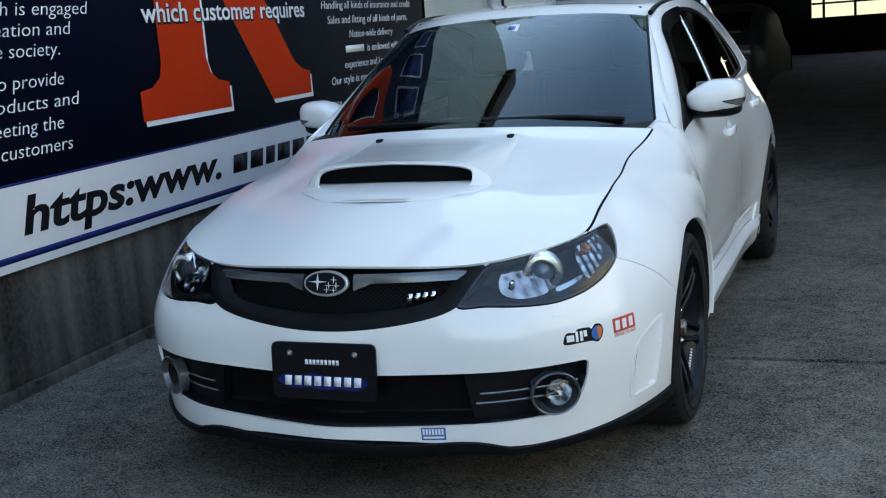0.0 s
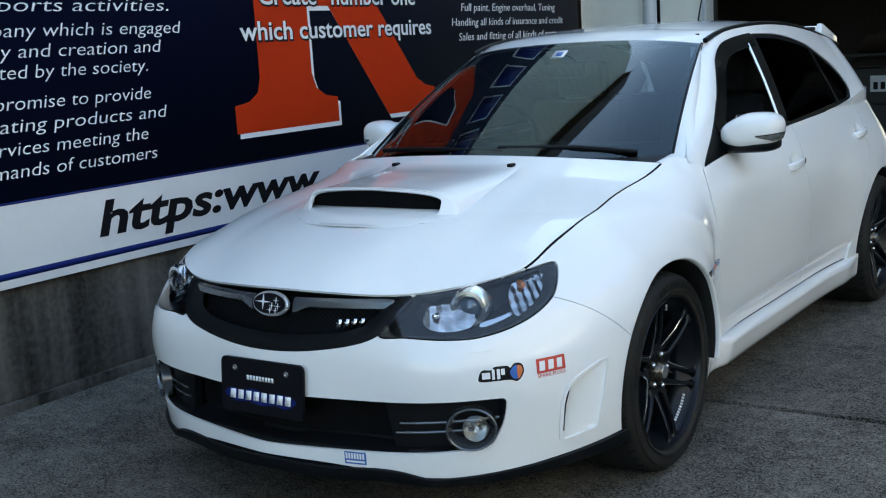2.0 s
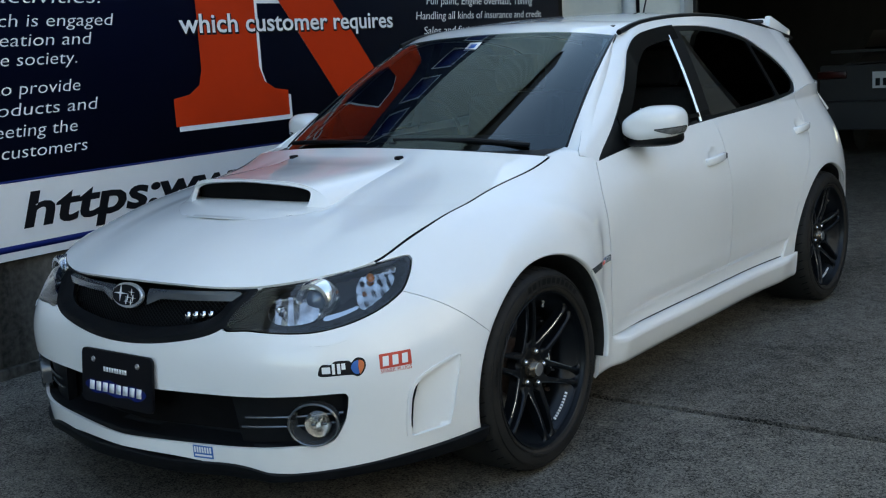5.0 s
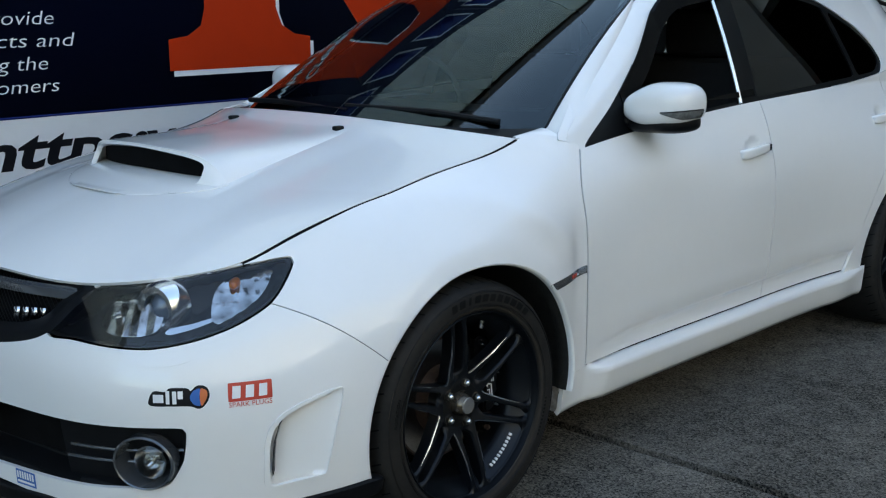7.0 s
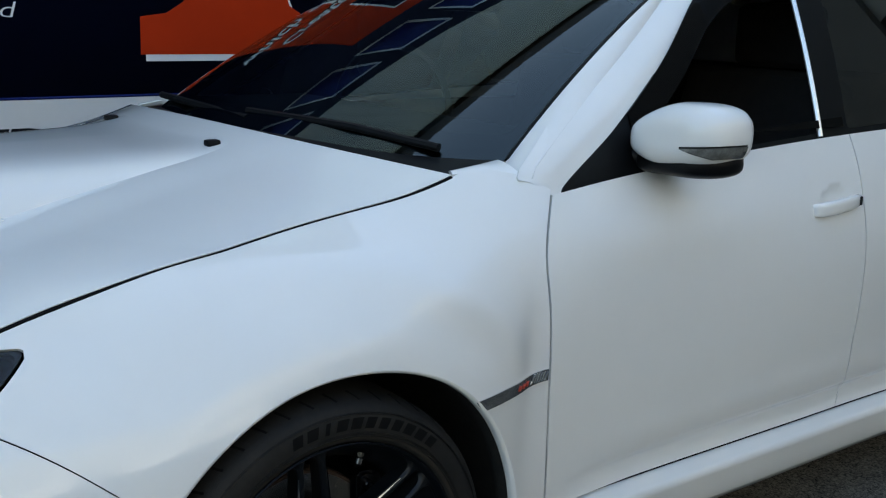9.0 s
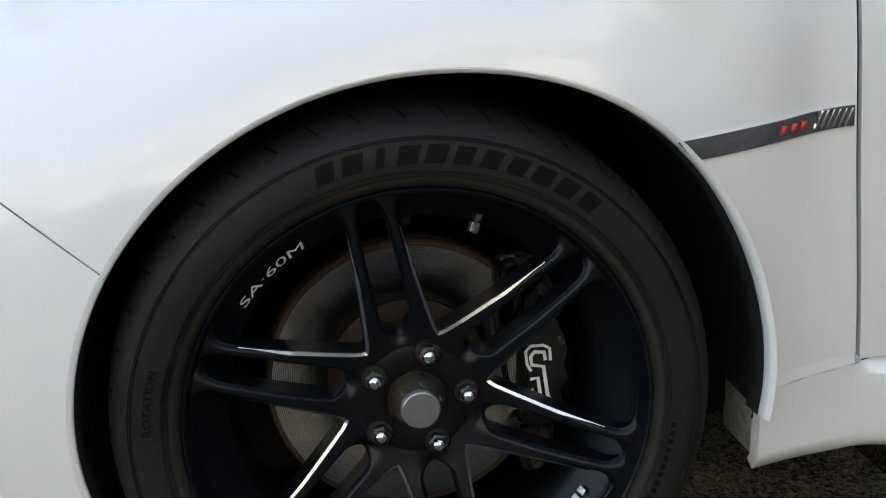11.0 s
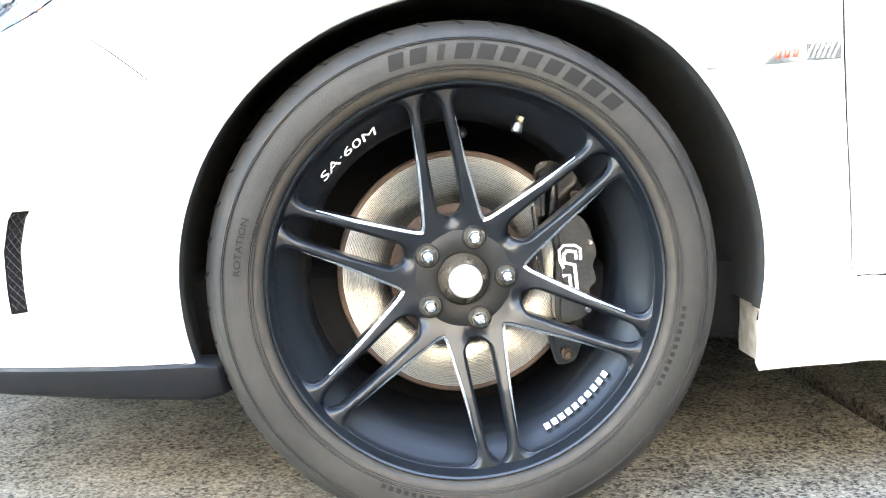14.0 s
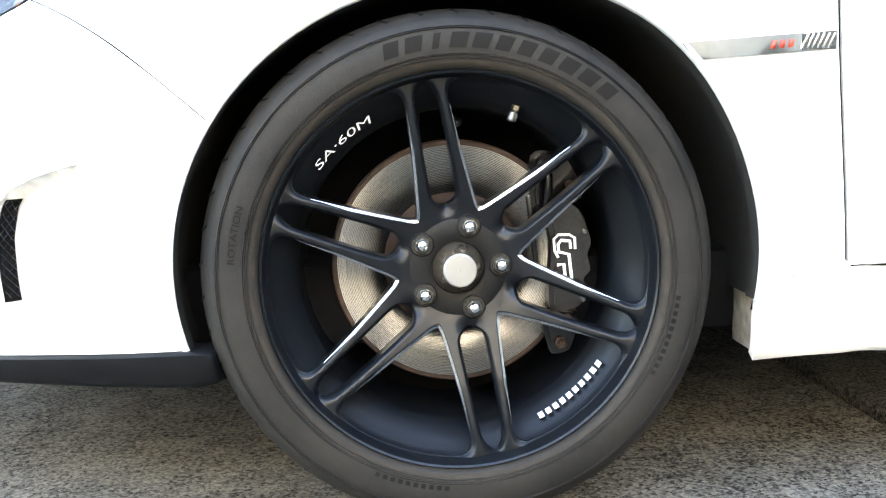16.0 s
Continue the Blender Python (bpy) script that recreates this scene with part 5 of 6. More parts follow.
panel("intake_frame", duct_skin, steps(-49, 49, 0.6), steps(0.26, 0.46, 0.007), [inside(INTAKE, -0.1), lambda u, z: 2.3 + distance(INTAKE, u, z * 100)], BLACK, intake, rim=0.01)
for sgn in (-1, 1):
    panel("fog_bezel", recessed(0.040), steps(27, 49, 1) if sgn > 0 else steps(-49, -27, 1), steps(0.27, 0.455, 0.01), [inside(INTAKE, 0.1), lambda u, z: np.abs(u) - 27 - 12 * (0.44 - z)], BLACK, intake, "black fog lamp surround", rim=0.03)
    for z in (0.362, 0.334):
        pts = [recessed(0.034)(np.array([sgn * u]), np.array([z + 0.0006 * (u - 30)]))[0] for u in np.linspace(30 + (0.362 - z) * -30, 48, 12)]
        part("fog_fin", tube(pts, 0.0042, 8), GUNMETAL, intake, "thin bright fin")
    ax = Vector((sgn * math.sin(radians(33)), -math.cos(radians(33)), 0))
    at = Vector((sgn * 0.640, -0.795, 0.352))
    M = Matrix.Translation(at) @ Vector((1, 0, 0)).rotation_difference(ax).to_matrix().to_4x4()
    fog = lathe([(-0.05, 0.030), (-0.03, 0.052), (0.004, 0.064), (0.012, 0.066), (0.014, 0.069), (0.010, 0.073), (-0.02, 0.075)], 48)
    bmesh.ops.transform(fog, matrix=M @ Matrix.Diagonal((1, 1.0, 0.86, 1)), verts=fog.verts)
    fg = part("fog_lamp", fog, GUNMETAL, intake, "round fog lamp in grey ring")
    C = M @ Matrix.Translation((0, sgn * 0.012, 0))
    bm = lathe([(-0.035, 0.001), (-0.030, 0.016), (-0.016, 0.032), (0.0, 0.038)], 40)
    bmesh.ops.transform(bm, matrix=C, verts=bm.verts)
    part("reflector", bm, REFLECT, fg, "bright ribbed reflector")
    bm = lathe([(-0.02, 0.001), (0.004, 0.009), (-0.004, 0.0095), (-0.03, 0.0095)], 20)
    bmesh.ops.transform(bm, matrix=C, verts=bm.verts)
    part("bulb_cap", bm, CHROME, fg)
    bm = lathe([(0.012, 0.0005), (0.009, 0.02), (0.0, 0.039)], 40)
    bmesh.ops.transform(bm, matrix=C, verts=bm.verts)
    part("lens", bm, CLEAR, fg, "clear fog lens")

# display plate in place of a number plate: dark, with unreadable bars
plate = part("display_plate", prism([(sx * (0.150 + 0.018 * math.cos(radians(b))), sy * (0.065 + 0.018 * math.sin(radians(b))))
                                    for sx, sy, arc in ((1, 1, (0, 30, 60, 90)), (-1, 1, (90, 60, 30, 0)), (-1, -1, (0, 30, 60, 90)), (1, -1, (90, 60, 30, 0))) for b in arc], 0.010,
             Matrix(((1, 0, 0, 0.002), (0, 0.10, -0.995, -0.958), (0, 0.995, 0.10, 0.442), (0, 0, 0, 1))), 0.002), INK, car, "glossy black display plate")
PL = Matrix(((1, 0, 0, 0.002), (0, 0.10, -0.995, -0.9695), (0, 0.995, 0.10, 0.443), (0, 0, 0, 1)))
for k in range(8):
    x = -0.125 + 0.032 * k
    part("name_bar", prism([(x, -0.042), (x + 0.022, -0.042), (x + 0.0245, -0.014), (x + 0.0025, -0.014)], 0.0012, PL @ Matrix.Translation((0, 0, 0.001))), WHITE, plate, "white name bar")
part("flame_print", prism(outline([(-0.148, -0.030), (-0.10, -0.051), (-0.05, -0.046), (0.0, -0.054), (0.06, -0.047), (0.10, -0.054), (0.142, -0.034), (0.13, -0.018), (0.08, -0.010), (0.03, -0.016), (-0.03, -0.006), (-0.08, -0.014), (-0.12, -0.010)], 4), 0.0008, PL), BLUE, plate, "thin blue flame shape")
for k in range(9):
    x = -0.056 + 0.0125 * k
    part("name_bar", prism(rect(x, x + 0.009, 0.020, 0.034), 0.001, PL), WHITE, plate, "small white name bar")
for sx in (-1, 1):
    bm = lathe([(0, 0.001), (0.004, 0.004), (0.003, 0.008), (0, 0.009)], 16)
    bmesh.ops.transform(bm, matrix=PL @ Matrix.Translation((sx * 0.105, 0.052, 0)) @ Matrix.Rotation(radians(-90), 4, "Y"), verts=bm.verts)
    part("screw", bm, STEEL, plate, "steel screw")

# headlamps
def lamp_skin(depth):
    return recessed(depth)


for mirrored in (False, True):
    sgn = -1 if mirrored else 1
    lamp = part("headlamp", bmesh.new(), LAMPBLACK, car, "smoked headlamp with projector lens")
    panel("lens", shell, steps(25, 67, 0.9), steps(0.58, 0.78, 0.008), [inside(LAMP, 0.1)], CLEAR, lamp, "clear lamp lens", rim=0, mirror=mirrored)

    def bucket(u, z):
        d = np.clip(-distance(LAMP, u, z * 100), 0, 9)
        dip = 0.006 + 0.075 * np.clip((d - 0.5) / 3.0, 0, 1) ** 0.8
        return lamp_skin(dip[..., None])(u, z)
    panel("housing", bucket, steps(25, 67, 0.8), steps(0.58, 0.78, 0.007), [inside(LAMP, 0.12)], LAMPBLACK, lamp, "dark lamp housing", rim=0.01, mirror=mirrored)

    def lampbm(bm, x, y, z, yaw, pitch=0.0):
        M = Matrix.Translation((x * sgn, y, z)) @ Matrix.Rotation(radians(-90 + sgn * yaw), 4, "Z") @ Matrix.Rotation(radians(pitch), 4, "Y")
        bmesh.ops.transform(bm, matrix=M, verts=bm.verts)
        return bm
    part("projector", lampbm(lathe([(0.0, 0.0005), (-0.004, 0.018), (-0.014, 0.031), (-0.02, 0.033)], 40), 0.603, -0.725, 0.680, 14), material("projector glass", (0.10, 0.13, 0.17), 0.05, 0.3, 1.0, vary=0.2), lamp, "round projector lens")
    part("projector_ring", lampbm(lathe([(-0.02, 0.034), (0.000, 0.035), (0.005, 0.042), (0.004, 0.052), (-0.006, 0.058), (-0.05, 0.060)], 48), 0.603, -0.722, 0.680, 14), LAMPCHROME, lamp, "chrome projector ring")
    HIGH = outline([(35.6, 64.2), (36.2, 67.6), (38.6, 70.0), (42.2, 70.6), (44.6, 69.0), (45.2, 66.0), (44.2, 63.4), (41.0, 62.4), (37.6, 62.6)], 5)

    def high_skin(u, z):
        return lamp_skin(0.026 + 0.30 * np.clip(z - 0.625, 0, 1)[..., None] + 0.004 * np.abs(((u * 0.42) % 1) - 0.5)[..., None])(u, z)
    panel("high_beam", high_skin, steps(35, 46, 0.25), steps(0.615, 0.715, 0.006), [inside(HIGH)], REFLECT, lamp, "bright high beam reflector", rim=0.014, mirror=mirrored)
    part("bulb_cap", lampbm(lathe([(0.0, 0.001), (-0.003, 0.008), (-0.02, 0.009)], 20), 0.530, -0.790, 0.664, 8), CHROME, lamp)
    # bright strip that runs under the projector to the turn signal
    SILL = outline([(46.0, 62.9), (50.0, 63.6), (54.0, 65.0), (57.0, 66.6), (56.4, 67.4), (52.6, 66.0), (49.4, 64.9), (46.2, 64.0)], 5)
    panel("lower_bezel", lambda u, z: lamp_skin(0.034 + 0.5 * np.clip(z - 0.63, 0, 1)[..., None] * 0.4)(u, z), steps(45, 58, 0.4), steps(0.62, 0.68, 0.004), [inside(SILL)], TRIM, lamp, "bright lower lamp bezel", rim=0.01, mirror=mirrored)

    def cell(u, z):
        return lamp_skin(0.022 + 0.20 * np.clip(z - 0.65, 0, 1)[..., None] + 0.005 * np.abs(((u * 0.55 + 0.3 * z) % 1) - 0.5)[..., None] + 0.003 * np.abs(((z * 38 + u * 0.05) % 1) - 0.5)[..., None])(u, z)
    CELL = outline([(52.2, 66.0), (53.0, 71.6), (56.8, 74.2), (60.8, 74.6), (62.4, 73.0), (60.3, 69.0), (57.0, 66.2), (54, 64.9)], 5)
    panel("turn_reflector", cell, steps(52, 63, 0.3), steps(0.64, 0.75, 0.006), [inside(CELL)], REFLECT, lamp, "faceted turn signal reflector", rim=0.012, mirror=mirrored)
    part("turn_bulb", lampbm(lathe([(0.018, 0.0005), (0.015, 0.008), (0.005, 0.012), (-0.02, 0.012)], 20), 0.690, -0.572, 0.724, 45), AMBER, lamp, "amber turn bulb")
    # washer cover outline on the bumper
    COVER = outline([(43.2, 57.4), (47, 57.6), (49.6, 58.6), (48.8, 59.3), (45.5, 59.0), (42.8, 58.2)], 5, tight=0.35)
    panel("washer_cover", lambda u, z: shell(u, z) + np.array([0.0012, -0.0016, 0]), steps(42, 51, 0.4), steps(0.565, 0.60, 0.004), [inside(COVER)], PAINT, bumper, "body-colour washer cover", rim=0.006, mirror=mirrored)


# ---- wheels ----
def wheel_parts(root):
    """A black twin-spoke alloy with tyre; axle along x, outer face towards +x, hub centre at the origin."""
    tyre = lathe([(-0.01, .249), (0.004, .247), (0.012, .250), (0.017, .258), (0.020, .275), (0.0185, .292), (0.012, .307), (0.000, .3165), (-0.012, .3205), (-0.024, .323),
                  (-0.04, .3245), (-0.115, .3268), (-0.19, .3245), (-0.222, .320), (-0.236, .308), (-0.245, .285), (-0.24, .255), (-0.22, .246)], 120)
    for v in tyre.verts:
        r = math.hypot(v.co.y, v.co.z)
        if v.co.z < -0.3235:
            v.co.z = -0.3265
    t = part("tyre", tyre, RUBBER, root, "worn black tyre with brown dirt", angle=60)
    # tread cuts on the shoulder
    bm = bmesh.new()
    for k in range(46):
        a = 2 * math.pi * k / 46
        g = block((0.030, 0.0045, 0.004), (-0.014, 0, 0.3192), 0.001, Matrix.Rotation(radians(20), 4, "Z") @ Matrix.Rotation(radians(15), 4, "Y"))
        bmesh.ops.transform(g, matrix=Matrix.Rotation(a, 4, "X"), verts=g.verts)
        me = bpy.data.meshes.new("groove")
        g.to_mesh(me)
        g.free()
        bm.from_mesh(me)
        bpy.data.meshes.remove(me)
    tagged(part("tread_groove", bm, VOID, t, "dark shoulder grooves"), kind="stuff")
    for r, x, w in ((.2625, 0.0176, 0.0010), (.2655, 0.0182, 0.0006), (.2675, 0.0186, 0.0006), (.2985, 0.0168, 0.0008), (.3005, 0.0160, 0.0006)):
        part("sidewall_rib", lathe([(x, r - w), (x + 0.0014, r), (x, r + w)], 120), RUBBER, t)
    part("dirt_ring", lathe([(0.0135, .2535), (0.0165, .2560), (0.0185, .2600)], 120), RUST, t, "brown dirt ring at the bead")
    # moulded maker's lettering as plain raised bars, arched over the top
    def mark(a0, a1, r0, r1, lean, lift, name, mat, label):
        """A raised patch on the sidewall between two angles and radii; lean shifts its top along the tyre."""
        rows = []
        for q in np.linspace(0, 1, 4):
            r = r0 + (r1 - r0) * q
            x = float(np.interp(r, [.250, .258, .275, .292, .307, .3165], [.012, .017, .020, .0185, .012, 0.0])) + lift
            rows.append([(x, r * math.cos(radians(a)), r * math.sin(radians(a))) for a in np.linspace(a0 + lean * q, a1 + lean * q, 5)])
        vs = [p for row in rows for p in row]
        return mesh_object(name, vs, [(5 * i + k, 5 * i + k + 1, 5 * i + k + 6, 5 * i + k + 5) for i in range(3) for k in range(4)], mat, t, label)
    for k, wide in enumerate((0.9, 1, 0.4, 1, 1, 0.9, 0.9, 0.9, 1, 1, 0.9)):
        a = 106.5 - 5.6 * k
        mark(a + 2.1 * wide, a - 2.1 * wide, .2745, .2930, -1.0, 0.0006, "moulded_bar", RUBBERDARK, "moulded letter, relief shade in its colour bar")
    # small embossed words: darker rubber stands in for the shading of their relief
    for text, mid, r, tall in (("ROTATION", 168, .2770, .0085), ("TUBELESS", 163, .2625, .0060), ("RADIAL", 148, .2625, .0060), ("SAFETY WARNING", 119, .2625, .0055)):
        me, co = words(text, 1.0, 0.002, 0.0, 0.01)
        wide = (co[:, 0].max() - co[:, 0].min()) * tall / 0.70
        rr = r + co[:, 1] * tall / 0.70
        ang = radians(mid) - ((co[:, 0] - co[:, 0].min()) * tall / 0.70 - wide / 2) * 1.15 / r
        xx = np.interp(rr, [.250, .258, .275, .292, .307, .3165], [.012, .017, .020, .0185, .012, 0.0]) + 0.0003 + (co[:, 2] + 0.001) * 0.3
        letters(me, co, np.stack([xx, rr * np.cos(ang), rr * np.sin(ang)], 1), RUBBERDARK, t, "moulded letter, relief shade in its colour")
    for a0, n in ((-8, 11), (-95, 10)):
        for k in range(n):
            mark(a0 - 2.1 * k, a0 - 2.1 * k - 1.2, .2695, .2750, 0, 0.0003, "moulded_bar", RUBBERDARK, "moulded letter, relief shade in its colour bar")
    for a0, a1, r in ((146, 132, .3005), (140, 127, .2965), (170, 158, .3010), (128, 120, .2990), (40, 30, .3000)):
        mark(a0, a1, r, r + 0.0012, 0, 0.0006, "dirt_scuff", SCUFF, "brown dirt scuff")
    # rim barrel and lip
    rim = part("rim", lathe([(0.006, .2475), (0.0125, .2485), (0.0145, .2470), (0.0125, .2445), (0.006, .2430), (0.001, .2410), (-0.004, .2402), (-0.010, .2390), (-0.018, .2335), (-0.030, .2235), (-0.045, .2110), (-0.056, .2040), (-0.065, .2020), (-0.10, .2010),
                             (-0.20, .2000), (-0.225, .222), (-0.232, .246), (-0.22, .247)], 144), WHEELPAINT, root, "blue-black painted rim")
    for k, (a0, n, r) in enumerate(((-36.5, 10, .2195),)):
        for i in range(n):
            a = radians(a0 - 2.9 * i)
            g = prism(rect(-0.0036, 0.0036, -0.0046, 0.0046), 0.0006, Matrix.Rotation(a - math.pi / 2, 4, "X") @ Matrix(((0, 0.80, 0.60, -0.0262), (1, 0, 0, 0), (0, 0.60, -0.80, r), (0, 0, 0, 1))))
            part("decal_bar", g, WHITE, rim, "white decal bar")
    # model code printed on the barrel, reading clockwise
    me, co = words("SA\u00b760M", 1.0, 0.002, 0.12)
    lo, hi = co[:, 0].min(), co[:, 0].max()
    ang = radians(142.5) - (co[:, 0] - lo) / (hi - lo) * radians(24)
    up = (co[:, 1] / 0.70 - 0.5) * 0.0118
    rr, xx = 0.2195 + up * 0.80 - 0.0004, -0.0262 + up * 0.60 + 0.0006 + co[:, 2] * 0.2
    letters(me, co, np.stack([xx, rr * np.cos(ang), rr * np.sin(ang)], 1), WHITE, rim, "white printed letter")
    # valve: stem, nut and knurled cap
    valve = None
    for name, prof, mat, label in (("valve", [(0.006, .2175), (0.0062, .2120), (0.0040, .2110), (0.0040, .2070)], NUTMETAL, "steel tyre valve"),
                                   ("valve_cap", [(0.0045, .2090), (0.0066, .2080), (0.0068, .1985), (0.0050, .1965), (0.0003, .1962)], GUNMETAL, "dark metal valve cap")):
        bm = lathe([(r, w) for w, r in prof], 12 if valve else 6)
        bmesh.ops.transform(bm, matrix=Matrix.Rotation(radians(-21.2), 4, "X") @ Matrix.Translation((-0.036, 0, 0)) @ Matrix.Rotation(radians(-90), 4, "Y"), verts=bm.verts)
        valve = part(name, bm, mat, valve or rim, label, angle=30)

    # spokes: one twin spoke, then turned five times
    def prong(r, b):
        """Signed distance to the twin spoke: r outwards from the hub, b across. Below 0 inside."""
        d = np.full(np.shape(r), 9.0)
        for s in (-1, 1):
            r0, b0, r1, b1 = 0.088, 0.0268 * s, 0.226, 0.0200 * s
            k = np.clip((r - r0) / (r1 - r0), -0.35, 1.2)
            mid = b0 + (b1 - b0) * k
            w = 0.0062 + 0.0042 * np.clip(1 - k, 0, 1.3) ** 2
            d = np.minimum(d, np.abs(b - mid) - w)
        return d

    def face_x(r):
        return np.interp(r, [0, .055, .075, .10, .15, .20, .225, .24], [-.045, -.043, -.0375, -.0295, -.0155, -.0065, -.0040, -.003])

    def smooth_min(a, b, k):
        h = np.clip(0.5 + 0.5 * (b - a) / k, 0, 1)
        return b * (1 - h) + a * h - k * h * (1 - h)

    def spoke_field(r, a):
        y, z = r * np.cos(a), r * np.sin(a)
        d = np.full(np.shape(r), 9.0)
        for m in (-60, 0, 60):
            c, s = math.cos(radians(m)), math.sin(radians(m))
            d = np.minimum(d, prong(y * c + z * s, -y * s + z * c))
        web = np.full(np.shape(r), 9.0)
        for m in (-60, 0, 60):
            c, s = math.cos(radians(m)), math.sin(radians(m))
            p, q = y * c + z * s, -y * s + z * c
            web = np.minimum(web, np.maximum(np.abs(q) - 0.028, p - 0.081 - 34.0 * q * q))
        hubbed = smooth_min(smooth_min(d, np.hypot(y, z) - 0.076, 0.014), web, 0.006)
        return smooth_min(hubbed, 0.2385 - np.hypot(y, z), 0.026)

    def spoke_skin(r, a):
        d = np.clip(-spoke_field(r, a), 0, 0.02)
        edge = np.clip(1 - d / 0.0050, 0, 1)
        p, q = r * np.cos(a), r * np.sin(a)
        x = face_x(r) - 0.0060 * edge ** 2 - 0.0085 * np.exp(-((p - 0.079) / 0.0105) ** 2 - (q / 0.0115) ** 2)
        x = x - 0.006 * np.clip((p - 0.212) / 0.02, 0, 1) * np.exp(-(q / 0.010) ** 2)
        return np.stack([x, r * np.cos(a), r * np.sin(a)], -1)
    v, f, n = patch(spoke_skin, np.linspace(0.060, 0.2398, 92), np.radians(np.linspace(-30, 30, 97)), [lambda r, a: -spoke_field(r, a)], 0.030, fold=(1, 0, 0))
    n = [q for q in n]
    first = mesh_object("spoke", v, f, WHEELPAINT, root, "black twin spoke", n)
    # polished bevel along the outer flanks, round the valleys between the twin spokes
    def flank(r, a):
        d = np.clip(-spoke_field(r, a), 0, 0.01)
        return np.stack([face_x(r) - 0.0023 + 0.0023 * np.clip(d / 0.0036, 0, 1), r * np.cos(a), r * np.sin(a)], -1)

    def outer(r, a):
        return r * np.abs(np.sin(a)) - (0.0262 - 0.006 * (r - 0.09) / 0.13)
    v, f, n = patch(flank, np.linspace(0.070, 0.206, 120), np.radians(np.linspace(-30, 30, 181)),
                    [lambda r, a: -spoke_field(r, a) - 0.0002, lambda r, a: 0.0034 * np.clip((0.205 - r) / 0.05, 0.25, 1) + spoke_field(r, a), outer], 0.003, fold=(1, 0, 0))
    flank_ob = mesh_object("polished_bevel", v, f, MILLED, first, "polished spoke bevel", n)
    for k in range(6):
        rot = Matrix.Rotation(radians(99.5 - 60 * k), 4, "X")
        if k == 0:
            first.matrix_basis = rot
        else:
            o = new("spoke", first.data)
            o.parent, o.matrix_basis = root, rot
            o["label"] = "black twin spoke"
            e = new("polished_bevel", flank_ob.data)
            e.parent = o
            e["label"] = "polished spoke bevel"
    part("hub", lathe([(-0.10, .060), (-0.0460, .0655), (-0.0425, .0640), (-0.0405, .0605), (-0.0405, .0380), (-0.0420, .0340), (-0.0450, .0325)], 72), HUBPAINT, root, "dusty black wheel hub")
    cap = part("centre_cap", lathe([(-0.045, .0335), (-0.035, .0325), (-0.0140, .0225), (-0.013, .0215)], 56), BRONZE, root, "tarnished conical hub ring")
    part("cap_face", lathe([(-0.014, .0218), (-0.0105, .0208), (-0.0095, .0195), (-0.0095, .0005)], 56), CAPFACE, cap, "plain brushed aluminium cap")
    for i in range(5):
        a = radians(73.8 - 72 * i)
        at = (0.013, .0550 * math.cos(a), .0550 * math.sin(a))
        bm = lathe([(-0.0560, .0165), (-0.0522, .0155), (-0.0515, .0146), (-0.0528, .0138)], 32)
        bmesh.ops.translate(bm, verts=bm.verts, vec=at)
        seat = part("nut_seat", bm, HUBPAINT, root, "rounded rim of the nut recess")
        bm = lathe([(-0.0530, .0140), (-0.0529, .0005)], 32)
        bmesh.ops.translate(bm, verts=bm.verts, vec=at)
        part("recess", bm, NUTDIRT, seat, "dirty brown nut recess")
        bm = lathe([(-0.054, .0112), (-0.0440, .0112), (-0.0425, .0098), (-0.0423, .0075)], 6)
        bmesh.ops.rotate(bm, verts=bm.verts, cent=(0, 0, 0), matrix=Matrix.Rotation(0.4 * i, 3, "X"))
        bmesh.ops.translate(bm, verts=bm.verts, vec=at)
        nut = part("wheel_nut", bm, NUTMETAL, seat, "tarnished hexagon wheel nut", angle=20)
        bm = lathe([(-0.044, .0082), (-0.0405, .0078), (-0.0375, .0062), (-0.0358, .0036), (-0.0352, .0003)], 24)
        bmesh.ops.translate(bm, verts=bm.verts, vec=at)
        part("nut_dome", bm, CHROME, seat, "polished nut dome")


wheel = new("wheel")
wheel.parent = car
wheel["label"] = "black six twin-spoke alloy wheel with tyre"
wheel_parts(wheel)
wheel.matrix_basis = Matrix.Translation((0.882, 0, 0.329)) @ Matrix.Diagonal((1, 1.01, 1.01, 1))


def copy_wheel(m):
    """A further wheel of the car, sharing the meshes."""
    made = {}
    for o in (wheel, *wheel.children_recursive):
        made[o] = o.copy()
        scene.collection.objects.link(made[o])
        made[o].parent = made.get(o.parent, car)
        made[o].matrix_parent_inverse = o.matrix_parent_inverse
    made[wheel].matrix_basis = m


copy_wheel(Matrix.Translation((0.885, 2.625, 0.327)) @ Matrix.Rotation(radians(-22), 4, "X"))
copy_wheel(Matrix.Translation((-0.882, 0, 0.327)) @ Matrix.Rotation(math.pi, 4, "Z"))
copy_wheel(Matrix.Translation((-0.885, 2.625, 0.327)) @ Matrix.Rotation(math.pi, 4, "Z"))

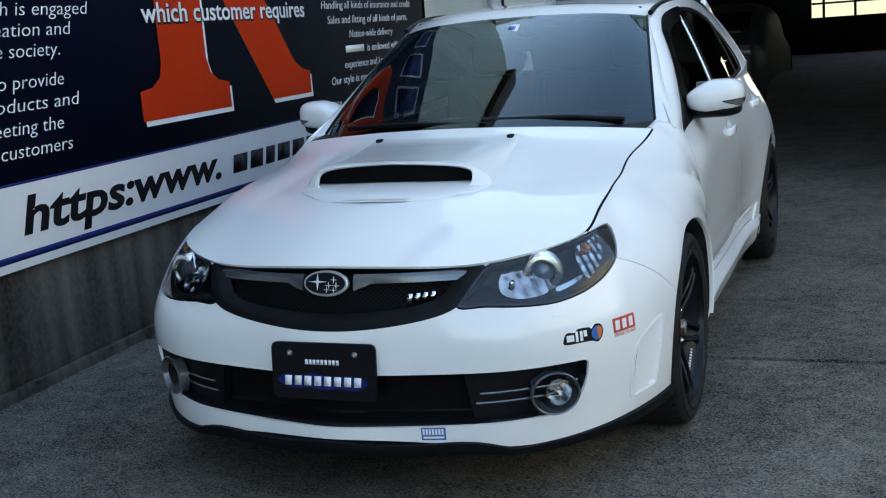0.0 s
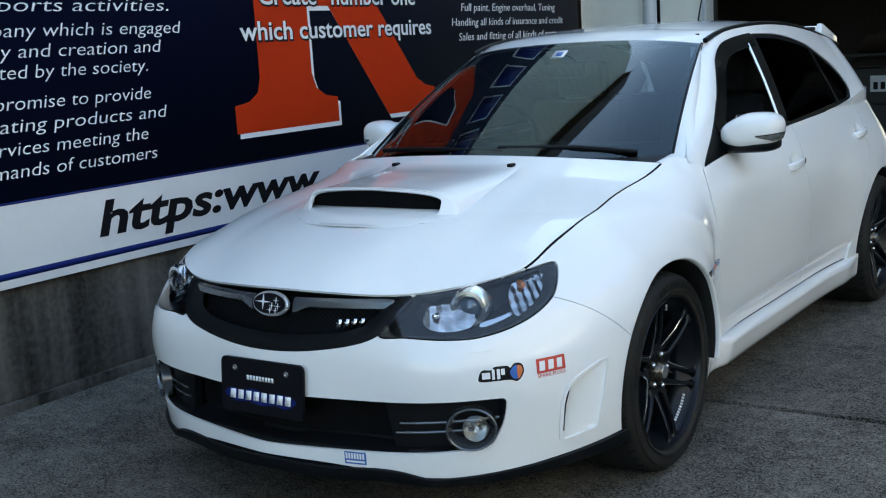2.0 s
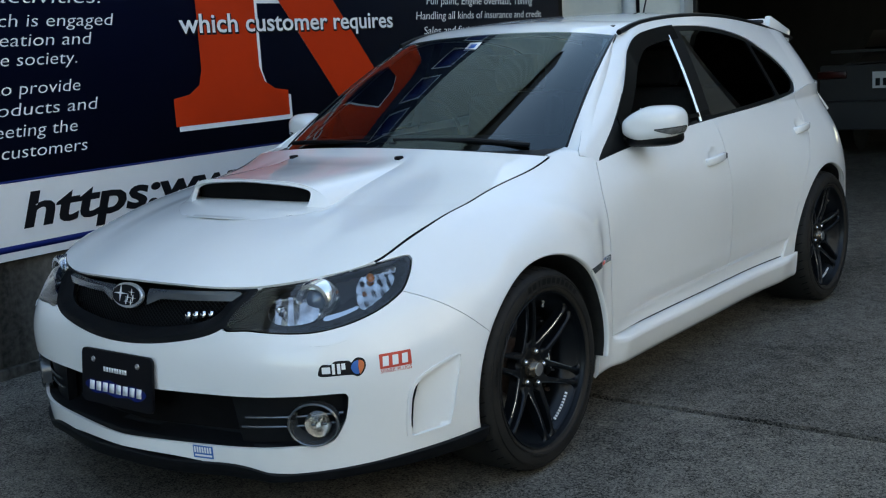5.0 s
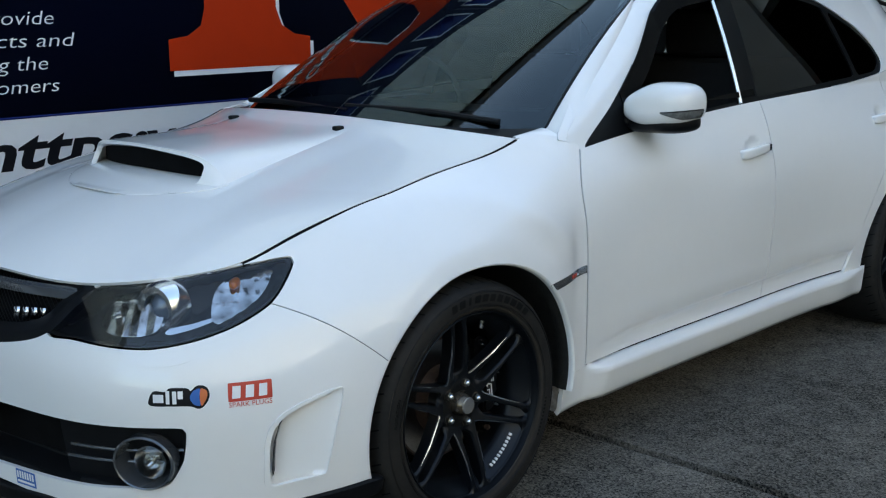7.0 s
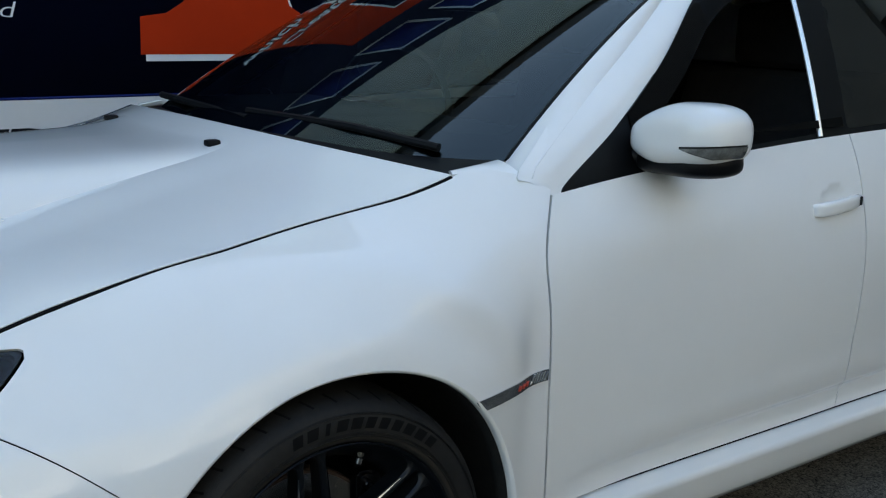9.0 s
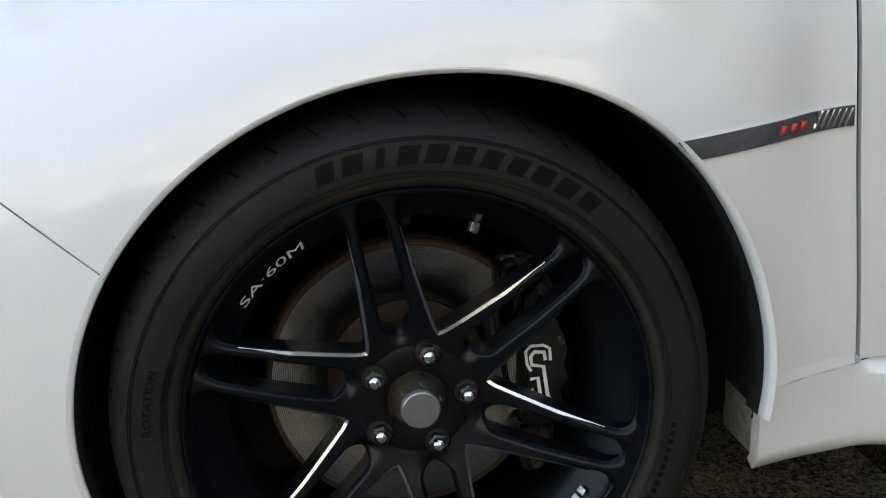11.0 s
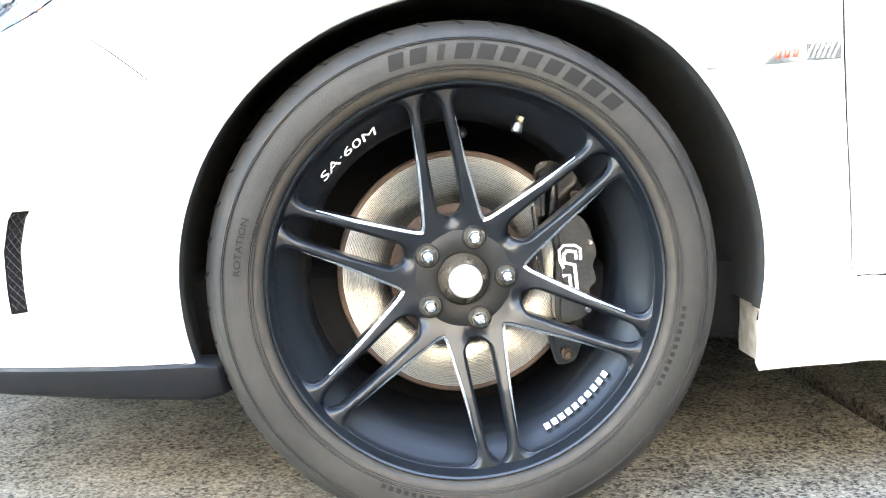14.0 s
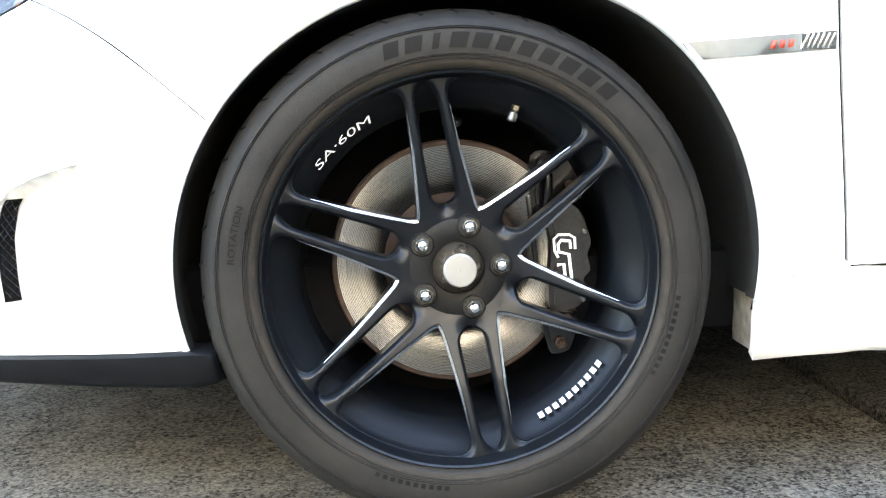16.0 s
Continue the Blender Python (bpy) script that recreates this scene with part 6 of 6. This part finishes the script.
# brakes behind the wheels on the side that shows
for y, r in ((0, 0.163), (2.625, 0.158)):
    disc = part("brake_disc", lathe([(0.758, 0.075), (0.762, 0.085), (0.768, 0.093), (0.770, 0.096), (0.770, r - 0.002), (0.768, r), (0.744, r), (0.742, r - 0.003), (0.742, 0.10)], 96), DISC, car, "shiny worn brake disc")
    part("disc_edge", lathe([(0.7705, r - 0.006), (0.771, r - 0.001), (0.768, r + 0.0012), (0.744, r + 0.0012)], 96), RUSTED, disc, "rusty disc edge")
    part("disc_bell", lathe([(0.7705, 0.094), (0.775, 0.088), (0.795, 0.080), (0.80, 0.072), (0.80, 0.02)], 72), RUSTED, disc, "rusty disc bell")
    disc.location = (0, y, 0.327)
    # caliper wraps the rear of the disc
    C = Matrix.Translation((0.780, y + 0.015, 0.316)) @ Matrix(((0, 0, 1, 0), (1, 0, 0, 0), (0, 1, 0, 0), (0, 0, 0, 1)))
    face = outline([(.108, .073), (.130, .090), (.149, .080), (.158, .062), (.166, .036), (.161, .018), (.165, -.002), (.156, -.014), (.158, -.034), (.146, -.052), (.112, -.056), (.109, -.02), (.113, .03)], 4, tight=0.4)
    cal = part("brake_caliper", prism(face, 0.032, C, 0.007), CALIPER, car, "dark metallic brake caliper with white mark")
    part("upper_bracket", prism(outline([(.088, .152), (.114, .157), (.136, .146), (.150, .120), (.156, .094), (.131, .088), (.107, .072), (.090, .068)], 3, tight=0.3), 0.024, C, 0.006), CALIPERDARK, cal, "gloss black caliper bracket")
    part("lower_bracket", prism(outline([(.100, -.054), (.146, -.056), (.146, -.085), (.136, -.112), (.112, -.116), (.103, -.090)], 3, tight=0.3), 0.022, C, 0.006), CALIPERDARK, cal, "dirty black caliper bracket")
    bm = tube([(0.806, y + 0.122, 0.327 + 0.072), (0.812, y + 0.1225, 0.327 + 0.085), (0.806, y + 0.123, 0.327 + 0.116)], 0.0085, 14)
    part("bridge_pin", bm, CALIPERDARK, cal, "shiny bridge pin")
    part("bridge_rib", block((0.010, 0.007, 0.10), (0.812, y + 0.102, 0.327 + 0.040), 0.003, Matrix.Rotation(radians(6), 4, "X")), CALIPERDARK, cal, "dark pad plate")
    for b, c, r, mat in ((.106, .136, .0085, CALIPERDARK), (.139, .112, .0065, RUSTED), (.142, .095, .0065, RUSTED), (.124, -.100, .0075, RUSTED), (.134, -.066, .005, RUSTED), (.156, .050, .0028, STEEL), (.152, -.040, .0035, STEEL)):
        bm = lathe([(0.008, 0.0005), (0.008, r * 0.5), (0.004, r * 0.55), (0.006, r * 0.8), (0.004, r), (-0.012, r)], 14)
        bmesh.ops.translate(bm, verts=bm.verts, vec=(0.808 if c > .06 or c < -.056 else 0.814, y + b + 0.015, 0.316 + c))
        part("bolt", bm, mat, cal, "caliper bolt")
    # white mark as plain strokes
    for pts, w in (([(.1335, .033), (.1325, .043), (.121, .0445), (.1165, .039), (.1175, .029), (.131, .0255), (.1345, -.010), (.1425, -.028)], .0042),
                   ([(.1395, .032), (.139, .047), (.132, .0515), (.117, .052), (.111, .046), (.112, .031), (.1165, .0215)], .0034), ([(.115, .0115), (.124, .0125), (.1265, -.014)], .0040), ([(.116, .000), (.1185, -.012)], .0040)):
        bm = bmesh.new()
        q = [Vector(p) for p in pts]
        rows = []
        for k, p in enumerate(q):
            d = (q[min(k + 1, len(q) - 1)] - q[max(k - 1, 0)]).normalized()
            o = Vector((-d.y, d.x)) * w / 2
            rows.append([bm.verts.new(C @ Vector((*(p + o * sg + Vector((0.004, -0.005))), h))) for sg, h in ((-1, 0.0320), (-1, 0.0330), (1, 0.0330), (1, 0.0320))])
        for a, b in zip(rows, rows[1:]):
            for k in range(3):
                bm.faces.new((a[k], b[k], b[k + 1], a[k + 1]))
        bmesh.ops.recalc_face_normals(bm, faces=bm.faces)
        part("mark_stroke", bm, WHITE, cal, "white mark stroke", smooth=False)
    # knuckle and hose seen above the disc
    bm = lathe([(0.012, 0.0005), (0.010, 0.004), (0.004, 0.007), (-0.01, 0.008)], 12)
    bmesh.ops.translate(bm, verts=bm.verts, vec=(0.765, y + 0.010, 0.327 + 0.188))
    part("knuckle_bolt", bm, STEEL, cal, "steel bolt")
    part("brake_hose", tube([(0.70, y - 0.050, 0.46), (0.735, y - 0.046, 0.50), (0.735, y - 0.040, 0.54), (0.70, y - 0.036, 0.60)], 0.006, 8), BRONZE, cal, "brown brake hose")
    # dark inner well, drive parts
    part("wheel_well", lathe([(0.62, 0.02), (0.62, 0.20), (0.66, 0.27)], 40), VOID, disc, "black inner well")

# arch liners
for mirrored in (1, -1):
    for y0, (ay, az, full) in ((0, ARCH), (1, REAR_ARCH)):
        bm = bmesh.new()
        lip = bmesh.new()
        rows, edges = [], []
        for k in range(61):
            a = radians(-9 + 205 * k / 60) if y0 == 0 else radians(-16 + 205 * k / 60)
            cy = math.cos(a) / (0.945 if math.cos(a) < 0 else 0.978)
            ar = full + (float(arch_swell(a)) if y0 == 0 else 0)
            py, pz = ay + ar * cy, az + ar * math.sin(a)
            us = np.linspace(66, 120, 109) if y0 == 0 else np.linspace(along(py) - 2, along(py) + 2, 9)
            sk = shell(us, np.full(us.shape, pz))
            px = float(np.interp(py, sk[:, 1], sk[:, 0]))
            w = float(np.interp(math.cos(a), [-0.85, -0.2], [0.003, 0.016])) if y0 == 0 else 0.016
            if a > radians(-9.5):
                edges.append([lip.verts.new((mirrored * x, ay + r * cy, az + r * math.sin(a))) for x, r in ((px + 0.0002, ar + 0.0015), (px - 0.12 * w, ar - 0.0030), (px - 0.4 * w, ar - 0.0050), (px - w - 0.002, ar - 0.0055))])
            rows.append([bm.verts.new((mirrored * x, ay + r * cy, az + r * math.sin(a))) for x, r in ((px - w, ar - 0.0062), (px - w - 0.03, ar - 0.0070), (px - 0.06, ar), (0.60, ar + 0.004), (0.45, ar))])
        for grid, mesh in ((rows, bm), (edges, lip)):
            for a, b in zip(grid, grid[1:]):
                for i in range(len(a) - 1):
                    mesh.faces.new((a[i], a[i + 1], b[i + 1], b[i]))
        part("arch_flange", lip, PAINT, car, "rolled white arch edge", angle=80)
        part("arch_liner", bm, LINER, car, "black plastic arch liner")
for sgn in (1, -1):
    part("skirt_return", block((0.100, 0.012, 0.084), (sgn * 0.792, 0.400, 0.238), 0.004), DIRTYPAINT, car, "dirt-speckled white end of the side skirt")
part("floor_pan", block((1.5, 3.9, 0.12), (0, 1.35, 0.27), 0.03), VOID, car, "dark floor pan")
part("firewall", block((1.3, 0.05, 0.55), (0, 0.42, 0.62)), VOID, car)
part("engine", block((0.98, 0.78, 0.42), (0, 0.0, 0.55), 0.03), VOID, car, "dark engine block")

# wing vent strip with emblem bars
def vent_skin(y, t):
    u = along(y)
    top = 0.604 + 0.012 * np.clip((y - 0.275) / 0.2, 0, 1)
    z = top - 0.0225 * np.clip((y - 0.2735) / 0.019, 0.06, 1) * (1 - t)
    p = shell(u, z)
    p[..., 0] += 0.0025
    return p


vent = panel("wing_vent_trim", vent_skin, steps(0.2745, 0.485, 0.0048), steps(0, 1, 0.125), [], TRIM, car, "chrome wing trim", rim=0.008)
panel("vent_mesh", lambda y, t: vent_skin(y, t) + np.array([0.0015, 0, 0]), steps(0.440, 0.484, 0.006), steps(0.05, 0.95, 0.15), [], GUNMETAL, vent, "ribbed dark insert", rim=0.002)
for k in range(6):
    y = 0.443 + 0.007 * k
    x = float(vent_skin(np.array([y]), np.array([0.5]))[0, 0])
    part("vent_rib", block((0.005, 0.003, 0.021), (x, y, 0.604), 0.001, Matrix.Rotation(radians(-25), 4, "X")), CHROME, vent, "bright rib")
for k in range(3):
    y = 0.392 + 0.013 * k
    p = vent_skin(np.array([y]), np.array([0.5]))[0]
    part("emblem_bar", prism([(0, -0.0050), (0.0060, -0.0050), (0.0088, 0.0050), (0.0028, 0.0050)], 0.0008, Matrix(((0, 0, 1, float(p[0]) - 0.0004), (1, 0, -0.1, y), (0, 1, 0, float(p[2])), (0, 0, 0, 1)))), STICKRED, vent, "red emblem bar")


# stickers that follow the bumper skin
def decal(name, shape, mat, u0, z0, lift, parent, label="", slope=0.0):
    """A flat shape in centimetres laid on the skin at a station and height."""
    cm = math.degrees(0.01 / float(reach(np.array([u0]), np.array([z0]))[0]))
    pts = np.array(shape, float)
    lo, hi = pts.min(0) - 0.05, pts.max(0) + 0.05
    P = lambda a, b: shell(u0 + a * cm, z0 + b / 100 + slope * a / 100) + np.stack([np.sin(np.radians(u0 + a * cm)), -np.cos(np.radians(u0 + a * cm)), 0 * a], -1) * lift
    return panel(name, P, np.linspace(lo[0], hi[0], 40), np.linspace(lo[1], hi[1], 24), [lambda a, b: -distance(pts, a, b)], mat, parent, label, rim=0)


oil = decal("maker_sticker", outline([(-6.6, -1.6), (-6.9, 0), (-5.8, 1.6), (-3.4, 1.5), (-2.2, 2.3), (1.4, 2.2), (2.2, 1.6), (3.6, 2.7), (5.6, 2.3), (6.2, 0.4), (5.2, -1.6), (3.8, -2.4), (2.0, -1.8), (-1.5, -1.7)], 5), INK, 48.2, 0.508, 0.0006, bumper, "black-edged oil maker sticker")
for a, b, c, d in ((-6.0, -3.7, -0.9, 0.9), (-3.2, -2.4, -1.2, 1.7), (-1.8, -0.9, -1.2, 1.6), (-0.6, 0.5, -0.1, 1.6)):
    decal("sticker_bar", rect(a, b, c, d), WHITE, 48.2, 0.508, 0.0012, oil, "white bar")
decal("sticker_shape", outline([(2.0, 0.2), (2.8, 1.6), (4.2, 2.0), (4.0, 0.2), (4.2, -1.6), (2.8, -1.4)], 5), STICKBLUE, 48.2, 0.508, 0.0012, oil, "blue half shape")
decal("sticker_shape", outline([(4.3, 2.0), (5.5, 1.6), (5.7, 0.3), (4.8, -1.4), (4.3, -1.6), (4.1, 0.2)], 5), STICKORANGE, 48.2, 0.508, 0.0012, oil, "orange half shape")
plug = decal("plug_sticker", rect(-4.8, 4.8, -1.2, 2.9), STICKRED, 57.0, 0.506, 0.0006, bumper, "red spark plug maker sticker")
for k in range(3):
    decal("sticker_bar", [(-4.0 + 2.9 * k, -0.5), (-2.2 + 2.9 * k, -0.5), (-2.0 + 2.9 * k, 2.2), (-3.8 + 2.9 * k, 2.2)], WHITE, 57.0, 0.506, 0.0012, plug, "white bar")


def curved_text(text, width, height, u0, z0, mat, parent, lift=0.0008):
    me, co = words(text, 1.0, 0.0004)
    lo, hi = co[:, 0].min(), co[:, 0].max()
    cm = math.degrees(0.01 / float(reach(np.array([u0]), np.array([z0]))[0]))
    a = ((co[:, 0] - lo) / (hi - lo) - 0.5) * width
    u = u0 + a * cm
    p = shell(u, z0 + co[:, 1] * height / 70)
    p += np.stack([np.sin(np.radians(u)), -np.cos(np.radians(u)), 0 * u], -1) * (lift + co[:, 2:3])
    letters(me, co, p, mat, parent)


curved_text("SPARK PLUGS", 9.4, 1.1, 57.0, 0.482, STICKRED, plug)
pad = decal("brake_sticker", rect(-3.5, 3.5, -1.9, 1.9), STICKBLUE, 20.8, 0.256, 0.0008, bumper, "small blue brake maker sticker")
for k in range(7):
    decal("sticker_bar", rect(-3.1 + 0.9 * k, -2.5 + 0.9 * k, -0.3, 1.5), WHITE, 20.8, 0.256, 0.0014, pad, "white bar")
decal("sticker_bar", rect(-3.0, 3.0, -1.4, -0.8), WHITE, 20.8, 0.256, 0.0014, pad, "white bar")

# door mirrors
for sgn in (1, -1):
    def mirror_point(v, swell=0.0):
        """A point of the housing from one on the unit ball: pointed towards the door, blunt outside, cut flat at the back."""
        x, y, z = v
        sx = math.copysign(abs(x) ** (0.50 if x > 0 else 0.68), x)
        sz = math.copysign(abs(z) ** 0.64, z)
        sy = min(math.copysign(abs(y) ** 0.8, y), 0.45)
        k = min(max((sx + 1) / 0.95, 0), 1)
        hgt = 0.066 * (0.70 + 0.30 * k * k * (3 - 2 * k)) - 0.003 * max(sx, 0) + swell
        return (sgn * (0.872 + (0.110 + swell) * sx), 0.845 + (0.085 + swell) * sy + 0.020 * sx, 1.040 + hgt * sz + 0.006 * sx - 0.006 * (1 - k) - (0.006 if sz > 0 else -0.004) * max(0, sx) ** 2)
    bm = bmesh.new()
    bmesh.ops.create_uvsphere(bm, u_segments=48, v_segments=28, radius=1)
    for v in bm.verts:
        v.co = mirror_point(v.co)
    if sgn < 0:
        bmesh.ops.reverse_faces(bm, faces=bm.faces)
    mirror = part("door_mirror", bm, PAINT, car, "white door mirror with turn signal", angle=80)
    bm = bmesh.new()
    bmesh.ops.create_uvsphere(bm, u_segments=32, v_segments=16, radius=1)
    for v in bm.verts:
        x, y, z = v.co
        v.co = (sgn * (0.868 + 0.102 * math.copysign(abs(x) ** 0.6, x)), 0.850 + 0.070 * y + 0.020 * x, 0.985 + 0.030 * math.copysign(abs(z) ** 0.6, z) + 0.004 * x)
    part("mirror_base", bm, SATIN, mirror, "black mirror underside", angle=80)
    part("mirror_arm", tube([(sgn * 0.755, 0.80, 0.985), (sgn * 0.79, 0.83, 0.988), (sgn * 0.85, 0.86, 0.99)], 0.022, 12), SATIN, mirror, "black mirror arm")
    part("mirror_glass", block((0.16, 0.004, 0.11), (sgn * 0.872, 0.887, 1.04), 0.002), CHROME, mirror, "mirror glass")
    # clear signal lens: a wedge that widens towards the outer end and wraps round it
    for name, mat, grow, edge, label in (("signal_frame", SATIN, 0.0012, 0.0, "black signal lens frame"), ("turn_signal", SIGNAL, 0.0026, 0.035, "clear turn signal lens with silver inside")):
        bm = bmesh.new()
        rows = []
        for q in np.linspace(0, 1, 25):
            az = radians(6 + 92 * q)
            zt, zb = -0.13 - 0.02 * q - edge, -0.17 - 0.40 * min(q / 0.45, 1) ** 0.7 + edge * (1 if q > 0.05 else 0.2)
            zb = min(zb, zt - 0.01)
            rows.append([bm.verts.new(mirror_point((math.sin(az) * math.sqrt(1 - z * z), -math.cos(az) * math.sqrt(1 - z * z), z), grow)) for z in np.linspace(zb, zt, 5)])
        for p, q in zip(rows, rows[1:]):
            for j in range(4):
                bm.faces.new((p[j], q[j], q[j + 1], p[j + 1]) if sgn > 0 else (p[j + 1], q[j + 1], q[j], p[j]))
        part(name, bm, mat, mirror, label, angle=80)
    # black corner sail at the window
    panel("corner_sail", lambda y, z: cabin_skin(y, z) + np.array([0.002, 0, 0]), steps(0.56, 0.93, 0.02), steps(0.91, 1.15, 0.01), [lambda y, z: -distance(SIDE_GLASS, y, z) + 0.003, lambda y, z: 0.915 - y], SATIN, car, "black window corner sail", rim=0.004, mirror=sgn < 0)

# wipers
for pts in ([(0.60, 0.42, 1.004), (0.40, 0.345, 1.028), (0.10, 0.275, 1.034)], [(0.12, 0.262, 1.02), (-0.2, 0.262, 1.032), (-0.5, 0.35, 1.018)]):
    w = part("wiper", tube(pts, 0.009, 8), BLACK, car, "black wiper")
panel("cowl", lambda s, t: low_curve(s) * (1 - t[..., None]) + (rear_edge(s) * np.array([1.02, 1, 1]) - np.array([0, -0.004, 0.02])) * t[..., None], steps(-1, 1, 0.1), steps(0, 1, 0.25)[::-1], [], BLACK, car, "black cowl panel", rim=0.004)

# cabin interior
part("dashboard", block((1.36, 0.42, 0.16), (0, 0.70, 0.92), 0.05), CLOTH, car, "dark dashboard")
bm = lathe([(0.0, 0.175), (0.014, 0.186), (0.0, 0.197), (-0.014, 0.186), (0.0, 0.175)], 40)
bmesh.ops.transform(bm, matrix=Matrix.Translation((-0.36, 1.0, 0.97)) @ Matrix.Rotation(radians(-65), 4, "Z"), verts=bm.verts)
part("steering_wheel", bm, CLOTH, car, "dark steering wheel")
for sx in (-0.36, 0.36):
    seat = part("seat_back", block((0.50, 0.16, 0.62), (sx, 1.72, 0.82), 0.06, Matrix.Rotation(radians(-14), 4, "X"), 3), CLOTH, car, "dark bucket seat")
    part("headrest", block((0.26, 0.10, 0.18), (sx, 1.83, 1.22), 0.04, None, 3), CLOTH, seat)
    part("seat_cushion", block((0.52, 0.52, 0.16), (sx, 1.40, 0.52), 0.05, None, 3), CLOTH, seat)
part("rear_bench", block((1.3, 0.2, 0.6), (0, 2.5, 0.8), 0.06), CLOTH, car, "dark rear bench")
part("headliner", block((1.04, 1.7, 0.02), (0, 2.05, 1.40), 0.008), CLOTH, car, "dark headliner")
part("rear_mirror", block((0.23, 0.03, 0.06), (0, 0.98, 1.29), 0.012), BLACK, car, "black rear-view mirror")


# ---- silver saloon in the hall ----
other = tagged(new("parked_car"), "silver saloon seen from behind in the dark garage", "car")
OX, OY = -0.62, 8.85


def saloon(y, a):
    """Body section round the tail: a runs from the left sill over the top to the right sill."""
    w = 0.76 - 0.10 * np.clip((9.2 - y) / 0.4, 0, 1) ** 2
    x = np.cos(a)
    top = np.interp(y, [8.9, 9.3, 9.9, 10.3, 10.9, 12.2, 12.8, 13.6], [0.98, 1.02, 1.04, 1.25, 1.40, 1.40, 1.05, 0.95])
    e = 0.45
    X = OX + w * np.sign(x) * np.abs(x) ** e
    Z = 0.30 + (top - 0.30) * np.abs(np.sin(a)) ** e
    return np.stack([X, y, Z], -1)


panel("body", saloon, steps(8.9, 13.2, 0.1)[::-1], np.linspace(0.02, math.pi - 0.02, 41), [], SHADEDSILVER, other, rim=0.01)
part("tail_panel", block((1.40, 0.10, 0.62), (OX, OY + 0.06, 0.66), 0.04), SHADEDSILVER, other)
part("bumper", block((1.50, 0.22, 0.30), (OX, OY - 0.02, 0.46), 0.06), SHADEDSILVER, other, "silver rear bumper")
part("boot_spoiler", block((1.2, 0.14, 0.03), (OX, OY + 0.14, 1.10), 0.012), SHADEDSILVER, other)
part("rear_window", block((1.15, 0.02, 0.36), (OX, 10.12, 1.20), 0.01, Matrix.Rotation(radians(-60), 4, "X")), SATIN, other, "dark rear window")
for sx in (-1, 1):
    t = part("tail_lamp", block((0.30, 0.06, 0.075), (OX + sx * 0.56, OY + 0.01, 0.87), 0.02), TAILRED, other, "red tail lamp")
    part("wheel", lathe([(-0.1, 0.30), (0.1, 0.30), (0.1, 0.05)], 32), RUBBER, other).location = (OX + sx * 0.64, 9.75, 0.31)
pl = part("number_plate", block((0.33, 0.012, 0.165), (OX + 0.02, OY - 0.03, 0.81), 0.006), SIGNWHITE, other, "pale plate")
for k in range(4):
    part("plate_bar", block((0.045, 0.004, 0.075), (OX - 0.09 + 0.072 * k, OY - 0.038, 0.79), 0.002), INK, pl, "dark bar")
